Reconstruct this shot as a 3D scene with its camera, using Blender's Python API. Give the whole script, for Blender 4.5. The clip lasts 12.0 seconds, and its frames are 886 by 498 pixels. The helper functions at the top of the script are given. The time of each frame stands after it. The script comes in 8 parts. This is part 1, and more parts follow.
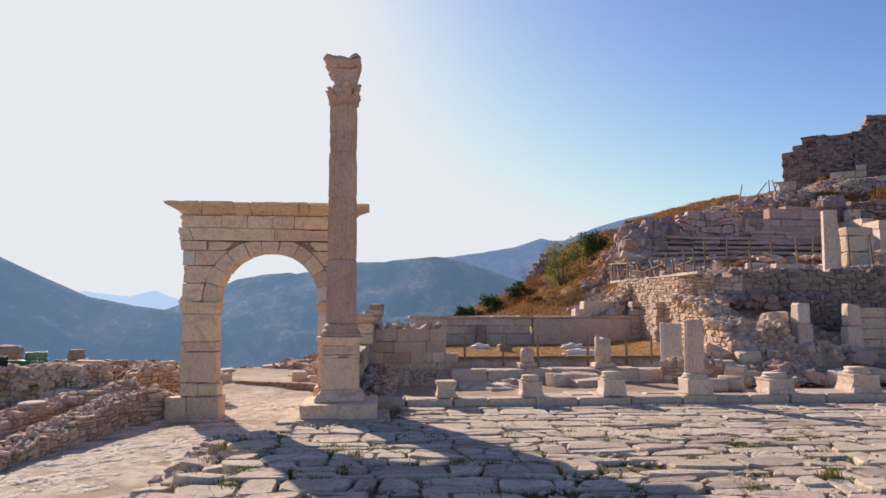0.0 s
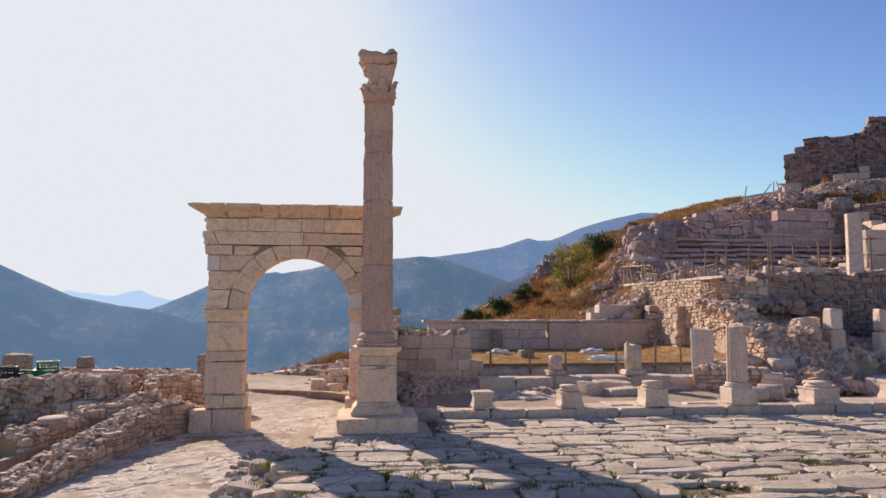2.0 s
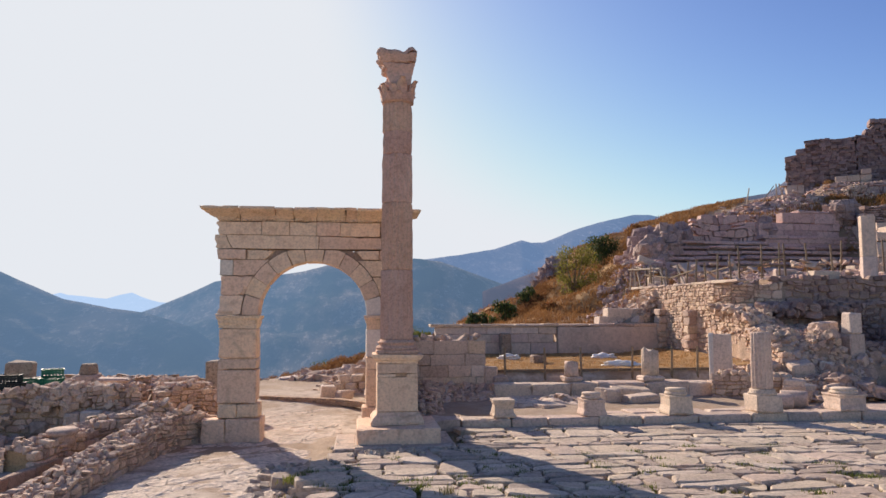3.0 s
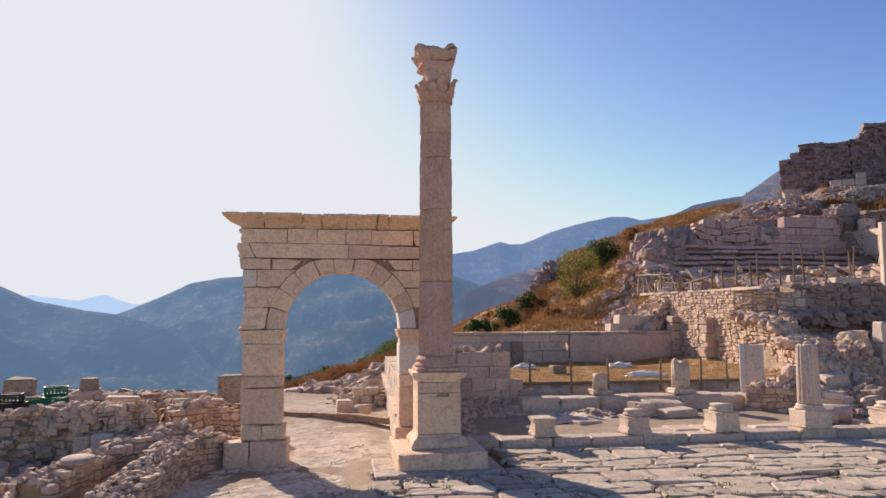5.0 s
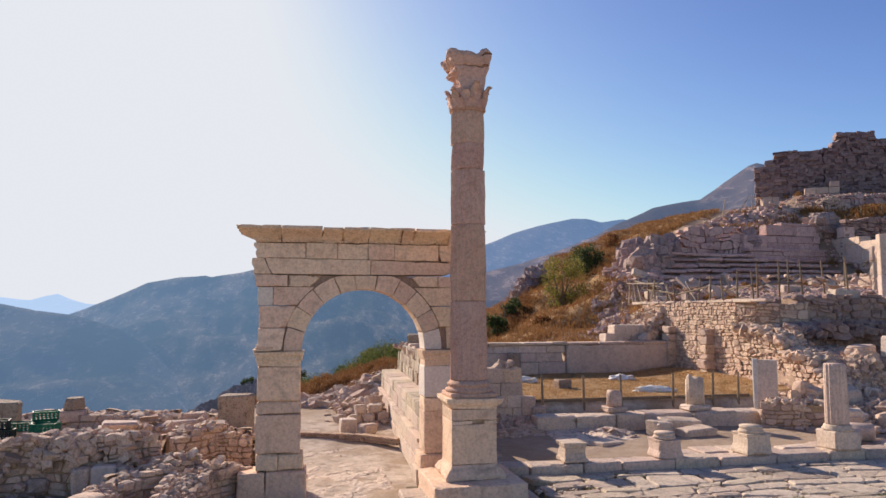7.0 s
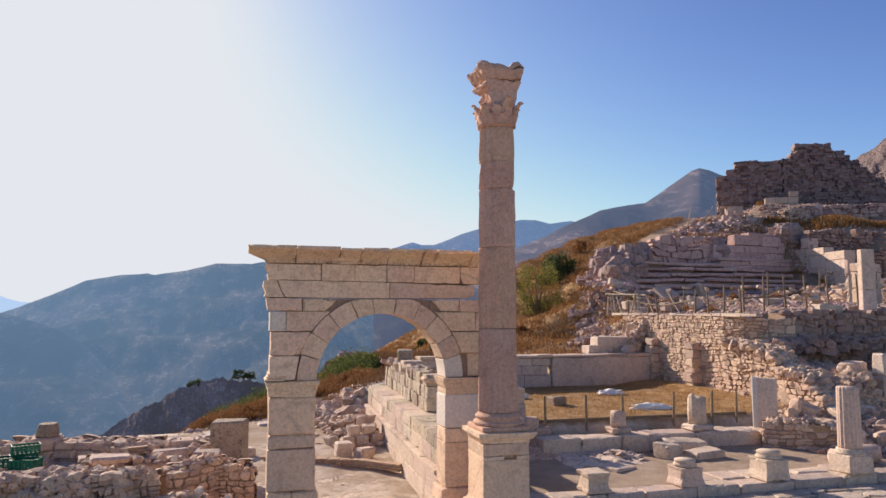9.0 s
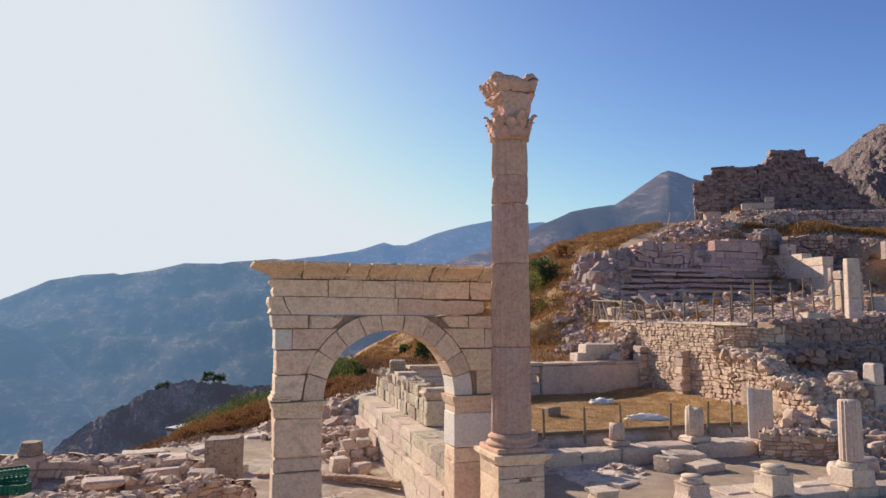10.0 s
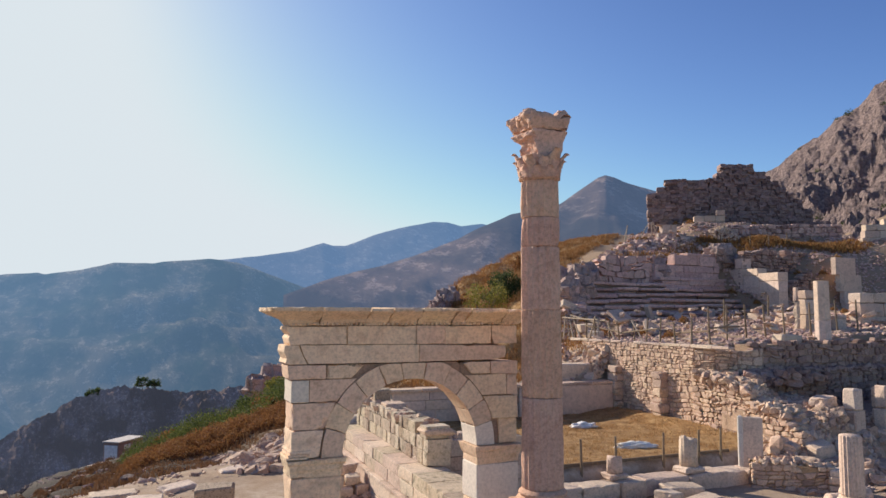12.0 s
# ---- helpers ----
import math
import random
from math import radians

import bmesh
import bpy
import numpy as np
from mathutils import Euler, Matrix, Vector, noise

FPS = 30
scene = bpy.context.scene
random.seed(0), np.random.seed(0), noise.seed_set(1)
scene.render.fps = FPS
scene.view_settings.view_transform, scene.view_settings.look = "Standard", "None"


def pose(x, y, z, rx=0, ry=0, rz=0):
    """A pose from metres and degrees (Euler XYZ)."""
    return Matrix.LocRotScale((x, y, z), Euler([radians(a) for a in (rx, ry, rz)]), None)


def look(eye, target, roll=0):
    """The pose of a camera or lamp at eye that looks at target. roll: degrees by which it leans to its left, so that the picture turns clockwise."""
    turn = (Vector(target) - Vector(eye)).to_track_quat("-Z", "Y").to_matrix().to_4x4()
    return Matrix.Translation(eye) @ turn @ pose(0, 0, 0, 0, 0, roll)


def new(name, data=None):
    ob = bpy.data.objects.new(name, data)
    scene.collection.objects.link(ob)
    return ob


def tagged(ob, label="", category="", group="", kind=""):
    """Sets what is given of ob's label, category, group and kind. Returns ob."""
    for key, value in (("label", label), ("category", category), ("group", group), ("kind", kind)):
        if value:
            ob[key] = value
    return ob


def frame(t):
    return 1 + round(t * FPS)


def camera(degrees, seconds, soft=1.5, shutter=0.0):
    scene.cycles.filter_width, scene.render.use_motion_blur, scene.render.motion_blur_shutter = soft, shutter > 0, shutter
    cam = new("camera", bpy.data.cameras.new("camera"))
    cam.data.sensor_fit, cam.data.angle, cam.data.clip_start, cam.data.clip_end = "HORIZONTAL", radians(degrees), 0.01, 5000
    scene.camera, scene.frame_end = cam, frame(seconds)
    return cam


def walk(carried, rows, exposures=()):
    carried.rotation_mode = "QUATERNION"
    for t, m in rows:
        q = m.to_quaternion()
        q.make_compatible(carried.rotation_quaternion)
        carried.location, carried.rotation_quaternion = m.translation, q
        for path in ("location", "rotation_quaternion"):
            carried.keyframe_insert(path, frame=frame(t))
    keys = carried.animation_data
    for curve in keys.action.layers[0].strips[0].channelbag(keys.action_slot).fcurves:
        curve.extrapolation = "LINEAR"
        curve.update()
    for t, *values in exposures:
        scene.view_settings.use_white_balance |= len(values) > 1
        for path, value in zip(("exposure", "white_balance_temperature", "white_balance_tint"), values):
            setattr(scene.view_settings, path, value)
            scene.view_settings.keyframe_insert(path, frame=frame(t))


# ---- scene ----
cam = camera(64.5, 12.0)
PATH = [
    (0, (6.097, -21.836, 3.317), (6.27, -19.851, 3.487), -0.0),
    (0.5, (5.786, -21.578, 3.401), (5.968, -19.593, 3.567), 0.1),
    (1, (5.431, -21.354, 3.462), (5.622, -19.37, 3.628), 0.1),
    (1.5, (5.041, -21.059, 3.474), (5.244, -19.076, 3.644), 0.0),
    (2, (4.698, -20.807, 3.546), (4.909, -18.825, 3.715), 0.0),
    (2.5, (4.343, -20.499, 3.583), (4.563, -18.519, 3.756), -0.1),
    (3, (4.014, -20.174, 3.649), (4.244, -18.195, 3.824), -0.1),
    (5, (2.571, -18.811, 3.968), (2.862, -16.84, 4.147), -0.2),
    (5.5, (2.216, -18.479, 4.081), (2.53, -16.512, 4.258), -0.1),
    (6, (1.842, -18.149, 4.161), (2.184, -16.186, 4.341), -0.1),
    (6.5, (1.465, -17.847, 4.326), (1.837, -15.89, 4.504), -0.1),
    (7, (1.076, -17.552, 4.457), (1.473, -15.601, 4.637), -0.1),
    (9, (-0.452, -16.276, 5.076), (0.085, -14.358, 5.255), 0.1),
    (9.5, (-0.833, -15.958, 5.256), (-0.256, -14.051, 5.436), 0.0),
    (10, (-1.193, -15.634, 5.451), (-0.578, -13.739, 5.631), 0.1),
    (10.5, (-1.57, -15.291, 5.689), (-0.915, -13.41, 5.867), 0.2),
    (11, (-1.923, -14.934, 5.895), (-1.228, -13.067, 6.076), 0.1),
    (11.5, (-2.298, -14.591, 6.152), (-1.563, -12.739, 6.334), 0.1),
    (12, (-2.666, -14.249, 6.43), (-1.891, -12.414, 6.613), 0.1),
]
walk(cam, [(t, look(eye, aim, lean)) for t, eye, aim, lean in PATH], [(0, 0.92, 6830, 16), (8.8, 0.89, 6820, 17), (9.7, 0.86, 6640, 12), (12, 0.84, 6600, 10)])

# ---- light ----
SUN_EL, SUN_TO = 26.0, (-0.44, 0.898)
world = bpy.data.worlds.new("sky_world")
scene.world = world
world.use_nodes = True
wn = world.node_tree
sky = wn.nodes.new("ShaderNodeTexSky")
sky.sky_type, sky.sun_disc = "NISHITA", False
sky.sun_elevation, sky.sun_rotation = radians(SUN_EL), math.atan2(SUN_TO[0], SUN_TO[1])
sky.altitude, sky.air_density, sky.dust_density, sky.ozone_density = 1700, 0.76, 2.7, 4.5
wn.nodes["Background"].inputs[1].default_value = 0.110
parts_ = wn.nodes.new("ShaderNodeSeparateColor")
whole = wn.nodes.new("ShaderNodeCombineColor")
wn.links.new(sky.outputs[0], parts_.inputs[0])
for k, (level, ease) in enumerate(((3.6, 2.4), (4.0, 2.6), (4.3, 2.9))):
    veil = wn.nodes.new("ShaderNodeMath")
    veil.operation = "SMOOTH_MIN"
    veil.inputs[1].default_value, veil.inputs[2].default_value = level, ease
    deep = wn.nodes.new("ShaderNodeMath")
    deep.operation = "POWER"
    deep.inputs[1].default_value = (1.36, 1.36, 1.2)[k]
    gain = wn.nodes.new("ShaderNodeMath")
    gain.operation = "MULTIPLY"
    gain.inputs[1].default_value = (0.99, 0.955, 0.98)[k] * (1.55, 2.2, 3.6)[k] ** (1 - (1.36, 1.36, 1.2)[k])
    wn.links.new(parts_.outputs[k], deep.inputs[0])
    wn.links.new(deep.outputs[0], gain.inputs[0])
    wn.links.new(gain.outputs[0], veil.inputs[0])
    wn.links.new(veil.outputs[0], whole.inputs[k])
wn.links.new(whole.outputs[0], wn.nodes["Background"].inputs[0])
sun = new("sun", bpy.data.lights.new("sun", "SUN"))
sun.data.energy, sun.data.angle, sun.data.color = 3.4, radians(0.6), (1.0, 0.9, 0.77)
_d = Vector((SUN_TO[0], SUN_TO[1], math.tan(radians(SUN_EL)) * math.hypot(*SUN_TO)))
sun.matrix_world = look(_d * 60, (0, 0, 0))

# ---- materials ----
rng = random.Random(7)


def nodes(name, rough=0.85):
    m = bpy.data.materials.new(name)
    m.use_nodes = True
    t = m.node_tree
    b = t.nodes["Principled BSDF"]
    b.inputs["Roughness"].default_value = rough
    b.inputs["Specular IOR Level"].default_value = 0.25
    return m, t, b


def add(t, kind, **kw):
    n = t.nodes.new("ShaderNode" + kind)
    for k, v in kw.items():
        n.inputs[k.replace("_", " ")].default_value = v
    return n


def ramp(t, fac, stops):
    r = t.nodes.new("ShaderNodeValToRGB")
    e = r.color_ramp.elements
    while len(e) < len(stops):
        e.new(0.5)
    for el, (p, c) in zip(e, stops):
        el.position, el.color = p, (*c, 1)
    t.links.new(fac, r.inputs[0])
    return r.outputs[0]


def mix(t, fac, a, b, mode="MIX"):
    n = t.nodes.new("ShaderNodeMix")
    n.data_type, n.blend_type = "RGBA", mode
    for s, v in ((n.inputs[0], fac), (n.inputs[6], a), (n.inputs[7], b)):
        if isinstance(v, (int, float)):
            s.default_value = v
        elif isinstance(v, tuple):
            s.default_value = (*v, 1)
        else:
            t.links.new(v, s)
    return n.outputs[2]


def dim(c, k):
    return tuple(min(1.0, v * k) for v in c)


def stone(name, base, dark=0.55, stain=(0.2, 0.17, 0.15), amount=0.35, scale=1.0, bump=0.5, spread=0.3, rough=0.88, warm=None, cracks=0.0, crack_scale=1.5):
    """Weathered stone: cloudy tint, fine grain, dark stains, a tint of its own for every piece, and relief."""
    m, t, b = nodes(name, rough)
    pos = t.nodes.new("ShaderNodeNewGeometry").outputs["Position"]
    info = t.nodes.new("ShaderNodeObjectInfo").outputs["Random"]
    isle = t.nodes.new("ShaderNodeNewGeometry").outputs["Random Per Island"]
    big = add(t, "TexNoise", Scale=0.9 * scale, Detail=6.0, Roughness=0.6)
    fine = add(t, "TexNoise", Scale=14.0 * scale, Detail=8.0, Roughness=0.7)
    mid = add(t, "TexNoise", Scale=3.7 * scale, Detail=5.0, Roughness=0.65)
    for n in (big, fine, mid):
        t.links.new(pos, n.inputs["Vector"])
    c = ramp(t, big.outputs["Fac"], [(0.3, dim(base, dark + 0.15)), (0.5, base), (0.72, warm or dim(base, 1.18))])
    c = mix(t, 0.5, c, ramp(t, fine.outputs["Fac"], [(0.36, dim(base, dark * 0.8)), (0.5, base), (0.64, dim(base, 1.25))]), "MIX")
    st = ramp(t, mid.outputs["Fac"], [(0.52, (0, 0, 0)), (0.68, (amount, amount, amount))])
    c = mix(t, st, c, stain)
    both = t.nodes.new("ShaderNodeMath")
    both.operation = "ADD"
    t.links.new(info, both.inputs[0])
    t.links.new(isle, both.inputs[1])
    wrap = t.nodes.new("ShaderNodeMath")
    wrap.operation = "FRACT"
    t.links.new(both.outputs[0], wrap.inputs[0])
    own = ramp(t, wrap.outputs[0], [(0.0, (1 - spread, 1 - 1.1 * spread, 1 - 1.15 * spread)), (0.3, (1.0, 0.93, 0.9)), (0.62, (1.0, 0.98, 0.88)), (1.0, (1 + 0.35 * spread, 1 + 0.3 * spread, 1 + 0.22 * spread))])
    c = mix(t, 1.0, c, own, "MULTIPLY")
    t.links.new(c, b.inputs["Base Color"])
    h = mix(t, 0.6, mid.outputs["Fac"], fine.outputs["Fac"])
    if cracks:
        warp = mix(t, 0.12, pos, mid.outputs["Color"])
        vor = add(t, "TexVoronoi", Scale=crack_scale)
        vor.feature = "DISTANCE_TO_EDGE"
        t.links.new(warp, vor.inputs["Vector"])
        line = ramp(t, vor.outputs["Distance"], [(0.0, (1, 1, 1)), (0.05, (0, 0, 0))])
        gate_ = ramp(t, big.outputs["Fac"], [(0.42, (0, 0, 0)), (0.6, (cracks, cracks, cracks))])
        line = mix(t, 1.0, line, gate_, "MULTIPLY")
        c = mix(t, line, c, dim(base, 0.32))
        t.links.new(c, b.inputs["Base Color"])
        h = mix(t, line, h, (0.0, 0.0, 0.0))
    bp = add(t, "Bump", Strength=bump, Distance=0.06)
    t.links.new(h, bp.inputs["Height"])
    t.links.new(bp.outputs[0], b.inputs["Normal"])
    return m


def leafy(name, a, b_, c_):
    m, t, b = nodes(name, 0.7)
    isle = t.nodes.new("ShaderNodeNewGeometry").outputs["Random Per Island"]
    t.links.new(ramp(t, isle, [(0.0, a), (0.5, b_), (1.0, c_)]), b.inputs["Base Color"])
    b.inputs["Subsurface Weight"].default_value = 0.0
    b.inputs["Transmission Weight"].default_value = 0.0
    tr = add(t, "BsdfTranslucent")
    t.links.new(ramp(t, isle, [(0.0, dim(a, 1.3)), (1.0, dim(c_, 1.3))]), tr.inputs[0])
    mx = t.nodes.new("ShaderNodeMixShader")
    mx.inputs[0].default_value = 0.3
    t.links.new(b.outputs[0], mx.inputs[1])
    t.links.new(tr.outputs[0], mx.inputs[2])
    t.links.new(mx.outputs[0], t.nodes["Material Output"].inputs[0])
    return m


ASHLAR = stone("gate_limestone", (0.835, 0.62, 0.45), 0.68, (0.50, 0.29, 0.19), 0.5, 1.0, 0.5, 0.2, warm=(0.84, 0.68, 0.48), cracks=0.35, crack_scale=1.1)
CORNICE = stone("cornice_limestone", (0.78, 0.60, 0.435), 0.58, (0.42, 0.25, 0.14), 0.5, 1.3, 0.6, 0.2, warm=(0.82, 0.65, 0.40))
RESTORED = stone("restored_white_stone", (0.70, 0.62, 0.54), 0.85, (0.55, 0.47, 0.4), 0.25, 1.0, 0.15, 0.05)
SHAFT = stone("column_marble", (0.70, 0.45, 0.345), 0.62, (0.46, 0.26, 0.18), 0.5, 1.1, 0.7, 0.12, warm=(0.78, 0.56, 0.43))
PAVING = stone("paving_limestone", (0.59, 0.49, 0.40), 0.55, (0.36, 0.28, 0.22), 0.5, 0.9, 0.9, 0.30, warm=(0.72, 0.60, 0.49), cracks=0.7, crack_scale=1.3)
BEDROCK = stone("street_bedrock", (0.76, 0.64, 0.51), 0.55, (0.46, 0.33, 0.22), 0.6, 0.8, 1.0, 0.0, warm=(0.76, 0.65, 0.53), cracks=1.0, crack_scale=2.2)
STEP = stone("step_limestone", (0.65, 0.52, 0.43), 0.6, (0.31, 0.235, 0.19), 0.45, 1.0, 0.6, 0.22, warm=(0.68, 0.57, 0.46))
RUBBLE = stone("rubble_stone", (0.60, 0.445, 0.355), 0.55, (0.27, 0.19, 0.13), 0.4, 1.6, 0.7, 0.42, warm=(0.68, 0.54, 0.41))
RUBBLE_WARM = stone("cream_rubble_stone", (0.66, 0.49, 0.38), 0.58, (0.33, 0.23, 0.17), 0.4, 1.6, 0.8, 0.38, warm=(0.70, 0.57, 0.46))
YELLOW_MORTAR = stone("yellow_lime_mortar", (0.50, 0.35, 0.21), 0.55, (0.36, 0.23, 0.12), 0.5, 2.0, 1.0, 0.1)
PALE_MORTAR = stone("pale_lime_mortar", (0.46, 0.35, 0.27), 0.6, (0.3, 0.21, 0.15), 0.5, 2.0, 1.0, 0.1)
# brown stone of the rubble walls; on the seat risers it paints shade
BROWN_RUBBLE_RISER_SHADE = stone("brown_rubble_and_riser_shade", (0.40, 0.285, 0.25), 0.5, (0.19, 0.13, 0.11), 0.5, 1.4, 0.8, 0.45, warm=(0.50, 0.38, 0.32))
GREYROCK = stone("grey_bedrock", (0.46, 0.34, 0.315), 0.4, (0.15, 0.115, 0.10), 0.7, 0.9, 1.0, 0.1, warm=(0.46, 0.38, 0.33), cracks=0.9, crack_scale=0.9)
RUBBLE_GREY = stone("grey_rubble_stone", (0.585, 0.42, 0.38), 0.5, (0.24, 0.165, 0.14), 0.45, 1.2, 0.8, 0.5, warm=(0.68, 0.50, 0.43))
HILLSTONE = stone("seat_limestone", (0.65, 0.45, 0.41), 0.55, (0.30, 0.195, 0.165), 0.55, 1.3, 0.9, 0.32, warm=(0.72, 0.53, 0.45), cracks=0.6, crack_scale=1.2)
HILL_PLASTER = stone("smooth_hill_wall", (0.70, 0.54, 0.455), 0.78, (0.40, 0.29, 0.23), 0.45, 0.6, 0.35, 0.08, warm=(0.74, 0.60, 0.50), cracks=0.3, crack_scale=0.7)
MORTAR = stone("lime_mortar", (0.46, 0.32, 0.24), 0.5, (0.2, 0.14, 0.09), 0.5, 2.0, 1.0, 0.1)
JOINT = stone("joint_earth_and_moss", (0.20, 0.15, 0.09), 0.5, (0.12, 0.12, 0.04), 0.7, 1.6, 1.0, 0.1)
RUIN = stone("ruin_block_stone", (0.63, 0.48, 0.385), 0.55, (0.27, 0.2, 0.155), 0.5, 1.0, 0.7, 0.26, warm=(0.64, 0.52, 0.40))
PITTED = stone("pitted_conglomerate", (0.46, 0.36, 0.28), 0.4, (0.09, 0.07, 0.055), 0.95, 3.4, 1.0, 0.2, warm=(0.5, 0.4, 0.3))
OLDWALL = stone("lichened_wall_stone", (0.56, 0.47, 0.37), 0.5, (0.17, 0.15, 0.11), 0.85, 1.2, 0.8, 0.3)
DARKWALL = stone("dark_tower_stone", (0.305, 0.22, 0.21), 0.55, (0.12, 0.085, 0.08), 0.6, 0.9, 1.0, 0.5)
PLASTER = stone("retaining_wall_plaster", (0.60, 0.49, 0.43), 0.75, (0.34, 0.28, 0.24), 0.5, 0.5, 0.3, 0.12)
BRICK = stone("thin_red_brick", (0.52, 0.37, 0.27), 0.6, (0.25, 0.15, 0.1), 0.4, 3.0, 0.5, 0.3)
WOOD = stone("grey_timber", (0.26, 0.2, 0.14), 0.6, (0.1, 0.08, 0.06), 0.5, 3.0, 0.4, 0.25)
WHITE = stone("white_marble", (0.66, 0.61, 0.56), 0.8, (0.45, 0.4, 0.36), 0.4, 1.5, 0.3, 0.1)
CLOTH = stone("white_plastic_sheet", (0.78, 0.76, 0.74), 0.9, (0.6, 0.58, 0.55), 0.2, 1.5, 0.3, 0.05)


def scrub_rock(name, rock, scrub, scale, steep, bump):
    """Bare rock on steep faces, rusty scrub on the gentler ones."""
    m, t, b = nodes(name, 0.95)
    geo = t.nodes.new("ShaderNodeNewGeometry")
    up = t.nodes.new("ShaderNodeSeparateXYZ")
    t.links.new(geo.outputs["True Normal"], up.inputs[0])
    n1_ = add(t, "TexNoise", Scale=scale, Detail=9.0, Roughness=0.7)
    n2_ = add(t, "TexNoise", Scale=scale * 7, Detail=7.0, Roughness=0.7)
    for q in (n1_, n2_):
        t.links.new(geo.outputs["Position"], q.inputs["Vector"])
    c = ramp(t, n2_.outputs["Fac"], [(0.32, dim(rock, 0.4)), (0.5, rock), (0.68, dim(rock, 1.55))])
    sc = ramp(t, n2_.outputs["Fac"], [(0.3, dim(scrub, 0.45)), (0.7, dim(scrub, 1.3))])
    k = t.nodes.new("ShaderNodeMath")
    k.operation = "MULTIPLY_ADD"
    t.links.new(n1_.outputs["Fac"], k.inputs[0])
    k.inputs[1].default_value = 0.9
    t.links.new(up.outputs[2], k.inputs[2])
    c = mix(t, ramp(t, k.outputs[0], [(steep, (0, 0, 0)), (min(1.0, steep + 0.12), (1, 1, 1))]), c, sc)
    t.links.new(c, b.inputs["Base Color"])
    bp = add(t, "Bump", Strength=bump, Distance=0.8)
    t.links.new(n2_.outputs["Fac"], bp.inputs["Height"])
    t.links.new(bp.outputs[0], b.inputs["Normal"])
    return m


CRAG = scrub_rock("crag_rock_and_scrub", (0.29, 0.215, 0.195), (0.17, 0.08, 0.032), 0.28, 1.02, 1.0)
LEAF = leafy("autumn_tree_leaves", (0.11, 0.12, 0.025), (0.21, 0.20, 0.04), (0.30, 0.25, 0.055))
LEAF_GREEN = leafy("green_slope_leaves", (0.045, 0.07, 0.022), (0.085, 0.115, 0.03), (0.16, 0.17, 0.04))
LEAF_DARK = leafy("dark_shrub_leaves", (0.03, 0.05, 0.02), (0.05, 0.08, 0.025), (0.09, 0.11, 0.03))
GRASS = leafy("dry_grass_blades", (0.27, 0.135, 0.05), (0.44, 0.25, 0.08), (0.22, 0.105, 0.045))
STRAW = leafy("court_straw", (0.40, 0.24, 0.11), (0.54, 0.36, 0.17), (0.32, 0.19, 0.085))
RUST = leafy("rust_brown_scrub", (0.15, 0.06, 0.028), (0.26, 0.10, 0.035), (0.32, 0.17, 0.06))
SLOPE_GRASS = leafy("brown_slope_grass", (0.17, 0.09, 0.045), (0.26, 0.15, 0.07), (0.13, 0.065, 0.035))
TWIG = leafy("bare_grey_twigs", (0.13, 0.085, 0.085), (0.20, 0.13, 0.12), (0.10, 0.065, 0.07))
CLUMP = leafy("green_weed_clumps", (0.07, 0.11, 0.02), (0.13, 0.17, 0.03), (0.22, 0.22, 0.05))
WEED = leafy("pavement_weeds", (0.09, 0.10, 0.025), (0.17, 0.16, 0.045), (0.28, 0.22, 0.08))


def plain(name, colour, rough=0.6, metal=0.0):
    m, t, b = nodes(name, rough)
    b.inputs["Metallic"].default_value = metal
    n = add(t, "TexNoise", Scale=9.0, Detail=4.0)
    t.links.new(ramp(t, n.outputs["Fac"], [(0.3, dim(colour, 0.75)), (0.7, dim(colour, 1.15))]), b.inputs["Base Color"])
    return m


CRATE = plain("green_plastic", (0.01, 0.16, 0.09), 0.45)
CRATE_DARK = plain("dark_plastic", (0.02, 0.03, 0.03), 0.6)
SHED = plain("mauve_render", (0.33, 0.215, 0.175), 0.8)
SHED_DOOR = plain("pale_shed_door", (0.8, 0.79, 0.78), 0.55)
SHED_ROOF = plain("pale_shed_roof", (0.55, 0.50, 0.46), 0.8)


# ---- building tools ----
def link_mesh(name, verts, faces, material, smooth=False):
    me = bpy.data.meshes.new(name)
    me.from_pydata([tuple(v) for v in verts], [], faces)
    me.materials.append(material)
    if smooth:
        me.polygons.foreach_set("use_smooth", [True] * len(me.polygons))
    me.update()
    return me


def thing(name, at, label, category, group="", kind=""):
    ob = new(name)
    ob.empty_display_size = 0.2
    ob.matrix_world = Matrix.Translation(at)
    return tagged(ob, label, category, group, kind)


def under(ob, parent):
    """Hang a part, given in world places, under its thing."""
    ob.parent = parent
    top, inv = parent, Matrix.Identity(4)
    chain = []
    while top is not None:
        chain.append(top)
        top = top.parent
    for p in reversed(chain):
        inv = inv @ p.matrix_parent_inverse @ p.matrix_basis
    ob.matrix_parent_inverse = inv.inverted()
    return ob


def part(name, bm, material, parent, label="", smooth=False):
    me = bpy.data.meshes.new(name)
    bmesh.ops.recalc_face_normals(bm, faces=bm.faces)
    bm.to_mesh(me)
    bm.free()
    me.materials.append(material)
    if smooth:
        me.polygons.foreach_set("use_smooth", [True] * len(me.polygons))
    ob = new(name, me)
    if parent is not None:
        under(ob, parent)
    return tagged(ob, label)


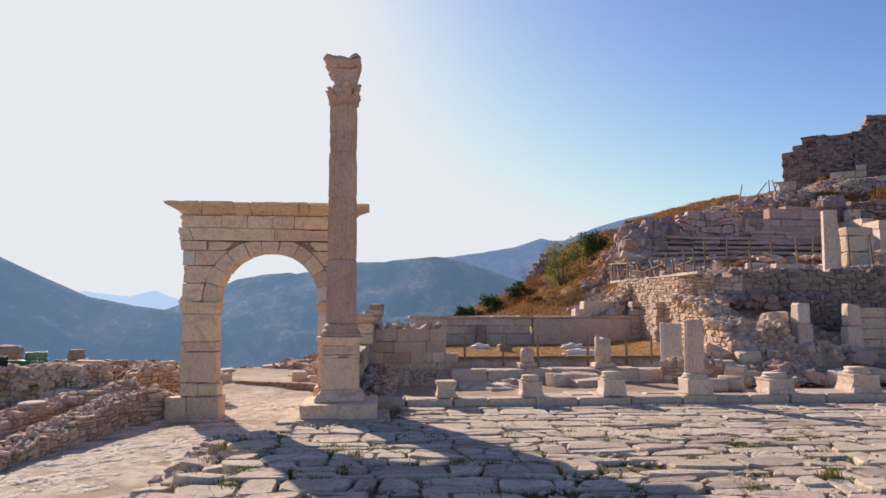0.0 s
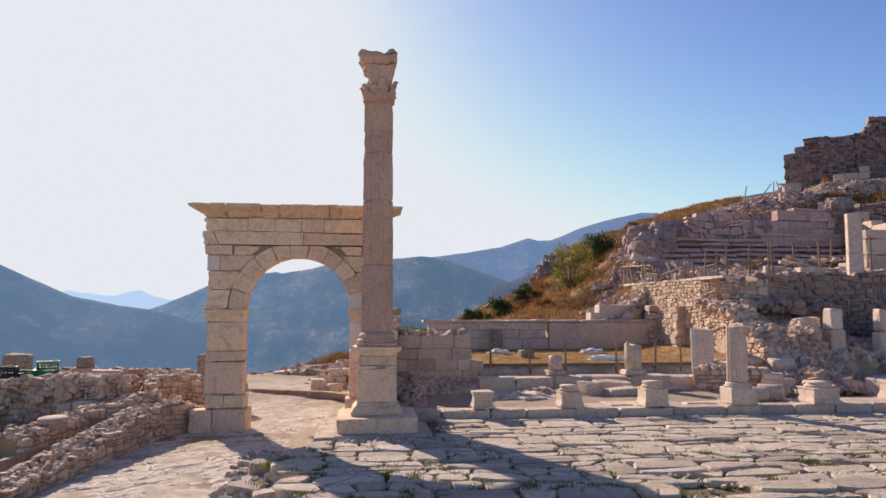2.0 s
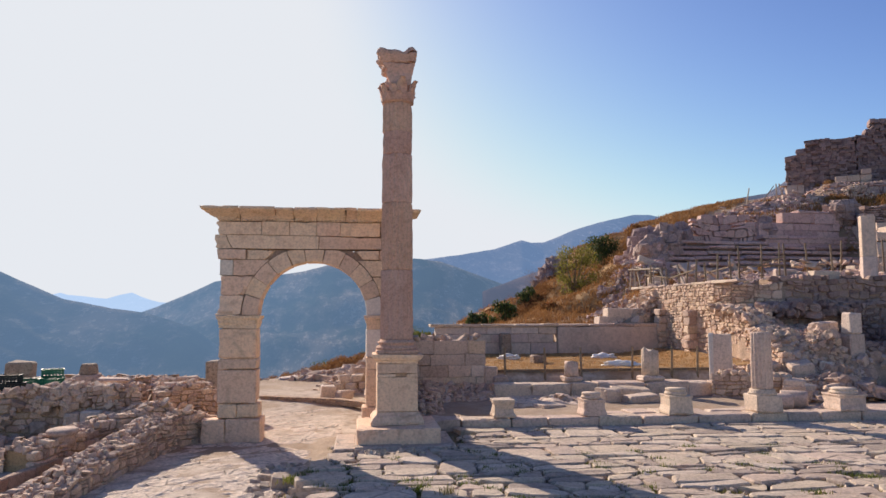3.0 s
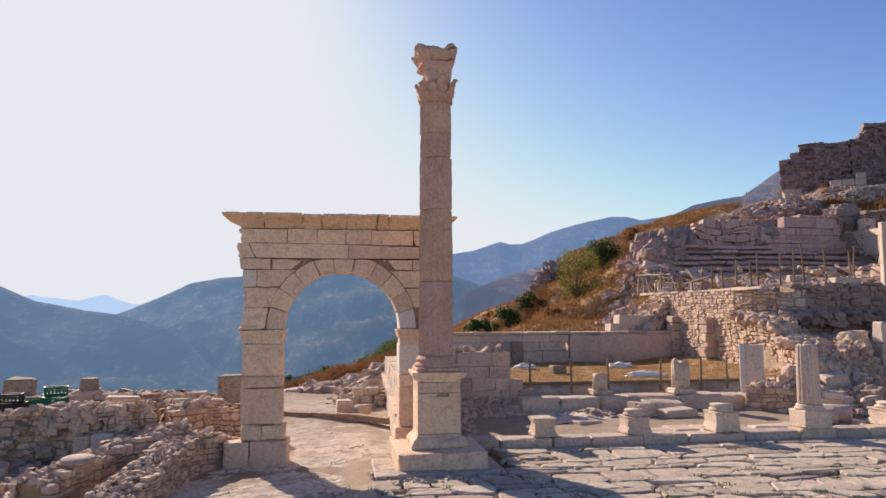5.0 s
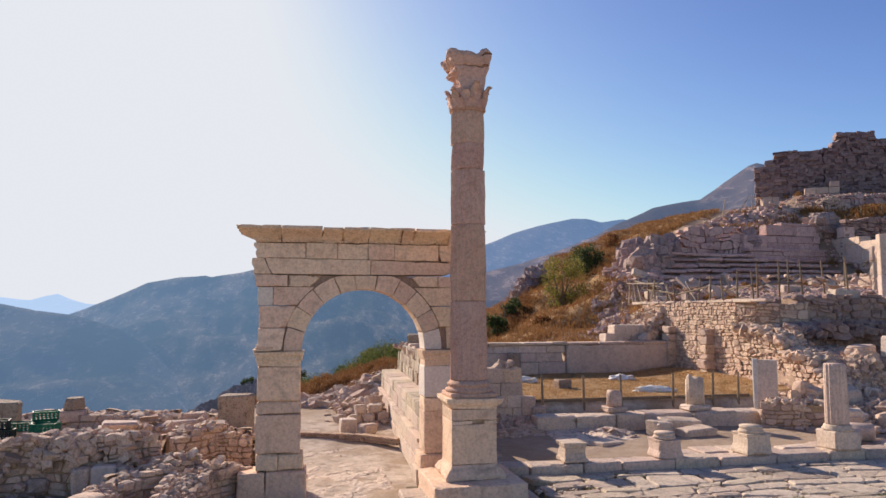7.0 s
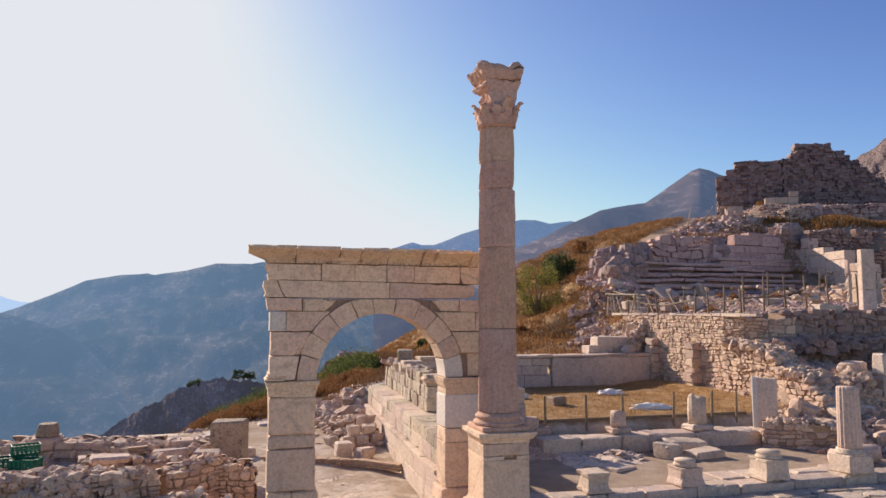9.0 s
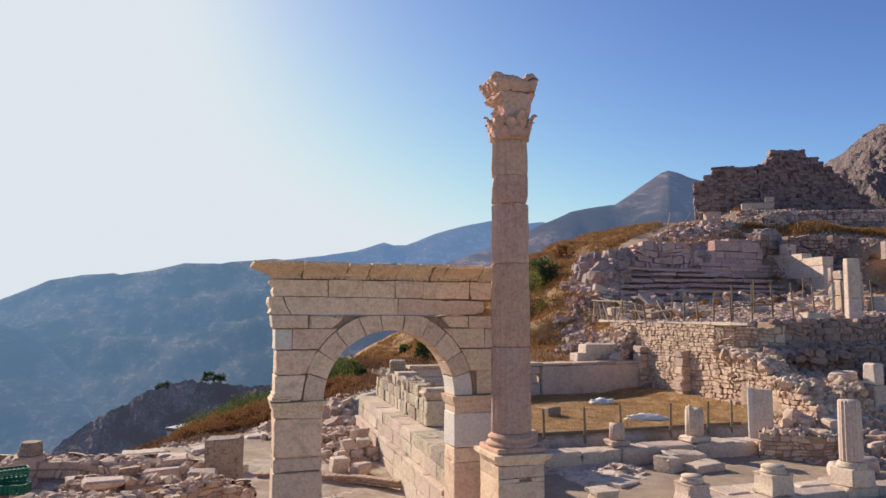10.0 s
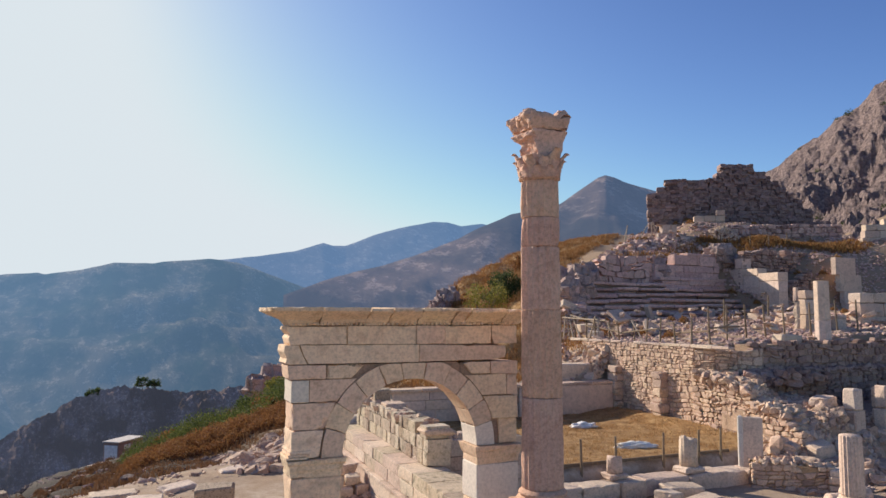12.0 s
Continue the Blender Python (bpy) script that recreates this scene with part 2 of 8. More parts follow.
def cut_box(sx, sy, sz, b, jit, r):
    """A block with worn edges and uneven corners, centred."""
    h = (sx / 2, sy / 2, sz / 2)
    b = min(b, 0.3 * min(sx, sy, sz))
    vs, key = [], {}
    for a in (-1, 1):
        for c in (-1, 1):
            for d in (-1, 1):
                s = (a, c, d)
                off = [r.uniform(-jit, jit) for _ in range(3)]
                wear = b * r.uniform(0.5, 1.6)
                for ax in range(3):
                    key[s, ax] = len(vs)
                    vs.append([s[k] * (h[k] - (0 if k == ax else wear)) + off[k] for k in range(3)])
    fs = []
    for ax in range(3):
        u, w = [k for k in range(3) if k != ax]
        for sg in (-1, 1):
            loop = []
            for p, q in ((-1, -1), (1, -1), (1, 1), (-1, 1)):
                s = [0, 0, 0]
                s[ax], s[u], s[w] = sg, p, q
                loop.append(key[tuple(s), ax])
            fs.append(loop)
        for p in (-1, 1):
            for q in (-1, 1):
                lo, hi = [0, 0, 0], [0, 0, 0]
                lo[ax], lo[u], lo[w] = -1, p, q
                hi[ax], hi[u], hi[w] = 1, p, q
                fs.append([key[tuple(lo), u], key[tuple(hi), u], key[tuple(hi), w], key[tuple(lo), w]])
    for s in {k[0] for k in key}:
        fs.append([key[s, 0], key[s, 1], key[s, 2]])
    v = np.array(vs)
    out = []
    for f in fs:
        n = np.cross(v[f[1]] - v[f[0]], v[f[2]] - v[f[0]])
        out.append(f if n @ v[f].mean(0) > 0 else f[::-1])
    return v, out


def block(parent, name, x0, x1, y0, y1, z0, z1, material, b=0.018, jit=0.008, turn=0.0, label="", tilt=(0, 0)):
    v, f = cut_box(x1 - x0, y1 - y0, z1 - z0, b, jit, rng)
    ob = new(name, link_mesh(name, v, f, material))
    m = pose((x0 + x1) / 2, (y0 + y1) / 2, (z0 + z1) / 2, tilt[0], tilt[1], turn)
    ob.matrix_world = m
    if parent is not None:
        under(ob, parent)
        ob.matrix_basis = m
    return tagged(ob, label)


def prism(name, parent, poly, y0, y1, material, b=0.015, label=""):
    """A block with the outline poly in x and z, from y0 to y1."""
    bm = bmesh.new()
    lo = [bm.verts.new((x, y0, z)) for x, z in poly]
    hi = [bm.verts.new((x, y1, z)) for x, z in poly]
    bm.faces.new(lo), bm.faces.new(hi[::-1])
    for i in range(len(poly)):
        j = (i + 1) % len(poly)
        bm.faces.new((lo[j], lo[i], hi[i], hi[j]))
    bmesh.ops.bevel(bm, geom=list(bm.edges), offset=b, segments=1, affect="EDGES", clamp_overlap=True)
    return part(name, bm, material, parent, label)


def chip(ob, amt=0.05, size=0.16, seed=0.0):
    """Wear a block: chipped, wavering edges and a slightly uneven face."""
    bm = bmesh.new()
    bm.from_mesh(ob.data)
    bmesh.ops.triangulate(bm, faces=[f for f in bm.faces if len(f.verts) > 4])
    for _ in range(4):
        long_ = [e for e in bm.edges if e.calc_length() > size]
        if not long_:
            break
        bmesh.ops.subdivide_edges(bm, edges=long_, cuts=1)
        bmesh.ops.triangulate(bm, faces=[f for f in bm.faces if len(f.verts) > 4])
    bm.normal_update()
    at = ob.matrix_world.translation if ob.parent is None else ob.matrix_basis.translation
    move = []
    for v in bm.verts:
        ns = [f.normal for f in v.link_faces]
        sharp = min((a.dot(b) for a in ns for b in ns), default=1.0) < 0.85
        q = (v.co + at) * 1.0
        k = 0.18 * amt * noise.noise(q * 1.7 + Vector((seed, 0, 3)))
        if sharp:
            c = noise.noise(q * 3.1 + Vector((seed, 7, 0))) + 0.6 * noise.noise(q * 8.0 + Vector((seed, 1, 2)))
            k -= amt * (0.04 + max(0.0, c - 0.08) * 1.15)
        move.append(v.normal * k)
    for v, d in zip(bm.verts, move):
        v.co += d
    bm.to_mesh(ob.data)
    bm.free()
    return ob


def lathe(profile, n, wob=0.0, flutes=0, depth=0.0, seed=0, bite=0.0):
    """Rings of n points from a list of (radius, z); bite breaks the edges near both ends."""
    za_, zb_ = profile[0][1], profile[-1][1]
    bm = bmesh.new()
    rings = []
    for r, z in profile:
        ring = []
        for k in range(n):
            a = 2 * math.pi * k / n
            rr = r
            if flutes:
                rr -= depth * r * abs(math.sin(a * flutes / 2)) ** 0.7
            if wob:
                rr *= 1 + wob * (noise.noise((math.cos(a) * 2.2 + seed, math.sin(a) * 2.2, z * 2.0)) + 0.5 * noise.noise((math.cos(a) * 5 + seed, math.sin(a) * 5, z * 6.0)))
            if bite:
                near = math.exp(-min(z - za_, zb_ - z) / 0.14)
                q = (math.cos(a) * 1.9 + seed * 3, math.sin(a) * 1.9, z * 1.6 + seed)
                rr *= 1 - bite * near * max(0.0, noise.noise(q) + 0.12) - 0.35 * bite * max(0.0, noise.noise((q[0] * 1.7, q[1] * 1.7, z * 1.1)) - 0.22)
            ring.append(bm.verts.new((rr * math.cos(a), rr * math.sin(a), z)))
        rings.append(ring)
    for lo, hi in zip(rings, rings[1:]):
        for k in range(n):
            bm.faces.new((lo[k], lo[(k + 1) % n], hi[(k + 1) % n], hi[k]))
    bm.faces.new(rings[0][::-1]), bm.faces.new(rings[-1])
    return bm


def hull_stone(r, flat=0.75):
    bm = bmesh.new()
    for _ in range(18):
        p = Vector((r.gauss(0, 1), r.gauss(0, 1), r.gauss(0, 1))).normalized()
        p = Vector([max(-0.62, min(0.62, c)) for c in p]) * r.uniform(0.92, 1.0) / 0.62 * 0.5
        bm.verts.new((p.x, p.y, p.z))
    res = bmesh.ops.convex_hull(bm, input=bm.verts)
    bmesh.ops.delete(bm, geom=list({g for g in res["geom_interior"] + res["geom_unused"] if isinstance(g, bmesh.types.BMVert)}), context="VERTS")
    bmesh.ops.recalc_face_normals(bm, faces=bm.faces)
    bm.verts.index_update()
    v = np.array([p.co for p in bm.verts])
    f = [[p.index for p in q.verts] for q in bm.faces]
    bm.free()
    return v, f


POOL = [hull_stone(random.Random(100 + k)) for k in range(28)]


def rough_boulder(seed):
    """A worn boulder with a broken, uneven surface."""
    bm = bmesh.new()
    bmesh.ops.create_icosphere(bm, subdivisions=3, radius=0.5)
    o = Vector((seed * 3.1, seed * 1.7, 0))
    for v in bm.verts:
        q = v.co * 2
        c = Vector([max(-0.66, min(0.66, k + 0.12 * noise.noise(q * 1.3 + o))) for k in q])
        v.co = c * 0.5 / 0.7 * (1 + 0.22 * noise.noise(q * 1.6 + o) + 0.12 * noise.noise(q * 3.7 + o))
    v = np.array([p.co for p in bm.verts])
    bm.verts.index_update()
    f = [[p.index for p in q.verts] for q in bm.faces]
    bm.free()
    return v, f


SMALL = len(POOL)
POOL += [rough_boulder(k) for k in range(10)]
POOL_MESH = {}


def scatter_mesh(name, items, material):
    """Many stones in one mesh: items are (pool number, matrix)."""
    vs, fs, base = [], [], 0
    for k, m in items:
        v, f = POOL[k]
        mm = np.array(m)
        vs.append(v @ mm[:3, :3].T + mm[:3, 3])
        fs += [[i + base for i in q] for q in f]
        base += len(v)
    return link_mesh(name, np.concatenate(vs), fs, material)


def stones(name, items, material, parent, limit=0, label="", kind="stuff"):
    """The first of the items as parts of their own, the rest joined."""
    for k, m in items[:limit]:
        if (k, material.name) not in POOL_MESH:
            POOL_MESH[k, material.name] = link_mesh(name, *POOL[k], material)
        ob = new(name, POOL_MESH[k, material.name])
        under(ob, parent)
        ob.matrix_basis = m
    if items[limit:]:
        ob = new(name + "_mass", scatter_mesh(name + "_mass", items[limit:], material))
        if parent is not None:
            under(ob, parent)
        return tagged(ob, label, kind=kind)


def rock_at(x, y, z, s, r, flat=0.7):
    m = Matrix.LocRotScale((x, y, z), Euler((r.uniform(-0.5, 0.5), r.uniform(-0.5, 0.5), r.uniform(0, 6.3))), (s * r.uniform(0.8, 1.4), s * r.uniform(0.7, 1.1), s * r.uniform(0.55, 0.9) * flat / 0.7))
    return (r.randrange(SMALL) if s < 0.42 else SMALL + r.randrange(len(POOL) - SMALL)), m


def masonry(p, q, z0, z1, size, r, normal, out=0.05, deep=0.16, joint=0.014, inner=0.84, uneven=0.035):
    """Fitted stones in wavering courses over an upright face from p to q: a list of (points, faces)."""
    p, q = Vector(p), Vector(q)
    d = q - p
    length = d.length
    d /= length
    nrm = Vector((normal[0], normal[1], 0)).normalized()
    top = z1 if callable(z1) else (lambda u: z1)
    hi = max(top(k / 20) for k in range(21))
    ph = r.uniform(0, 50)

    def wave(s_, z_):
        return 0.7 * size * noise.noise((s_ * 0.9 / max(size, 0.1) * 0.25, z_ * 1.3, ph))

    pieces = []
    z = z0
    while z < hi:
        h_ = size * r.uniform(0.55, 1.25)
        s_ = -r.uniform(0, size)
        lean = 0.0
        while s_ < length:
            w = size * r.choice((0.6, 0.8, 1.0, 1.3, 1.7, 2.1)) * r.uniform(0.85, 1.15)
            lean2 = r.uniform(-0.22, 0.22) * size
            a, b_ = max(s_, 0.0), min(s_ + w, length)
            if b_ - a > 0.3 * size and z + 0.5 * h_ < top(min(1.0, (a + b_) / 2 / length)):
                split = h_ > 0.85 * size and r.random() < 0.35
                for lo, hi_ in (((0, 0.48), (0.48, 1)) if split else ((0, 1),)):
                    zl, zh = z + h_ * lo, z + h_ * hi_
                    g = joint * r.uniform(0.3, 1.0)
                    cs = [(a + lean * (1 - 2 * lo) * -1 + g, zl + wave(a, z) + g), (b_ - lean2 - g, zl + wave(b_, z) + g), (b_ + lean2 - g, zh + wave(b_, z + h_) - g), (a + lean + g, zh + wave(a, z + h_) - g)]
                    ring = []
                    for k in range(4):
                        (x0, y0), (x1, y1) = cs[k], cs[(k + 1) % 4]
                        c0, c1 = r.uniform(0.04, 0.33), r.uniform(0.04, 0.33)
                        ring += [(x0 + (x1 - x0) * c0, y0 + (y1 - y0) * c0), (x1 + (x0 - x1) * c1, y1 + (y0 - y1) * c1)]
                    mx_, my_ = sum(k[0] for k in ring) / 8, sum(k[1] for k in ring) / 8
                    o = out + r.uniform(-uneven, uneven)
                    v = []
                    for shrink, off in ((1.0, -deep), (1.0, o - 0.02), (inner, o + 0.012)):
                        for x, y in ring:
                            v.append(p + d * (mx_ + (x - mx_) * shrink) + nrm * (off + (r.uniform(-0.012, 0.012) if off > 0 else 0)) + Vector((0, 0, my_ + (y - my_) * shrink - p.z)))
                    v.append(p + d * mx_ + nrm * (o + r.uniform(0.0, 0.03)) + Vector((0, 0, my_ - p.z)))
                    f = []
                    for k in range(8):
                        n_ = (k + 1) % 8
                        f += [[k, n_, 8 + n_, 8 + k], [8 + k, 8 + n_, 16 + n_, 16 + k], [16 + k, 16 + n_, 24]]
                    pieces.append((np.array([tuple(k) for k in v]), f))
            s_ += w
            lean = lean2
        z += h_
    return pieces


def lay_stones(name, pieces, material, parent, limit=0):
    """The first pieces as parts of their own, the rest joined."""
    for v, f in pieces[:limit]:
        c = v.mean(0)
        ob = new(name, link_mesh(name, v - c, f, material))
        under(ob, parent)
        ob.matrix_basis = Matrix.Translation(c.tolist())
    if pieces[limit:]:
        vs, fs, base = [], [], 0
        for v, f in pieces[limit:]:
            vs.append(v)
            fs += [[i + base for i in q] for q in f]
            base += len(v)
        tagged(under(new(name + "_mass", link_mesh(name + "_mass", np.concatenate(vs), fs, material)), parent), kind="stuff")


def rubble_wall(name, line, base, tops, thick, size, label, limit=0, material=None, seed=0, kind="structure", category="wall", mortar=None):
    """A dry rubble wall along a line of (x, y): a mortar core with stones laid over both faces and the top."""
    r = random.Random(seed)
    material = material or RUBBLE
    core_v, core_f = [], []
    items, faced = [], []
    for (a, b), (ta, tb) in zip(zip(line, line[1:]), zip(tops, tops[1:])):
        a, b = Vector((*a, 0)), Vector((*b, 0))
        d = (b - a).normalized()
        nrm = Vector((-d.y, d.x, 0))
        k0 = len(core_v)
        ht = thick / 2 - 0.05
        for at, tz in ((a, ta), (b, tb)):
            for s in (-1, 1):
                hc = ht + 0.36 * size
                core_v += [tuple(at + nrm * hc * s + Vector((0, 0, base - 0.2))), tuple(at + nrm * hc * 0.97 * s + Vector((0, 0, tz - 0.05)))]
        i = k0
        core_f += [[i, i + 4, i + 5, i + 1], [i + 2, i + 3, i + 7, i + 6], [i + 1, i + 5, i + 7, i + 3], [i, i + 1, i + 3, i + 2], [i + 4, i + 6, i + 7, i + 5]]
        for s in (-1, 1):
            o = nrm * (ht + 0.36 * size) * s
            faced += masonry(a + o - d * 0.12, b + o + d * 0.12, base, lambda u, ta=ta, tb=tb: ta + (tb - ta) * u + 0.12 * noise.noise((u * 7, seed, 0)), size * 1.08, r, nrm * s, 0.04, 0.12, 0.012)
        n = int((b - a).length * thick / (size * size) * 2.2)
        for _ in range(n):
            u, w = r.random(), r.uniform(-0.5, 0.5)
            at = a + (b - a) * u + nrm * w * thick
            items.append(rock_at(at.x, at.y, ta + (tb - ta) * u - 0.02 + 0.09 * (1 - abs(w) * 2) * r.random() + r.uniform(-0.06, 0.03), size * r.uniform(0.45, 1.25), r, 0.7))
    core = new(name, link_mesh(name, core_v, core_f, mortar or MORTAR))
    tagged(core, label, category, kind=kind)
    faced.sort(key=lambda q: q[0][:, 1].mean() - 0.3 * q[0][:, 0].mean())
    lay_stones("wall_stone", faced, material, core, limit)
    stones("top_stone", items, material, core, limit // 4)
    return core


# ---- terrain ----
def smooth(a, b, v):
    u = np.clip((v - a) / (b - a), 0, 1)
    return u * u * (3 - 2 * u)


HILL = ((20.8, 8, 5.0), (21, 16, 5.0), (21.5, 20, 5.0), (27, 9.5, 5.2), (32, 12, 5.4), (40, 10, 5.5), (24.5, 27, 6.9), (25.5, 31.5, 8.0), (28.5, 24.3, 5.8),
        (33, 23.8, 5.9), (35, 21.5, 5.8), (30, 18, 5.6), (36.6, 34, 11.6), (40.5, 28.3, 8.0), (34, 27, 6.9), (33, 29, 8.3), (30, 29, 7.9), (38, 29.2, 8.4), (33, 32.3, 10.9), (40, 33, 11.4), (44, 33, 11.6), (28.5, 32.5, 9.9), (26.5, 29.5, 7.9), (36.6, 25.2, 6.2), (41.5, 32.5, 11.2), (42, 37, 13.6), (44, 27, 7.4), (46, 22.8, 5.9), (49, 22.5, 6.2), (44, 22, 6.0), (49, 27.5, 11.6), (52, 33, 12.6), (40, 23, 6.4), (47, 20, 7.2), 
          (20, 31, 4.4), (24, 36, 7.0), (18.5, 23, 3.2), (18, 19, 2.6), (13, 20, 2.3), (9, 20, 1.8), (52, 46, 16.6), (60, 50, 18), (60, 30, 13.5),
        (60, 10, 8), (8, 26, 1.2), (13, 30, 2.3), (3, 36, -2.3), (8, 34, 0.2), (-4, 36, -4.5), (-1.4, 44, -4.5), (1.8, 44, -3.8), (5.2, 44, -2.2), (7.8, 44, -0.2), (12.5, 44, 1.4), (12, 38, 1.6), (17, 36, 4.0), (20.5, 36, 6.2), (15, 32, 3.0), (15.5, 44, 2.9), (19, 44, 4.4),  (-5, 50, -7.4), (46, 38, 14.6), (49, 41, 15.8), (53, 40, 15.8), (56, 36, 15.2), (50, 34, 13.6),
        (-1, 20, -0.7), (-8, 20, -1.7), (0, 25, -1.1), (-6, 25, -2.8), (4, 26, 0.1), (-14, 20, -3.2),  (8, 55, -2.5), (20, 56, 1.0),  (-5, 58, -8.0), (-2, 62, -8.2), (2, 58, -6),
        (30, 62, 5), (0, 80, -14), (-6, 94, -19.5), (-7, 84, -18.5), (-6, 72, -13.5), (20, 80, -8), (45, 85, 6), (-25, 30, -8), (-20, 60, -16), (65, 70, 18), (80, 40, 20), (-20, 10, -1.5), (-30, 15, -5), (-15, 45, -12), (-10, 34, -6), (-40, 40, -20), (-12, 80, -25), (10, 100, -25), (-40, 5, -10), (-14, 30, -7.5), (-22, 44, -16), (-30, 25, -13), (-17, 38, -11), (-24, 18, -6), (22.4, 44, 7.7), (26, 46, 10.1), (29.8, 48, 11.4), (33.8, 50, 12.9), (37, 50, 13.9), (39.4, 47.5, 14.3), (41.1, 44.5, 14.5), (28, 41, 9.9), (33, 42, 12.0), (36.5, 41, 13.0),
        (26.3, 32.8, 9.2), (30, 36, 10.3), (43, 40.8, 14.4), (44, 46, 14.6), (39, 38, 13.0), (35, 37, 12.0), (22, 50, 4.0), (26, 52, 7.5), (32, 55, 10.0), (37, 56, 11.5), (42, 64, 10.5))
HX = np.array(HILL)


def hill_z(x, y):
    d2 = (x[..., None] - HX[:, 0]) ** 2 + (y[..., None] - HX[:, 1]) ** 2
    w = 1 / (d2 + 2.0) ** 1.7
    return (w * HX[:, 2]).sum(-1) / w.sum(-1)


def fbm(x, y, s, seed=0.0, octs=4):
    flat = [noise.fractal((a / s + seed, b / s, seed), 0.9, 2.0, octs) for a, b in zip(x.ravel().tolist(), y.ravel().tolist())]
    return np.array(flat).reshape(x.shape)


def ground_z(x, y):
    """The lie of the land: the levelled site, the hill behind it and the slopes that fall to the valley."""
    x, y = np.asarray(x, float), np.asarray(y, float)
    site = 0.05 + 0.35 * smooth(3.5, 9, y) * smooth(-6, 0, x) + 0.0 * x
    site = site + (0.1 * smooth(-2.2, -4.5, x) + 0.45 * smooth(-0.8, -2.2, x) * smooth(1.0, 2.5, y) * (1 - smooth(8, 12, y))) * (1 - smooth(14, 24, y))
    agora = smooth(2.6, 3.3, x) * (1 - smooth(-0.2, 0.1, y))
    site = site * (1 - agora) + 0.2 * agora
    hall = smooth(5.6, 6.2, x) * smooth(-0.2, 0.3, y)
    site = site * (1 - hall) + 0.53 * hall
    garden = smooth(8.5, 8.9, x) * smooth(5.6, 6.3, y)
    site = site * (1 - garden) + 1.36 * garden
    rub = smooth(17.5, 20, x) * smooth(2.5, 8.5, y)
    site = site * (1 - rub) + np.maximum(site, 1.6) * rub
    hill = hill_z(x, y)
    edge = np.interp(x, [-30, -12, -3, 4, 9, 20.65, 20.85, 21.5, 22.5, 24, 60], [8, 10, 14, 17, 17.2, 17.2, 11.6, 10.6, 9.9, 9.7, 9.7])
    k = smooth(-0.2, 0.8, y - edge)
    soft = smooth(-1, 6, y - edge)
    k = np.where((x > 4) & (x < 40), k, soft)
    z = site * (1 - k) + hill * k
    z = np.where((x > 20.75) & (x < 21.2) & (y > 11.2) & (y < 20), np.maximum(z, 4.95), z)
    row = y - 26.3 - 0.11 * (x - 24.6)
    cutz = 5.8 + 0.6 * np.clip(row + 0.9, 0, 4.9)
    inside = smooth(24.0, 25.2, x) * (1 - smooth(40.6, 41.4, x)) * smooth(-4.5, -2.5, row) * (1 - smooth(3.4, 4.0, row))
    z = z * (1 - inside) + np.minimum(z, cutz) * inside
    far = smooth(60, 170, np.hypot(x - 14, y - 10))
    z = z * (1 - far) + far * (-75 - 127 * smooth(150, 850, np.hypot(x, y)))
    return z


ux = np.linspace(-1, 1, 361)
axis = np.sign(ux) * (34 * np.abs(ux) + 4.5 * np.sinh(7.35 * np.abs(ux) ** 3))
GX, GY = np.meshgrid(10 + axis, 14 + axis)
GZ = ground_z(GX, GY)
rise = smooth(12, 30, np.hypot(GX - 6, GY + 2))
GZ = GZ + fbm(GX, GY, 1.3, 3.0) * (0.035 + 0.12 * rise) + fbm(GX, GY, 9.0, 8.0) * (0.02 + 0.4 * rise * smooth(17, 24, GY) * (1 - smooth(22, 25, GX) * (1 - smooth(55, 65, GX))))
n1 = len(ux)
gv = np.stack([GX, GY, GZ], -1).reshape(-1, 3)
gf = [[j * n1 + i, j * n1 + i + 1, (j + 1) * n1 + i + 1, (j + 1) * n1 + i] for j in range(n1 - 1) for i in range(n1 - 1)]

m, t, b = nodes("ground_bedrock_and_earth", 0.92)
pos = t.nodes.new("ShaderNodeNewGeometry").outputs["Position"]
nb = add(t, "TexNoise", Scale=0.45, Detail=7.0, Roughness=0.6)
nm = add(t, "TexNoise", Scale=2.3, Detail=8.0, Roughness=0.68)
nf = add(t, "TexNoise", Scale=19.0, Detail=6.0, Roughness=0.7)
for n_ in (nb, nm, nf):
    t.links.new(pos, n_.inputs["Vector"])
rockc = ramp(t, nm.outputs["Fac"], [(0.36, (0.34, 0.26, 0.195)), (0.47, (0.52, 0.415, 0.32)), (0.62, (0.66, 0.55, 0.44))])
earth = ramp(t, nf.outputs["Fac"], [(0.3, (0.25, 0.165, 0.105)), (0.7, (0.45, 0.32, 0.21))])
grass = ramp(t, nm.outputs["Fac"], [(0.3, (0.20, 0.115, 0.055)), (0.5, (0.36, 0.21, 0.09)), (0.7, (0.52, 0.34, 0.155))])
zone = t.nodes.new("ShaderNodeAttribute")
zone.attribute_name = "zone"
sep = t.nodes.new("ShaderNodeSeparateColor")
t.links.new(zone.outputs["Color"], sep.inputs[0])
c = mix(t, ramp(t, nb.outputs["Fac"], [(0.46, (0, 0, 0)), (0.58, (0.8, 0.8, 0.8))]), rockc, earth)
c = mix(t, sep.outputs[2], c, earth)
c = mix(t, sep.outputs[0], c, grass)
c = mix(t, sep.outputs[1], c, ramp(t, nb.outputs["Fac"], [(0.35, (0.022, 0.014, 0.010)), (0.6, (0.05, 0.032, 0.022))]))
t.links.new(c, b.inputs["Base Color"])
bp = add(t, "Bump", Strength=0.8, Distance=0.1)
t.links.new(mix(t, 0.4, nm.outputs["Fac"], nf.outputs["Fac"]), bp.inputs["Height"])
t.links.new(bp.outputs[0], b.inputs["Normal"])
GROUND = m

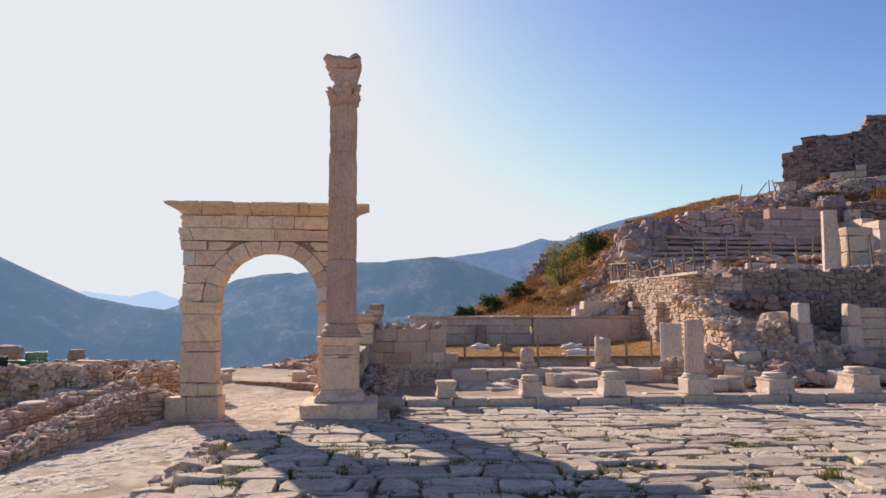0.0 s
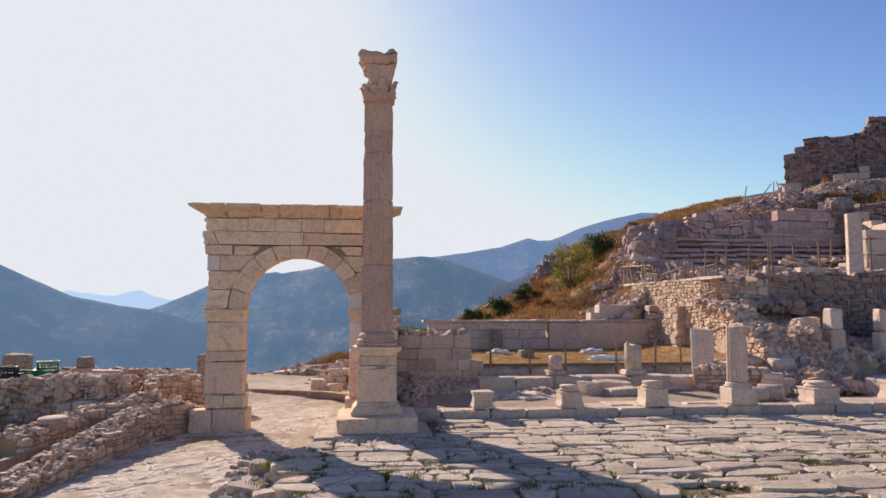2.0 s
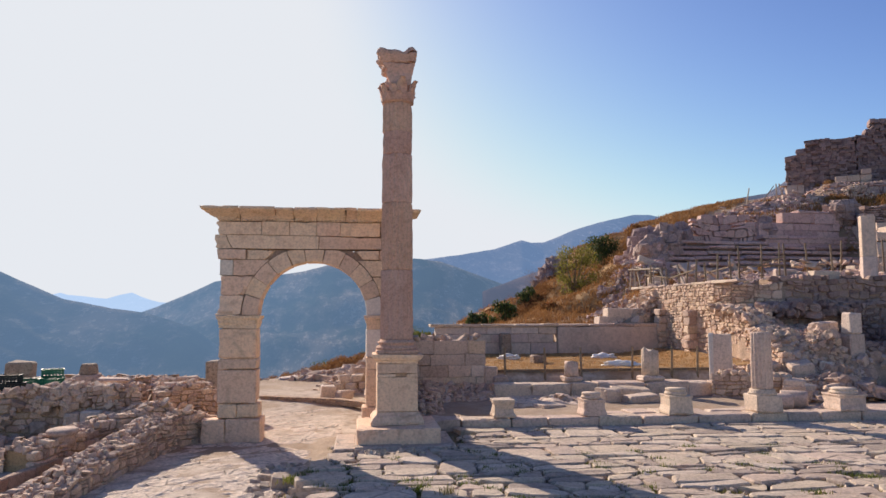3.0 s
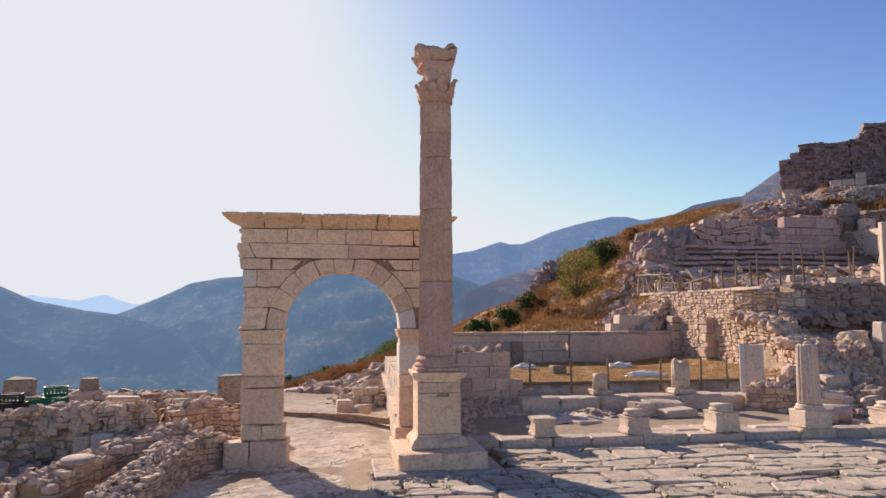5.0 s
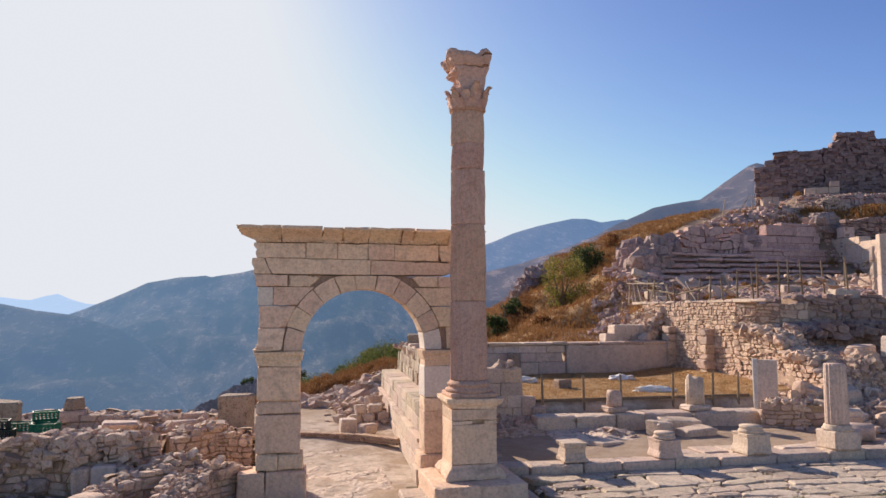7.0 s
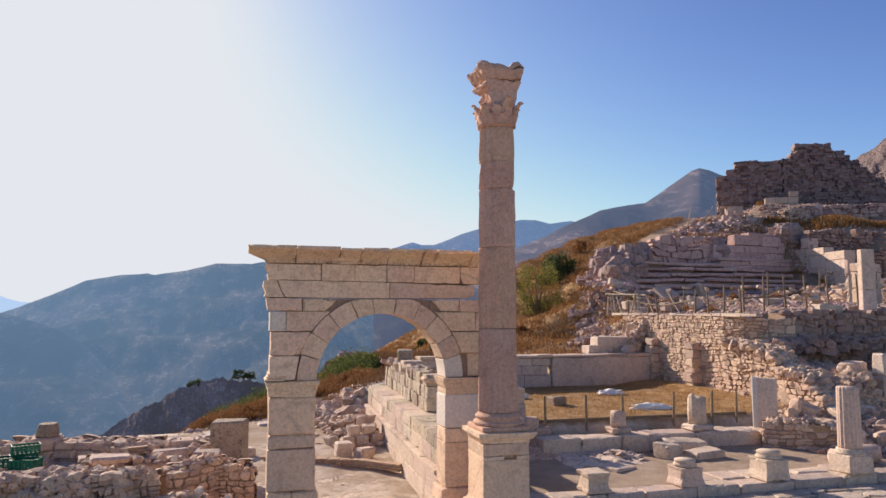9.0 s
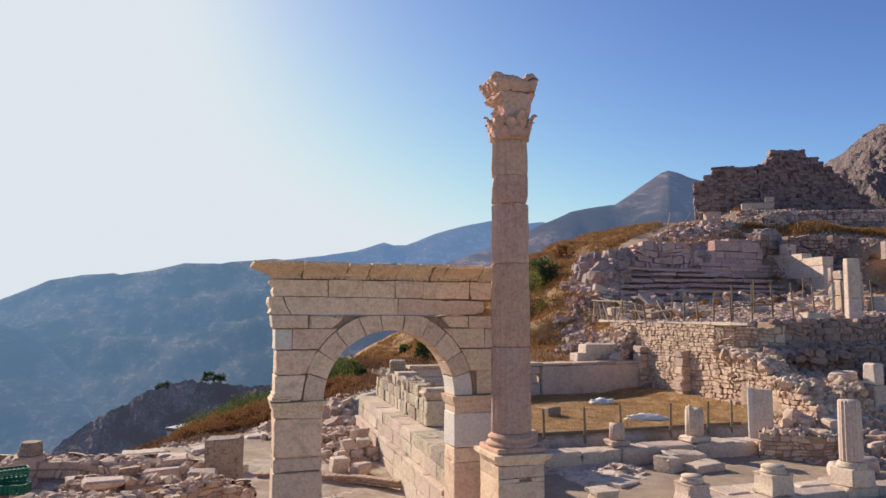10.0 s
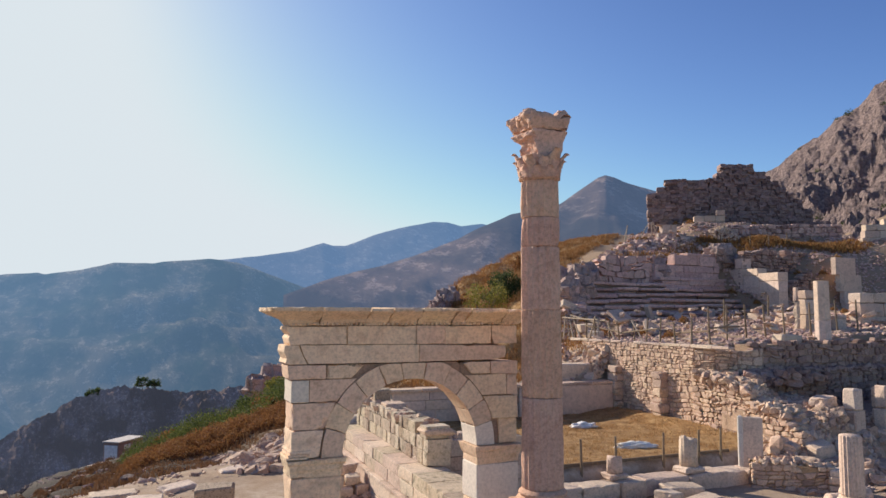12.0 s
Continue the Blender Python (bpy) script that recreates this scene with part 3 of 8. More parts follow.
ground_me = link_mesh("ground", gv, gf, GROUND, True)
za = ground_me.color_attributes.new("zone", "FLOAT_COLOR", "POINT")
gx, gy = GX.ravel(), GY.ravel()
in_garden = ((gx > 8.8) & (gx < 20.2) & (gy > 6.2) & (gy < 17)).astype(float)
slope = smooth(19.5, 24, gy) * (1 - smooth(20.5, 22.5, gx - 0.28 * (gy - 19))) * smooth(-6, 3, gx + 0.3 * (gy - 22)) + smooth(-1, 2, gy - 33 - 0.62 * (gx - 24)) * smooth(15, 22, gx) * (1 - smooth(40, 60, gx))
wild = np.maximum(smooth(60, 120, np.hypot(gx - 10, gy)), smooth(15, 21, gy) * smooth(6, 0, gx - 0.1 * (gy - 20)))
earthy = np.maximum(((gx > 6.2) & (gy > 0.3) & (gy < 6)).astype(float) * 0.7, np.maximum(smooth(7, 12, gy) * (gx < 5) * 0.65, ((gx > 20.8) & (gy > 9)) * 0.95))
cols = np.stack([np.clip(in_garden + slope, 0, 1) * (1 - wild), wild, earthy, np.ones_like(gx)], -1).astype(np.float32)
za.data.foreach_set("color", cols.ravel())
ground = tagged(new("ground", ground_me), "pale bedrock, trodden earth and dry grass over the site", "ground", kind="structure")


def gz(x, y):
    return float(ground_z(np.array([x]), np.array([y]))[0])


# ---- far mountains ----
def haze(name, rock, scrub, glow, k, veil, size=1.0):
    """Far slopes: rock and scrub; the valley's bright air is painted in as a bluish glow."""
    m, t, b = nodes(name, 1.0)
    b.inputs["Specular IOR Level"].default_value = 0.0
    p = t.nodes.new("ShaderNodeNewGeometry").outputs["Position"]
    a1 = add(t, "TexNoise", Scale=0.004 * size, Detail=9.0, Roughness=0.62)
    a2 = add(t, "TexNoise", Scale=0.032 * size, Detail=12.0, Roughness=0.78)
    sc_ = t.nodes.new("ShaderNodeVectorMath")
    sc_.operation = "MULTIPLY"
    sc_.inputs[1].default_value = (1.0, 0.3, 1.0)
    t.links.new(p, sc_.inputs[0])
    t.links.new(sc_.outputs[0], a1.inputs["Vector"])
    t.links.new(sc_.outputs[0], a2.inputs["Vector"])
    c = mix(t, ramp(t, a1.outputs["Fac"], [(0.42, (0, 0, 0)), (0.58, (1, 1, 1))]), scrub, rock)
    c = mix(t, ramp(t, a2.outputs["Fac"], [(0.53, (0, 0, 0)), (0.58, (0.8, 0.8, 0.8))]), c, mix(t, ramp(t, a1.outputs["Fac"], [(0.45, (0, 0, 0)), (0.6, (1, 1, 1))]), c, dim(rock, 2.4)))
    t.links.new(c, b.inputs["Base Color"])
    bp = add(t, "Bump", Strength=1.0, Distance=25.0 / size)
    t.links.new(a2.outputs["Fac"], bp.inputs["Height"])
    t.links.new(bp.outputs[0], b.inputs["Normal"])
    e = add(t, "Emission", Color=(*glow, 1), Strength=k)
    # the painted haze glows brighter towards the sun
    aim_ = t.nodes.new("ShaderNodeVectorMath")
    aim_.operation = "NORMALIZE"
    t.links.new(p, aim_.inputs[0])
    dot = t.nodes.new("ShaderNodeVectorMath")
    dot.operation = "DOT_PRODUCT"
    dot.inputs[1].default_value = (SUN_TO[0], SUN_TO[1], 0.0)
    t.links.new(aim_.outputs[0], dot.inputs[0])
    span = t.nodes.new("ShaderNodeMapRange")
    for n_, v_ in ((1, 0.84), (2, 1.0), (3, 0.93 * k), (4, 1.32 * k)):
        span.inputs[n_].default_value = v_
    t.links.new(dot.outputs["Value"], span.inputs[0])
    # and glows less on the nearer slopes
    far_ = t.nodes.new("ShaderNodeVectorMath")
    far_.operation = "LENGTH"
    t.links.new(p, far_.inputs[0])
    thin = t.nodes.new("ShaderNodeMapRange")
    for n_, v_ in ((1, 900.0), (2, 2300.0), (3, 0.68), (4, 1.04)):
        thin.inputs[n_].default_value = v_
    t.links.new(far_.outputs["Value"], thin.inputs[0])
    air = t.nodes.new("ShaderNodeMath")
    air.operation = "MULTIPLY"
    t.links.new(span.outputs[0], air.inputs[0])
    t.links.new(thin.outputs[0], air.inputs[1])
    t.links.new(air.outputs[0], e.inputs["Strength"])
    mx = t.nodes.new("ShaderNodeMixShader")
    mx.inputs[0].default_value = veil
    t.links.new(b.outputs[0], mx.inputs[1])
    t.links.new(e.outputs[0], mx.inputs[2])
    t.links.new(mx.outputs[0], t.nodes["Material Output"].inputs[0])
    return m


def ridge(name, table, dist, depth, foot, material, seed, rough, label, eye_z=5.0, cx=0.0, cy=-18.0, step=0.14, rows=46, flat=False):
    """A mountain range round the valley: table gives the bearing and the height of the crest in degrees."""
    az = np.arange(table[0][0], table[-1][0], step)
    el = np.interp(az, [p[0] for p in table], [p[1] for p in table])
    a = np.radians(az)
    crest = eye_z + dist * np.tan(np.radians(el))
    u = np.linspace(0, 1.25, rows)
    U, A = np.meshgrid(u, a)
    C = np.repeat(crest[:, None], rows, 1)
    R = dist - depth + depth * U
    X, Y = cx + R * np.sin(A), cy + R * np.cos(A)
    rise = np.where(U < 1, U ** 1.25, 1 - (U - 1) * 2.2)
    big = fbm(X, Y, dist * 0.16, seed, 5)
    fine = fbm(X, Y, dist * 0.03, seed + 4, 4)
    body = np.clip(U * (1.02 - U) * 4, 0, 1)
    if flat:
        crest_ = 1 - 2 * np.abs(fbm(X, Y + 0.4 * X, dist * 0.045, seed + 7, 5))
        fine = 0.7 * crest_ * crest_ + 0.6 * fine + 0.35 * fbm(X, Y, dist * 0.009, seed + 2, 3)
    Z = foot + (C - foot) * (rise + body * (0.16 * big - 0.05)) + rough * dist * fine * (0.25 + body)
    nu = rows
    v = np.stack([X, Y, Z], -1).reshape(-1, 3)
    f = [[j * nu + i + 1, j * nu + i, (j + 1) * nu + i, (j + 1) * nu + i + 1] for j in range(len(az) - 1) for i in range(nu - 1)]
    return tagged(new(name, link_mesh(name, v, f, material, not flat)), label, "mountain", kind="structure")


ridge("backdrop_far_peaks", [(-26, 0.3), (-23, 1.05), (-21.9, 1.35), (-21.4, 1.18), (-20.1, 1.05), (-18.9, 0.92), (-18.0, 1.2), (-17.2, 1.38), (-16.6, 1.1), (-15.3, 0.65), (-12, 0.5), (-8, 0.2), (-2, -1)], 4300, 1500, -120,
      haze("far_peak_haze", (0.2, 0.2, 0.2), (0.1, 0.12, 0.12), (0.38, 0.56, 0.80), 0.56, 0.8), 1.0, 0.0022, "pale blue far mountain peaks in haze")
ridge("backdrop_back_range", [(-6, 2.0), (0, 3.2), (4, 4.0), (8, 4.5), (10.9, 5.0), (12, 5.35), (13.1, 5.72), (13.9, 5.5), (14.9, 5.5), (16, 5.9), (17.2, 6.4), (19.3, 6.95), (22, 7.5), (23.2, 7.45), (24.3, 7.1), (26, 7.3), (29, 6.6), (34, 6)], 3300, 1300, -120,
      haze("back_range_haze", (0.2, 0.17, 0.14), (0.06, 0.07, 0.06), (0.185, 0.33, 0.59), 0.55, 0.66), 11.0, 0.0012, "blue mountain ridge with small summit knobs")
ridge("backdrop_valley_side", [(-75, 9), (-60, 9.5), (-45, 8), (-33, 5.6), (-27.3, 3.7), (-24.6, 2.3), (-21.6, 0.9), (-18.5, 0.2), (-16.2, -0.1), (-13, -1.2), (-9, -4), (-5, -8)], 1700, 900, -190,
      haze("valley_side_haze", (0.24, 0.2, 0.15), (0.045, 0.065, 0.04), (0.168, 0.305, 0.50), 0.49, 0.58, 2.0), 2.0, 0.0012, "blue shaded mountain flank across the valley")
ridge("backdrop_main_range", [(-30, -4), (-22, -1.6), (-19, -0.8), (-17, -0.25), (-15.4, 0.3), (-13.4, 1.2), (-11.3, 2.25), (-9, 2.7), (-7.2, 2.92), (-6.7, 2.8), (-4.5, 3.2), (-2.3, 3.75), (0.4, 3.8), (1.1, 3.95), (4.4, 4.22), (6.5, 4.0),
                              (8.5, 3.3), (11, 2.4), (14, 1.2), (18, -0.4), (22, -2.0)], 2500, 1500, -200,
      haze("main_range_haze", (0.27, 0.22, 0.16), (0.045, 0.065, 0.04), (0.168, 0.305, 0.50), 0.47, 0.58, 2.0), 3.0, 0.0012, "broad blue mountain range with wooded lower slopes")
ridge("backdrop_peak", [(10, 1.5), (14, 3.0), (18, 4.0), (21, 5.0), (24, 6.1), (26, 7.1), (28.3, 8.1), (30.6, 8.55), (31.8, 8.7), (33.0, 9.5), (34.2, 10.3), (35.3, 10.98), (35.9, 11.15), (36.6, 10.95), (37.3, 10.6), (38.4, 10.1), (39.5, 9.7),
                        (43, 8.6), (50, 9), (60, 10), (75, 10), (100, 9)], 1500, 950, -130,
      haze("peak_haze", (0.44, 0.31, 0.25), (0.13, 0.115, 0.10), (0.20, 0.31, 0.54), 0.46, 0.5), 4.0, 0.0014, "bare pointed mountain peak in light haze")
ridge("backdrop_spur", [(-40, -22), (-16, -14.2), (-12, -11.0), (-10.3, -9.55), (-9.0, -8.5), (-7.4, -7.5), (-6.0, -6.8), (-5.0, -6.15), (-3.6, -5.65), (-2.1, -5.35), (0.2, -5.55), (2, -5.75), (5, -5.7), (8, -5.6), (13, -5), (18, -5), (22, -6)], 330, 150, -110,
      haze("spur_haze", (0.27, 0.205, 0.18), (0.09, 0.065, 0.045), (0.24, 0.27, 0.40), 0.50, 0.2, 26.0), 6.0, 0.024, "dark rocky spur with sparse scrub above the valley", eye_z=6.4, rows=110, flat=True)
crag = ridge("crag", [(42, 7.5), (44.5, 9.2), (47.1, 10.9), (48.5, 12.1), (49.7, 12.6), (50.8, 13.8), (52.3, 14.4), (53.4, 15.8), (55.8, 16.7), (60, 18.2), (66, 19), (75, 20), (90, 19), (105, 14)], 150, 80, 8,
      CRAG, 9.0, 0.0105, "steep grey limestone crag with rusty dry scrub", eye_z=6.4, step=0.1, rows=180, flat=True)

# ---- the arch ----
arch = thing("arch_gate", (2.65, 0.5, 0.05), "weathered pale limestone arch gate with flared cornice, free-standing", "arch")
TH = 0.76
for x0, x1, z0, z1 in ((-0.30, 0.34, 0.0, 0.70), (0.345, 1.30, -0.02, 0.70), (0.10, 0.62, 0.705, 1.10), (0.625, 1.22, 0.705, 1.10), (0.09, 1.14, 1.105, 2.03), (0.09, 1.14, 2.035, 2.33), (0.09, 1.13, 2.335, 3.17)):
    chip(block(arch, "pier_block", x0, x1, (-0.1 if z1 < 1 else 0.0), TH, z0, z1 - rng.uniform(0, 0.008), ASHLAR, 0.028, 0.012))
for x0, x1, z0, z1, mt in ((3.95, 4.62, 0.2, 0.62, STEP), (4.625, 5.45, 0.2, 0.62, STEP), (4.05, 5.3, 0.625, 0.95, ASHLAR), (4.16, 5.2, 0.955, 2.0, ASHLAR), (4.16, 5.2, 2.005, 2.33, ASHLAR), (4.16, 5.2, 2.335, 3.12, RESTORED)):
    chip(block(arch, "pier_block", x0, x1, (-0.08 if z1 < 1 else 0.0), TH, z0, z1, mt, 0.02, 0.008), 0.012 if mt is RESTORED else 0.04)


def flared(name, parent, x0, x1, y0, y1, rows, material, ends=(0, 0)):
    """A moulded block: rows of (z, how far it stands out)."""
    bm = bmesh.new()
    loops = []
    for z, o in rows:
        loops.append([bm.verts.new(p) for p in ((x0 - o * ends[0], y0 - o, z), (x1 + o * ends[1], y0 - o, z), (x1 + o * ends[1], y1 + o, z), (x0 - o * ends[0], y1 + o, z))])
    for lo, hi in zip(loops, loops[1:]):
        for k in range(4):
            bm.faces.new((lo[k], lo[(k + 1) % 4], hi[(k + 1) % 4], hi[k]))
    bm.faces.new(loops[0][::-1]), bm.faces.new(loops[-1])
    for v in bm.verts:
        v.co += Vector((rng.uniform(-1, 1), rng.uniform(-1, 1), rng.uniform(-1, 1))) * 0.012
    return part(name, bm, material, parent)


IMPOST = [(3.175, 0.0), (3.27, 0.01), (3.31, 0.03), (3.40, 0.045), (3.44, 0.075), (3.52, 0.08)]
chip(flared("impost", arch, 0.09, 1.12, 0.0, TH, IMPOST, CORNICE, (1, 1)), 0.04, 0.12)
chip(flared("impost", arch, 4.18, 5.2, 0.0, TH, [(z if z > 3.2 else 3.125, o) for z, o in IMPOST], CORNICE, (1, 1)), 0.03, 0.12)
block(arch, "core", 0.3, 1.0, 0.2, 0.6, 0.2, 3.5, MORTAR, 0.01, 0)
block(arch, "core", 4.3, 5.0, 0.2, 0.6, 0.3, 3.5, MORTAR, 0.01, 0)
block(arch, "core", 0.1, 4.8, 0.15, 0.62, 5.42, 6.4, MORTAR, 0.01, 0)
block(arch, "core", 0.4, 1.5, 0.08, 0.68, 4.8, 5.37, MORTAR, 0.01, 0)
block(arch, "core", 3.8, 4.9, 0.08, 0.68, 4.8, 5.35, MORTAR, 0.01, 0)

CX, CZ, RI, RO = 2.655, 3.525, 1.515, 1.975
CROWN = 5.375
BEARINGS = (0.0, 17.6, 33.4, 49.6, 67.0, 82.2, 99.7, 117.4, 132.0, 148.9, 164.0, 180.0)


def ring_point(rad_, a):
    """A point of the ring; the top of the crown is cut level under the lintel."""
    x, z = CX - rad_ * math.cos(a), CZ + rad_ * math.sin(a)
    if z > CROWN:
        k = (CROWN - CZ) / (z - CZ)
        x, z = CX + (x - CX) * k, CROWN
    return x, z


for d0 in range(0, 180, 15):
    prism("core", arch, [ring_point(ra, radians(de)) for ra, de in ((RI + 0.1, d0), (RO + 0.16, d0), (RO + 0.16, d0 + 15), (RI + 0.1, d0 + 15))], 0.1, TH - 0.1, MORTAR, 0.002)
for k, (d0, d1) in enumerate(zip(BEARINGS, BEARINGS[1:])):
    a0, a1 = radians(d0) + 0.0015, radians(d1) - 0.0015 * rng.uniform(0.6, 2.5)
    seg = [a0 + (a1 - a0) * i / 5 for i in range(6)]
    out_ = RO * rng.uniform(0.985, 1.0)
    poly = [ring_point(out_, a) for a in seg] + [ring_point(RI, a) for a in reversed(seg)]
    chip(prism("voussoir", arch, poly, rng.uniform(-0.02, 0.012), TH, RESTORED if k == 10 else ASHLAR, rng.uniform(0.006, 0.014)), 0.01 if k == 10 else rng.choice((0.02, 0.03, 0.06)), 0.12, k * 1.7)


def spandrel(z0, z1, side):
    """The edge of a course beside the arch ring, cut to its curve."""
    pts = []
    for i in range(6):
        z = z0 + (z1 - z0) * i / 5
        h = RO * RO - (z - CZ) ** 2
        pts.append((CX - side * (math.sqrt(max(0.0, h)) + 0.012), z))
    return pts


def wall_piece(poly, amt=0.06, mt=None, y0=None):
    return chip(prism("spandrel_block", arch, poly, rng.uniform(-0.012, 0.014) if y0 is None else y0, TH, mt or ASHLAR, rng.uniform(0.006, 0.013)), amt * rng.choice((0.4, 0.6, 1.2)), 0.12, len(poly) + poly[0][0] * 3)


def cut_course(z0, z1, side, outer, joints):
    """One course from its outer end to the ring, split at the joints."""
    edge = spandrel(z0, z1, side)
    xs = [outer] + list(joints)
    for a, b_ in zip(xs, xs[1:]):
        g = 0.004 * side
        restored = abs(b_ - a) < 0.45 and side == 1 and z0 > 4.5
        wall_piece([(a + g, z0), (b_ - g, z0), (b_ - g, z1), (a + g, z1)], 0.015 if restored else 0.06, RESTORED if restored else ASHLAR)
    a = xs[-1] + 0.004 * side
    wall_piece([(a, z0)] + edge + [(a, z1)])


cut_course(3.545, 4.085, 1, 0.09, ())
cut_course(4.095, 4.625, 1, 0.10, ())
cut_course(4.64, 5.085, 1, 0.07, (0.44,))
cut_course(4.10, 4.60, -1, 5.2, ())
cut_course(4.62, 5.08, -1, 5.2, (4.93,))
wall_piece([(4.75, 3.53), (5.2, 3.53), (5.2, 4.09), (4.73, 4.09)], 0.1, ASHLAR, 0.06)
# the thin course under the lintel, its inner ends broken to the ring
wall_piece([(-0.02, 5.39), (0.03, 5.10), (0.775, 5.10), (0.775, 5.385)], 0.08)
wall_piece([(0.785, 5.385), (0.785, 5.10), (1.30, 5.10), (1.50, 5.25), (1.60, 5.36)], 0.08)
wall_piece([(3.86, 5.33), (4.06, 5.10), (4.505, 5.10), (4.505, 5.36), (4.0, 5.365)], 0.06)
wall_piece([(4.515, 5.09), (5.2, 5.07), (5.2, 5.36), (4.515, 5.37)], 0.08)
# lintel with its scroll-ended corner block
wall_piece([(-0.07, 5.79), (-0.09, 5.66), (-0.02, 5.52), (-0.06, 5.43), (0.0, 5.40), (0.40, 5.40), (0.30, 5.56), (0.215, 5.79)], 0.09)
wall_piece([(0.235, 5.79), (0.31, 5.57), (0.415, 5.405), (1.66, 5.40), (2.795, 5.39), (2.795, 5.765), (1.6, 5.775)], 0.055)
wall_piece([(2.805, 5.765), (2.805, 5.395), (4.70, 5.405), (4.88, 5.45), (4.93, 5.56), (4.90, 5.71), (4.1, 5.735), (3.95, 5.70), (3.8, 5.745)], 0.06)
# frieze
for x0, x1 in zip((0.04, 1.21, 1.975, 2.735, 3.405, 4.55), (1.205, 1.97, 2.73, 3.40, 4.545, 5.2)):
    z0, z1 = 5.80 - 0.018 * (x0 + x1) / 2 * 0.5, 6.175 - rng.uniform(0.0, 0.012)
    poly = [(x0, z0), (x1, z0 - 0.005), (x1, z1), (x0, z1)]
    if x0 < 0.1:
        poly = [(0.03, z0), (x1, z0), (x1, z1), (-0.03, z1), (-0.05, 6.10), (0.05, 6.0), (0.0, 5.93)]
    if x0 > 4:
        poly = [(x0 + 0.06, z0), (x1, z0), (x1, z1), (x0, z1), (x0, z0 + 0.16)]
    chip(prism("frieze_block", arch, poly, rng.uniform(-0.03, 0.01), TH, ASHLAR, 0.009), rng.choice((0.03, 0.04, 0.07)), 0.12, x0)
CORN = []
PROFILE = [(6.18, 0.0), (6.225, 0.03), (6.25, 0.05), (6.30, 0.10), (6.36, 0.20), (6.42, 0.32), (6.46, 0.40), (6.475, 0.425), (6.545, 0.43)]
cuts = (0.02, 0.62, 1.60, 2.09, 2.74, 3.57, 3.89, 4.78, 5.26)
for n_, (x0, x1) in enumerate(zip(cuts, cuts[1:])):
    ends = (1.05 if n_ == 0 else 0, 1.0 if n_ == len(cuts) - 2 else 0)
    dz = rng.uniform(-0.025, 0.012)
    CORN.append(chip(flared("cornice_block", arch, x0 + 0.004, x1 - 0.004, 0.0, TH, [(z + (dz if i > 5 else 0), o) for i, (z, o) in enumerate(PROFILE)], CORNICE, ends), 0.075, 0.11, n_ * 2.3))
x = 0.08
while x < 5.15:
    if rng.random() > 0.12:
        block(CORN[max(k for k in range(len(CORN)) if cuts[k] <= x)], "dentil", x - 0.026, x + 0.026, -0.06, 0.01, 6.183, 6.232, CORNICE, 0.006, 0.004)
    x += 0.1
# worn string mouldings at the outer end of the springing course
for z0, z1, o in ((3.53, 3.585, 0.10), (3.59, 3.635, 0.055), (3.64, 3.70, 0.03)):
    chip(block(arch, "string_moulding", 0.09 - o, 0.52 - o, -0.02 - o * 0.4, TH + 0.02, z0, z1, ASHLAR, 0.008, 0.004), 0.03, 0.1)

# ---- the honorific column ----
KX, KY = 4.95, -1.48
column = thing("honorific_column", (KX, KY, 0.3), "tall fluted marble column on a stepped pedestal, damaged capital", "column")
chip(block(column, "plinth_step", KX - 1.03, KX + 1.05, KY - 1.15, KY + 0.95, 0.28, 0.76, ASHLAR, 0.03, 0.012), 0.08, 0.16)
for sx, ex in ((-1.55, -1.04), (-1.05, 0.1), (0.11, 1.4)):
    block(column, "footing_slab", KX + sx, KX + ex, KY - 1.5, KY + 0.6, 0.2, 0.385, PAVING, 0.03, 0.02)
h = 0.52
chip(flared("pedestal_base", column, KX - h, KX + h, KY - h, KY + h, [(0.765, 0.14), (0.85, 0.15), (0.9, 0.12), (0.97, 0.09), (1.02, 0.03), (1.08, 0.0)], ASHLAR, (1, 1)), 0.05, 0.12)
chip(block(column, "pedestal_die", KX - h, KX + h, KY - h, KY + h, 1.085, 1.962, ASHLAR, 0.012, 0.004), 0.025, 0.14)
for x0, x1 in ((-h, -0.05), (0.24, h)):
    block(column, "pedestal_die", KX + x0, KX + x1, KY - h, KY + h, 1.963, 2.035, ASHLAR, 0.003, 0.001)
block(column, "pedestal_die", KX - 0.05, KX + 0.24, KY - h + 0.18, KY + h, 1.963, 2.035, ASHLAR, 0.003, 0.001)
chip(block(column, "pedestal_die", KX - h, KX + h, KY - h, KY + h, 2.042, 2.29, ASHLAR, 0.012, 0.004), 0.03, 0.14)
chip(flared("pedestal_cap", column, KX - h, KX + h, KY - h, KY + h, [(2.3, 0.0), (2.36, 0.02), (2.4, 0.07), (2.46, 0.11), (2.53, 0.125)], ASHLAR, (1, 1)), 0.05, 0.12)
here = Matrix.Translation((KX, KY, 0))


def turned(name, parent, profile, material, n=64, m=here, **kw):
    bm = lathe(profile, n, **kw)
    bmesh.ops.transform(bm, matrix=m, verts=bm.verts)
    return part(name, bm, material, parent, "", True)


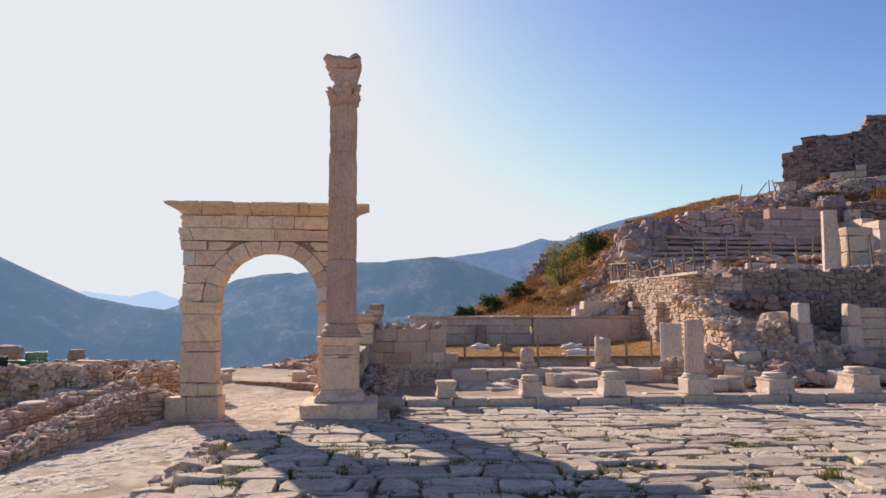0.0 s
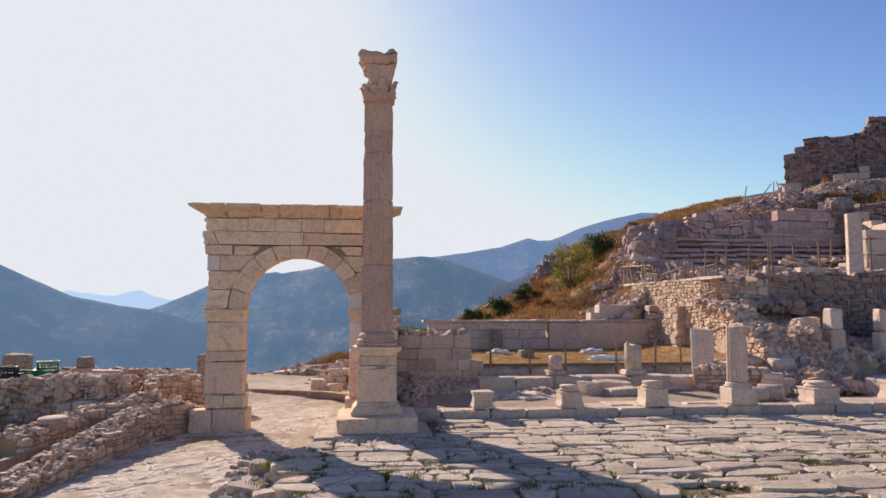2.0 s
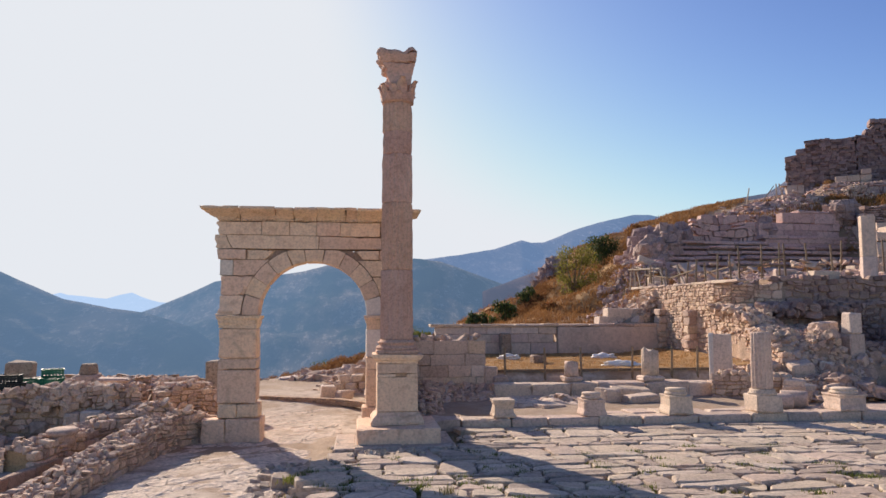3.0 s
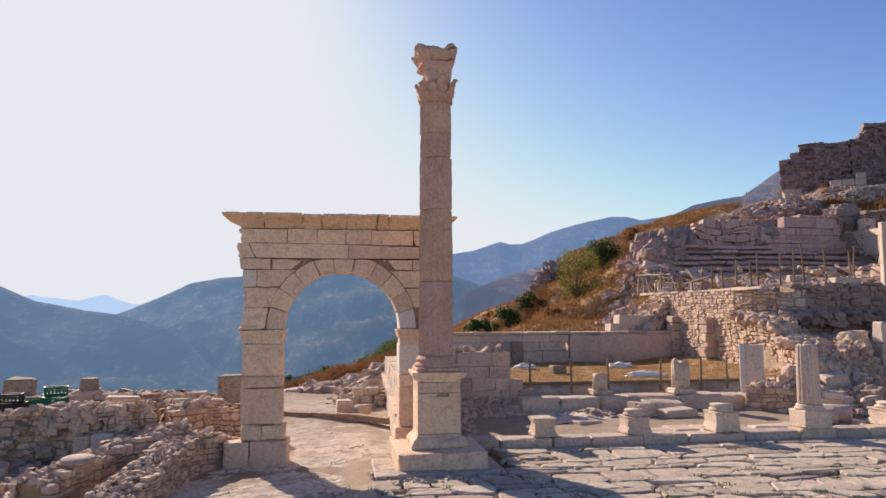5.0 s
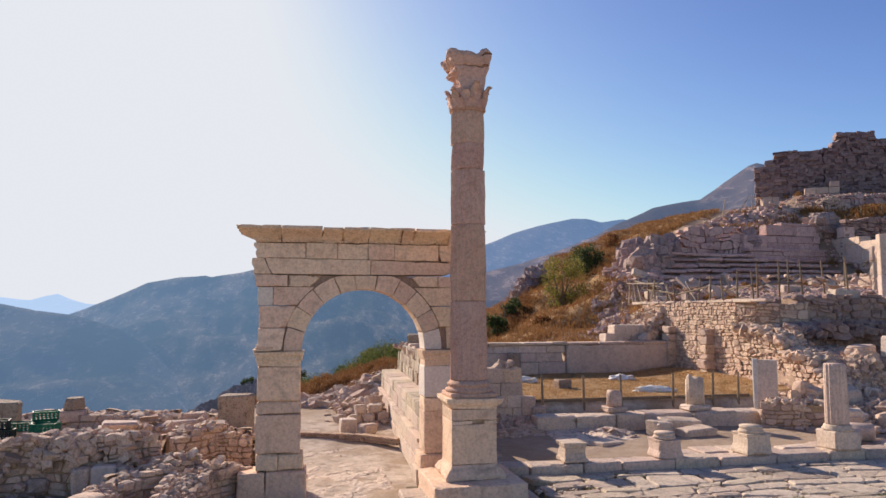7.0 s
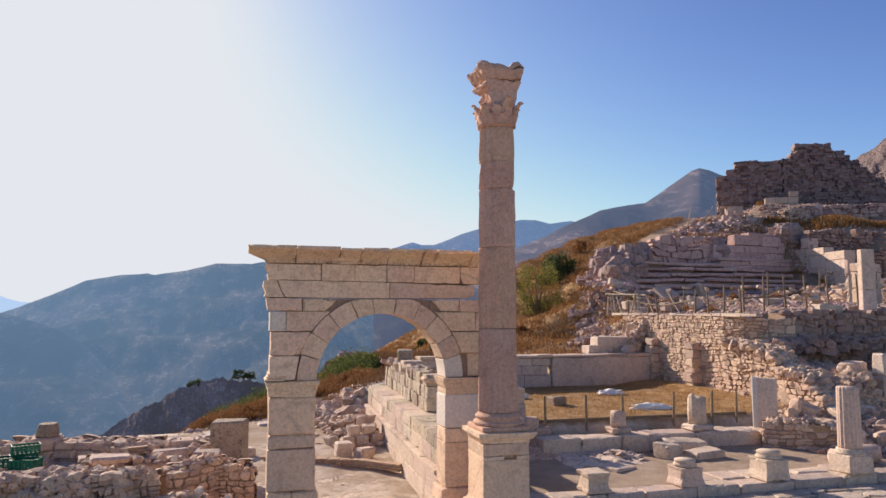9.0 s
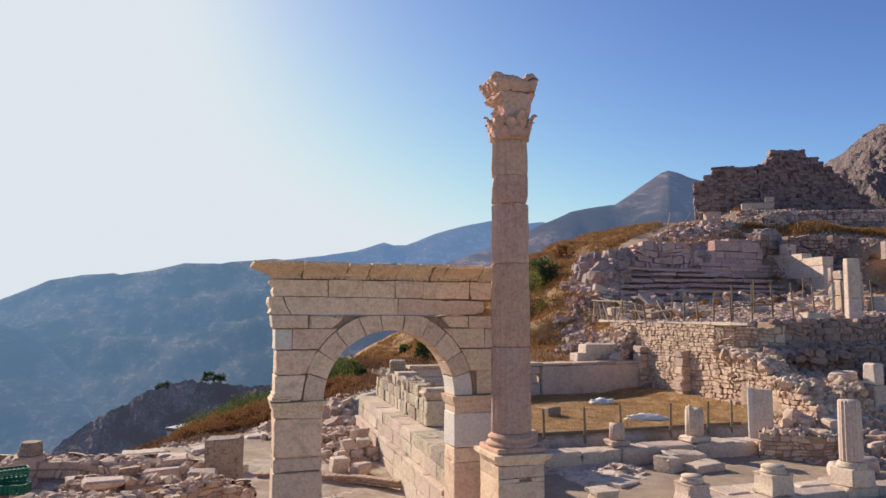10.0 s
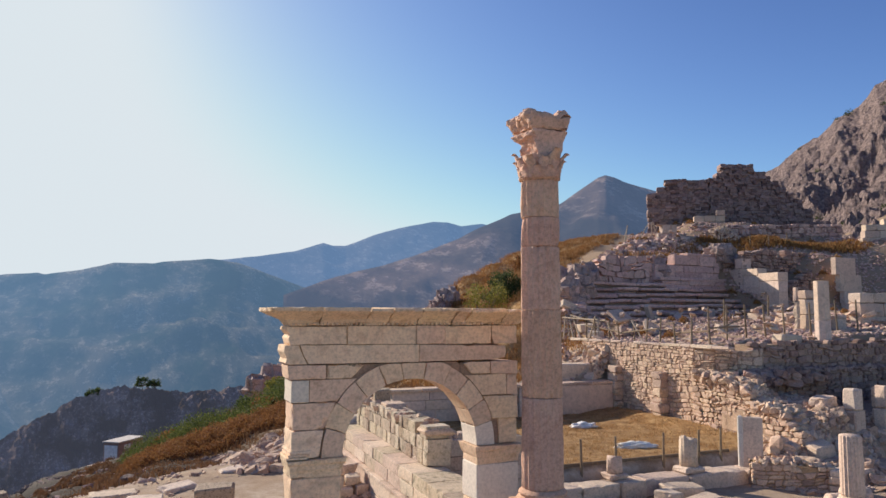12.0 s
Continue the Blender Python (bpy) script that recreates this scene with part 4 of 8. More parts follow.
block(column, "base_plinth", KX - 0.54, KX + 0.54, KY - 0.54, KY + 0.54, 2.532, 2.64, SHAFT, 0.02, 0.01)
turned("attic_base", column, [(0.53, 2.642), (0.55, 2.68), (0.53, 2.72), (0.47, 2.735), (0.455, 2.77), (0.475, 2.79), (0.5, 2.81), (0.49, 2.845), (0.45, 2.855), (0.44, 2.9)], SHAFT, wob=0.03)
JOINTS = (2.9, 4.72, 6.51, 7.82, 8.43, 9.22)
for k, (z0, z1) in enumerate(zip(JOINTS, JOINTS[1:])):
    def rad(z):
        return 0.43 - 0.03 * (z - 2.9) / 6.3
    steps = 34
    prof = [(rad(z0) * 0.975, z0 + 0.004)] + [(rad(z0 + (z1 - z0) * i / steps), z0 + 0.02 + (z1 - z0 - 0.04) * i / steps) for i in range(steps + 1)] + [(rad(z1) * 0.975, z1 - 0.004)]
    turned("shaft_drum", column, prof, SHAFT, 160, wob=0.03, flutes=20, depth=(0.075, 0.12, 0.13, 0.09, 0.09)[k], seed=k * 3.7, bite=(0.10, 0.2, 0.26, 0.28, 0.16)[k])
bell = turned("capital_bell", column, [(0.385, 9.222), (0.40, 9.25), (0.385, 9.28), (0.37, 9.31), (0.38, 9.6), (0.39, 9.75)], SHAFT, wob=0.05)


def leaf_mesh(w, hgt, curl):
    """A thick acanthus leaf that bends outward at its tip."""
    bm = bmesh.new()
    front, back = [], []
    for i in range(10):
        u = i / 9
        half = w / 2 * (1 - 0.2 * u - 0.5 * max(0, u - 0.7) / 0.3) * (1 + 0.1 * math.sin(u * 22))
        out = 0.03 + curl * u ** 2.2
        thick = 0.055
        z = hgt * (u if u < 0.9 else 0.9 - (u - 0.9) * 0.6)
        front.append([bm.verts.new((s * half, out + 0.03 * (1 - abs(s)), z)) for s in (-1, -0.6, -0.2, 0.2, 0.6, 1)])
        back.append([bm.verts.new((s * half * 0.9, out - thick, z - 0.01)) for s in (-1, -0.6, -0.2, 0.2, 0.6, 1)])
    for g in (front, back):
        for lo, hi in zip(g, g[1:]):
            for k in range(5):
                bm.faces.new((lo[k], lo[k + 1], hi[k + 1], hi[k]))
    for k in range(5):
        bm.faces.new((front[0][k], front[0][k + 1], back[0][k + 1], back[0][k]))
        bm.faces.new((front[9][k], front[9][k + 1], back[9][k + 1], back[9][k]))
    for i in range(9):
        for e in (0, 5):
            bm.faces.new((front[i][e], front[i + 1][e], back[i + 1][e], back[i][e]))
    return bm


for tier, (z, hgt, n, off, wd) in enumerate(((9.25, 0.30, 10, 0.0, 0.26), (9.28, 0.46, 10, 0.5, 0.27), (9.36, 0.54, 8, 0.25, 0.27))):
    for k in range(n):
        if (tier, k) in ((2, 2), (2, 3), (1, 7), (2, 6)):
            continue
        a = 2 * math.pi * (k + off) / n
        bm = leaf_mesh(wd, hgt * rng.uniform(0.85, 1.05), (0.08, 0.13, 0.19)[tier] * rng.uniform(0.8, 1.2))
        for v in bm.verts:
            v.co += Vector((noise.noise(v.co * 14 + Vector((k, tier, 0))), noise.noise(v.co * 13 + Vector((tier, k, 5))), noise.noise(v.co * 12 + Vector((3, k, tier))))) * 0.026
        bmesh.ops.transform(bm, matrix=here @ Matrix.Rotation(a, 4, "Z") @ Matrix.Translation((0, 0.38, z)), verts=bm.verts)
        part("acanthus_leaf", bm, SHAFT, bell, "", True)
ab = flared("abacus", column, KX, KX, KY, KY, [(9.66, 0.34), (9.85, 0.355), (10.0, 0.37), (10.14, 0.40), (10.22, 0.43), (10.25, 0.425)], SHAFT, (1, 1))
chip(ab, 0.09, 0.07, 2.0)
top = flared("top_block", column, KX, KX, KY, KY, [(10.258, 0.44), (10.30, 0.455), (10.38, 0.475), (10.47, 0.50), (10.54, 0.51), (10.61, 0.48), (10.65, 0.43)], SHAFT, (1, 1))
chip(top, 0.14, 0.065, 5.0)
for piece in (ab, top):
    for v in piece.data.vertices:
        q = v.co - Vector((KX, KY, 0))
        if q.z > 10.5:
            v.co.z += 0.09 * noise.noise(q * 3.6 + Vector((0.4, 0, 0))) + 0.05 * noise.noise(q * 9) - 0.10 * math.exp(-((q.x - 0.12) / 0.12) ** 2)
        if q.x < -0.2:
            v.co.x += 0.10 * noise.noise(q * 4.5 + Vector((2, 0, 0))) + 0.05 * noise.noise(q * 11) + (0.07 if q.z < 10.1 else 0.0)
        if q.y > 0.2:
            v.co.y += 0.06 * noise.noise(q * 5)
tagged(top, "broken top block of the capital")

# ---- the step and the low walls ----
r3 = random.Random(31)
stylobate = thing("stylobate_step", (14, 0.2, 0.3), "long low step of worn limestone blocks beside the pavement", "step", kind="structure")
x = 5.95
while x < 27:
    w = r3.uniform(0.9, 1.7)
    chip(block(stylobate, "step_block", x, x + w - 0.012, -0.18 + r3.uniform(-0.03, 0.03), 0.42, 0.2, 0.6 + r3.uniform(-0.02, 0.015), STEP, 0.035, 0.015), 0.06, 0.22)
    x += w
x = 6.1
while x < 26:
    w = r3.uniform(0.7, 1.8)
    if r3.random() < 0.55:
        block(stylobate, "step_slab", x, x + w - 0.03, 0.45, 0.45 + r3.uniform(0.5, 0.9), 0.4, 0.585 + r3.uniform(-0.04, 0.02), STEP, 0.04, 0.03, r3.uniform(-3, 3))
    x += w

lowwall = thing("low_wall", (13, 5, 0.4), "low wall of squared limestone blocks edging a court", "wall", kind="structure")
x = 8.75
while x < 17.2:
    w = min(r3.uniform(0.8, 2.2), 17.35 - x)
    chip(block(lowwall, "wall_block", x, x + w - 0.015, 4.72 + r3.uniform(-0.05, 0.05), 5.6, 0.35, 1.04 + r3.uniform(-0.05, 0.02), STEP, 0.035, 0.02), 0.08, 0.22)
    x += w


def column_base(x0, x1, y, z0, z1, label):
    """A moulded column base on a square block, chipped."""
    c, w = (x0 + x1) / 2, (x1 - x0)
    ob = thing("stone_pedestal", (c, y, z0), label, "pedestal", "bases on the step")
    hgt = z1 - z0
    chip(flared("die", ob, c - w * 0.4, c + w * 0.4, y - w * 0.4, y + w * 0.4, [(z0, 0.1 * w), (z0 + 0.06, 0.1 * w), (z0 + hgt * 0.3, 0.05 * w), (z0 + hgt * 0.6, 0.04 * w), (z0 + hgt * 0.7, 0.07 * w), (z0 + hgt * 0.74, 0.06 * w)], STEP, (1, 1)), 0.08, 0.13)
    turned("moulding", ob, [(w * 0.40, z0 + hgt * 0.735), (w * 0.43, z0 + hgt * 0.79), (w * 0.41, z0 + hgt * 0.84), (w * 0.36, z0 + hgt * 0.87), (w * 0.36, z0 + hgt * 0.9), (w * 0.39, z0 + hgt * 0.95), (w * 0.37, z1)],
           STEP, 32, Matrix.Translation((c, y, 0)), wob=0.06, seed=c)
    return ob


for x0, x1, z1 in ((7.78, 8.44, 1.11),):
    ob = thing("pedestal_block", ((x0 + x1) / 2, 0.45, 0.6), "square limestone pedestal block with chipped corners", "block")
    chip(flared("die", ob, x0 + 0.06, x1 - 0.06, -0.08, 0.44, [(0.6, 0.045), (0.66, 0.05), (0.72, 0.015), (0.84, 0.0), (0.95, 0.01), (1.01, 0.045), (1.10, 0.05)], STEP, (1, 1)), 0.11, 0.1)
column_base(10.42, 11.12, 0.2, 0.6, 1.24, "squat moulded limestone column base on the step")
column_base(13.0, 13.78, 0.2, 0.6, 1.33, "moulded limestone column base with torus on the step")
column_base(18.4, 19.35, 0.3, 0.6, 1.25, "large moulded column base of pale marble on the step")
column_base(21.35, 22.35, 0.45, 0.6, 1.4, "large weathered column base of pale marble")
fc = thing("fluted_column", (16.12, 0.15, 0.6), "short fluted column stump on a moulded pedestal", "column")
block(fc, "pedestal", 15.72, 16.52, -0.25, 0.55, 0.6, 1.12, STEP, 0.035, 0.02)
turned("base_moulding", fc, [(0.4, 1.122), (0.41, 1.17), (0.36, 1.2), (0.37, 1.25), (0.33, 1.28)], STEP, 40, Matrix.Translation((16.12, 0.15, 0)))
turned("shaft", fc, [(0.315, 1.282), (0.32, 1.35), (0.31, 2.2), (0.30, 2.94), (0.28, 2.98)], STEP, 120, Matrix.Translation((16.12, 0.15, 0)), flutes=18, depth=0.1, wob=0.03)


def stub(x, y, r, z0, z1, label, broken=0.2):
    ob = thing("half_column_stub", (x, y, z0), label, "column")
    block(ob, "base", x - r * 1.25, x + r * 1.25, y - r * 1.15, y + r * 1.15, z0, z0 + 0.2, STEP, 0.04, 0.03)
    bm = lathe([(r, z0 + 0.202), (r * 0.98, (z0 + z1) / 2), (r * 0.97, z1 - 0.05), (r * 0.85, z1)], 60, 0.05, 16, 0.09, x)
    for v in bm.verts:
        if v.co.z > z1 - 0.1:
            v.co.z += broken * noise.noise((v.co.x * 4, v.co.y * 4, x))
    bmesh.ops.transform(bm, matrix=Matrix.Translation((x, y, 0)), verts=bm.verts)
    part("shaft", bm, STEP, ob, "", True)


stub(11.75, 5.35, 0.27, 1.04, 1.78, "broken fluted half-column stub on a low wall", 0.22)
stub(14.72, 5.2, 0.33, 1.04, 2.16, "fluted half-column stub with rounded top")
sp = thing("door_slab", (17.7, 5.7, 0.8), "upright white marble slab with moulded edge", "slab")
# duller slab, whiter edge: its shaded face and lit side are set by colour
block(sp, "slab", 17.15, 17.85, 4.95, 5.2, 0.7, 2.74, STEP, 0.03, 0.02, -42)
block(sp, "moulding", 17.12, 17.3, 5.2, 5.42, 0.7, 2.78, WHITE, 0.03, 0.015, -42)

# fallen blocks in the court
for x0, x1, y0, y1, z0, z1, turn, tilt in ((12.2, 12.85, 3.3, 4.0, 0.45, 0.95, 20, (4, 3)), (12.9, 14.2, 3.9, 4.6, 0.45, 0.92, -6, (2, 1)), (12.95, 14.1, 2.9, 3.6, 0.42, 0.8, 8, (3, -4)),
                                           (9.6, 10.6, 2.2, 2.9, 0.35, 0.62, 25, (3, 5)), (22.3, 23.2, 2.2, 2.9, 0.45, 1.1, 14, (0, 3))):
    ob = chip(block(None, "fallen_block", x0, x1, y0, y1, z0, z1, STEP, 0.04, 0.04, turn, "", tilt), 0.09, 0.18)
    tagged(ob, "fallen limestone block lying on bare earth", "block", "fallen blocks in the court")
for x, y, ln, r_, turn in ((17.2, 1.3, 1.0, 0.27, 75), (18.0, 1.5, 0.8, 0.3, 60)):
    bm = lathe([(r_ * 0.95, -ln / 2), (r_, -ln / 2 + 0.04), (r_, ln / 2 - 0.04), (r_ * 0.95, ln / 2)], 28, 0.05, seed=x)
    bmesh.ops.transform(bm, matrix=Matrix.Translation((x, y, 0.45 + r_)) @ Matrix.Rotation(radians(turn), 4, "Z") @ Matrix.Rotation(radians(90), 4, "X"), verts=bm.verts)
    ob = part("column_drum", bm, STEP, None, "", True)
    tagged(ob, "fallen plain column drum on the ground", "column drum", "fallen drums")

its = [rock_at(u := r3.uniform(8.8, 11.6), v_ := 4.4 + 0.35 * r3.uniform(-2.2, 2.2) - 0.35 * (u - 10), 0.46 + 0.3 * max(0, 1 - abs(u - 10.9) / 1.2) * max(0, 1 - abs(v_ - 4.0) / 0.9) + r3.uniform(-0.04, 0.03), r3.uniform(0.08, 0.26), r3, 0.3) for _ in range(420)]
fx, fy = np.meshgrid(np.linspace(8.6, 11.8, 60), np.linspace(2.4, 4.75, 44))
fz = 0.60 + 0.10 * fbm(fx, fy, 0.9, 3.0, 4) + 0.02 * fbm(fx, fy, 0.15, 7.0, 3)
rim = smooth(0, 0.5, fx - 8.6) * smooth(0, 0.7, 11.8 - fx) * smooth(0, 0.5, fy - 2.4 - 0.3 * np.sin(fx * 2.5))
fz = fz * rim + 0.36 * (1 - rim)
tagged(new("pale_floor", link_mesh("pale_floor", np.stack([fx, fy, fz], -1).reshape(-1, 3), [[j * 60 + i, j * 60 + i + 1, (j + 1) * 60 + i + 1, (j + 1) * 60 + i] for j in range(43) for i in range(59)], BEDROCK, True)), "worn patch of pale mortar floor in the court", "floor", kind="structure")
tagged(new("pale_rubble", scatter_mesh("pale_rubble", its, STEP)), "patch of broken pale limestone on bare earth", "stones", kind="stuff")

# ---- wall behind the gate ----
gw = thing("ashlar_wall", (5.2, 7, 0.3), "ruined ashlar wall with a projecting plinth and loose top blocks", "wall", kind="structure")


def face_x(y):
    return 4.3 + 0.03 * (y - 1)


for z0, z1, off in ((0.1, 0.6, -0.12), (0.61, 1.08, -0.1), (1.09, 1.2, -0.16)):
    y = 0.78
    while y < 13.6:
        w = min(r3.uniform(1.0, 1.9), 13.8 - y)
        chip(block(gw, "plinth_block", face_x(y) + off, face_x(y) + 0.9, y, y + w - 0.01, z0, z1, STEP, 0.012, 0.006, -1.7), 0.03, 0.25)
        y += w
for z, hgt in ((1.21, 0.4), (1.615, 0.36)):
    y = 0.78
    while y < 13.5:
        w = min(r3.uniform(0.9, 1.7), 13.75 - y)
        chip(block(gw, "wall_block", face_x(y) + r3.uniform(-0.012, 0.012), face_x(y) + 1.2, y, y + w - 0.01, z, z + hgt - 0.006, OLDWALL if r3.random() < 0.6 else STEP, 0.012, 0.008, -1.7), 0.04, 0.22)
        y += w
z = 1.985
for hgt in (0.4, 0.38, 0.36):
    y = 5.05 + r3.uniform(0, 0.15)
    while y < 13.5:
        w = min(r3.uniform(0.3, 0.75), 13.75 - y)
        if z < 2.6 or r3.random() < 0.82:
            xs_ = 5.02 + 0.045 * (y - 5) + r3.uniform(-0.03, 0.03)
            chip(block(gw, "wall_block", xs_, xs_ + 0.75, y, y + w - 0.003, z, z + hgt - 0.002, OLDWALL if r3.random() < 0.8 else PITTED, 0.012, 0.008, -2.5), 0.05, 0.2)
        y += w
    z += hgt
for z0, hgt in ((0.35, 0.42), (0.78, 0.42), (1.2, 0.42), (1.62, 0.42), (2.04, 0.5)):
    x = 5.1
    while x < 8.5:
        w = min(r3.uniform(0.6, 1.3), 8.65 - x)
        block(gw, "wall_block", x, x + w - 0.012, 5.95 + r3.uniform(-0.03, 0.03), 6.6, z0, z0 + hgt - 0.004, STEP if r3.random() < 0.5 else RUIN, 0.012, 0.012)
        x += w
for x, y, w, z0, z1 in ((5.85, 11.9, 0.6, 2.9, 3.55), (5.75, 10.2, 0.8, 2.95, 3.2), (5.45, 5.5, 0.95, 2.85, 3.02), (8.85, 6.1, 0.5, 0.9, 1.55), (9.2, 6.0, 0.6, 0.9, 1.25)):
    ob = block(None, "loose_block", x - w / 2, x + w / 2, y - w / 2, y + w / 2, z0, z1, PITTED if y > 11 else RUIN, 0.05, 0.03, r3.uniform(-15, 15))
    tagged(ob, "squared limestone block sitting on a ruined wall", "block", "loose blocks")
its = [rock_at(r3.uniform(5.2, 8.5), 6.3 + r3.uniform(-0.25, 0.3), 2.6, r3.uniform(0.2, 0.42), r3) for _ in range(24)]
its += [rock_at(r3.uniform(5.6, 9.0), u := r3.uniform(4.2, 6.0), 0.45 + 0.42 * (u - 4.2) / 1.0 * 0.6, abs(r3.gauss(0.08, 0.1)) + 0.08, r3) for _ in range(620)]
its += [rock_at(r3.uniform(5.2, 6.6), u := r3.uniform(1.2, 5.5), 0.42 + 0.13 * (u - 1.2) + r3.uniform(-0.15, 0.1), abs(r3.gauss(0.08, 0.1)) + 0.08, r3) for _ in range(420)]
its += [rock_at(r3.uniform(5.2, 5.8), r3.uniform(6.0, 13.5), 3.05 + r3.uniform(-0.1, 0.05), r3.uniform(0.15, 0.35), r3) for _ in range(60)]
stones("rubble_stone", its, RUBBLE, gw, 120)

# ---- garden court ----
bw = thing("wall_north", (14, 17.2, 1.3), "long pale plastered retaining wall with cracked joints", "wall", kind="structure")
for z0, z1 in ((1.2, 1.95), (1.96, 2.4), (2.41, 2.78)):
    x = 7.9
    while x < 14.0:
        w = min(r3.uniform(0.8, 1.9), 14.4 - x)
        block(bw, "wall_panel", x, x + w - 0.012, 16.6 + r3.uniform(0, 0.02), 17.3, z0, z1, PLASTER, 0.02, 0.01)
        x += w
chip(block(bw, "plaster_panel", 14.41, 20.25, 16.5, 17.3, 1.2, 2.78, PLASTER, 0.03, 0.02), 0.05, 0.3)
x = 7.6
while x < 20.0:
    w = r3.uniform(0.8, 1.9)
    block(bw, "coping_stone", x, x + w - 0.02, 16.5, 17.5, 2.79, 2.93 + r3.uniform(-0.03, 0.02), RUIN, 0.03, 0.02)
    x += w
ob = block(None, "stone_cube", 11.4, 12.0, 9.8, 10.4, 1.34, 1.72, PITTED, 0.05, 0.03, 5)
tagged(ob, "small brown squared stone on dry grass", "block")
ob = block(None, "stone_pillar", 11.2, 11.75, 15.8, 16.3, 1.3, 2.48, PITTED, 0.05, 0.03, 5)
tagged(ob, "short brown stone pillar by the plastered wall", "pillar")
edge = block(None, "garden_edging", 8.9, 17.6, 6.25, 6.33, 1.05, 1.42, WOOD, 0.01, 0.005)
tagged(edge, "dark weathered timber board edging the court", "edging")

# ---- niche wall ----
def wall_core(name, rows, material):
    """A solid core over a line of (x, y, top), 0.7 m thick to the east of the line."""
    vs, fs = [], []
    for x, y, zt in rows:
        vs += [(x, y, 0.8), (x, y, zt), (x + 0.75, y + 0.25, zt), (x + 0.75, y + 0.25, 0.8)]
    for k in range(len(rows) - 1):
        a, b_ = 4 * k, 4 * k + 4
        fs += [[a, b_, b_ + 1, a + 1], [a + 1, b_ + 1, b_ + 2, a + 2], [a + 2, b_ + 2, b_ + 3, a + 3]]
    n_ = 4 * len(rows) - 4
    fs += [[0, 1, 2, 3], [n_ + 3, n_ + 2, n_ + 1, n_]]
    return new(name, link_mesh(name, vs, fs, material))


nw = wall_core("wall_east", [(20.45, 20.0, 4.85), (20.45, 11.0, 4.85), (20.75, 10.1, 4.8), (21.5, 9.55, 4.7), (22.6, 9.3, 4.7)], PALE_MORTAR)
tagged(nw, "high wall of small rubble masonry with niches and piers", "wall", kind="structure")
r4 = random.Random(44)
faced = []
for a, b_, nrm_, sz in (((20.46, 11.0, 0), (20.46, 20, 0), (-1, 0), 0.22), ((20.46, 11.0, 0), (20.76, 10.1, 0), (-0.95, -0.3), 0.22), ((20.76, 10.1, 0), (21.5, 9.55, 0), (-0.6, -0.8), 0.26), ((21.5, 9.55, 0), (22.7, 9.3, 0), (-0.2, -1), 0.27)):
    faced += masonry(a, b_, 1.2, lambda u, nrm_=nrm_: 4.95 + 0.1 * noise.noise((u * 9, nrm_[0], 0)), sz, r4, nrm_)
faced.sort(key=lambda q: np.linalg.norm(q[0].mean(0) - np.array((20, 12, 3))))
lay_stones("wall_stone", faced, RUBBLE_WARM, nw, 300)


def stump_top(u):
    """The broken top of the lower wall, from its high end to the court."""
    return float(np.interp(u, [0, 0.2, 0.45, 0.62, 0.8, 1.0], [3.85, 3.75, 3.5, 2.9, 2.75, 1.7])) + 0.22 * noise.noise((u * 9, 3.0, 0))


stump = wall_core("wall_stump", [(20.25, 10.9, 3.7), (20.2, 9.6, 3.6), (20.15, 8.2, 3.3), (20.1, 7.2, 2.75), (20.0, 6.1, 2.55), (19.9, 4.9, 1.6)], YELLOW_MORTAR)
tagged(stump, "broken lower wall of yellowish rubble masonry spilling into the court", "wall", kind="structure")
its, faced = [], []
for (xa, ya, ua), (xb, yb, ub) in (((20.22, 10.95, 0.0), (20.17, 9.6, 0.22)), ((20.17, 9.6, 0.22), (20.1, 7.7, 0.54)), ((20.1, 7.7, 0.54), (19.88, 4.9, 1.0))):
    faced += masonry((xa, ya, 0), (xb, yb, 0), 1.0, lambda u, ua=ua, ub=ub: stump_top(ua + (ub - ua) * u), 0.23, r4, (-1, -0.1), 0.06, 0.2, 0.014, 0.84, 0.06)
for _ in range(420):
    u = r4.random()
    its.append(rock_at(20.2 + r4.uniform(-0.25, 1.0), 10.9 - 6.0 * u, stump_top(u) + r4.uniform(-0.2, 0.08), r4.uniform(0.16, 0.42), r4))
r4.shuffle(its)
lay_stones("wall_stone", faced, RUBBLE_WARM, stump, 150)
stones("loose_stone", its, RUBBLE_WARM, stump, 80)
for y0, y1, zt in ((16.3, 17.0, 3.72), (12.8, 13.5, 3.66)):
    z = 1.3
    while z < zt - 0.1:
        hgt = min(r4.uniform(0.22, 0.5), zt - z)
        chip(block(nw, "pier_block", 19.95 + r4.uniform(-0.04, 0.06), 20.5, y0 + r4.uniform(-0.05, 0.05), y1 + r4.uniform(-0.06, 0.04), z, z + hgt - 0.006, RUIN, 0.03, 0.03, r4.uniform(-3, 3)), 0.13, 0.13, z)
        z += hgt

# ---- dark tower on the hill ----
tower = thing("ruined_tower", (55, 45, 14.5), "tall ruined tower wall of dark squared stone, broken skyline", "tower")
r5 = random.Random(55)
A, B, C_ = Vector((48.6, 48.2)), Vector((53.5, 44.4)), Vector((64.9, 39.6))


TOWER = []


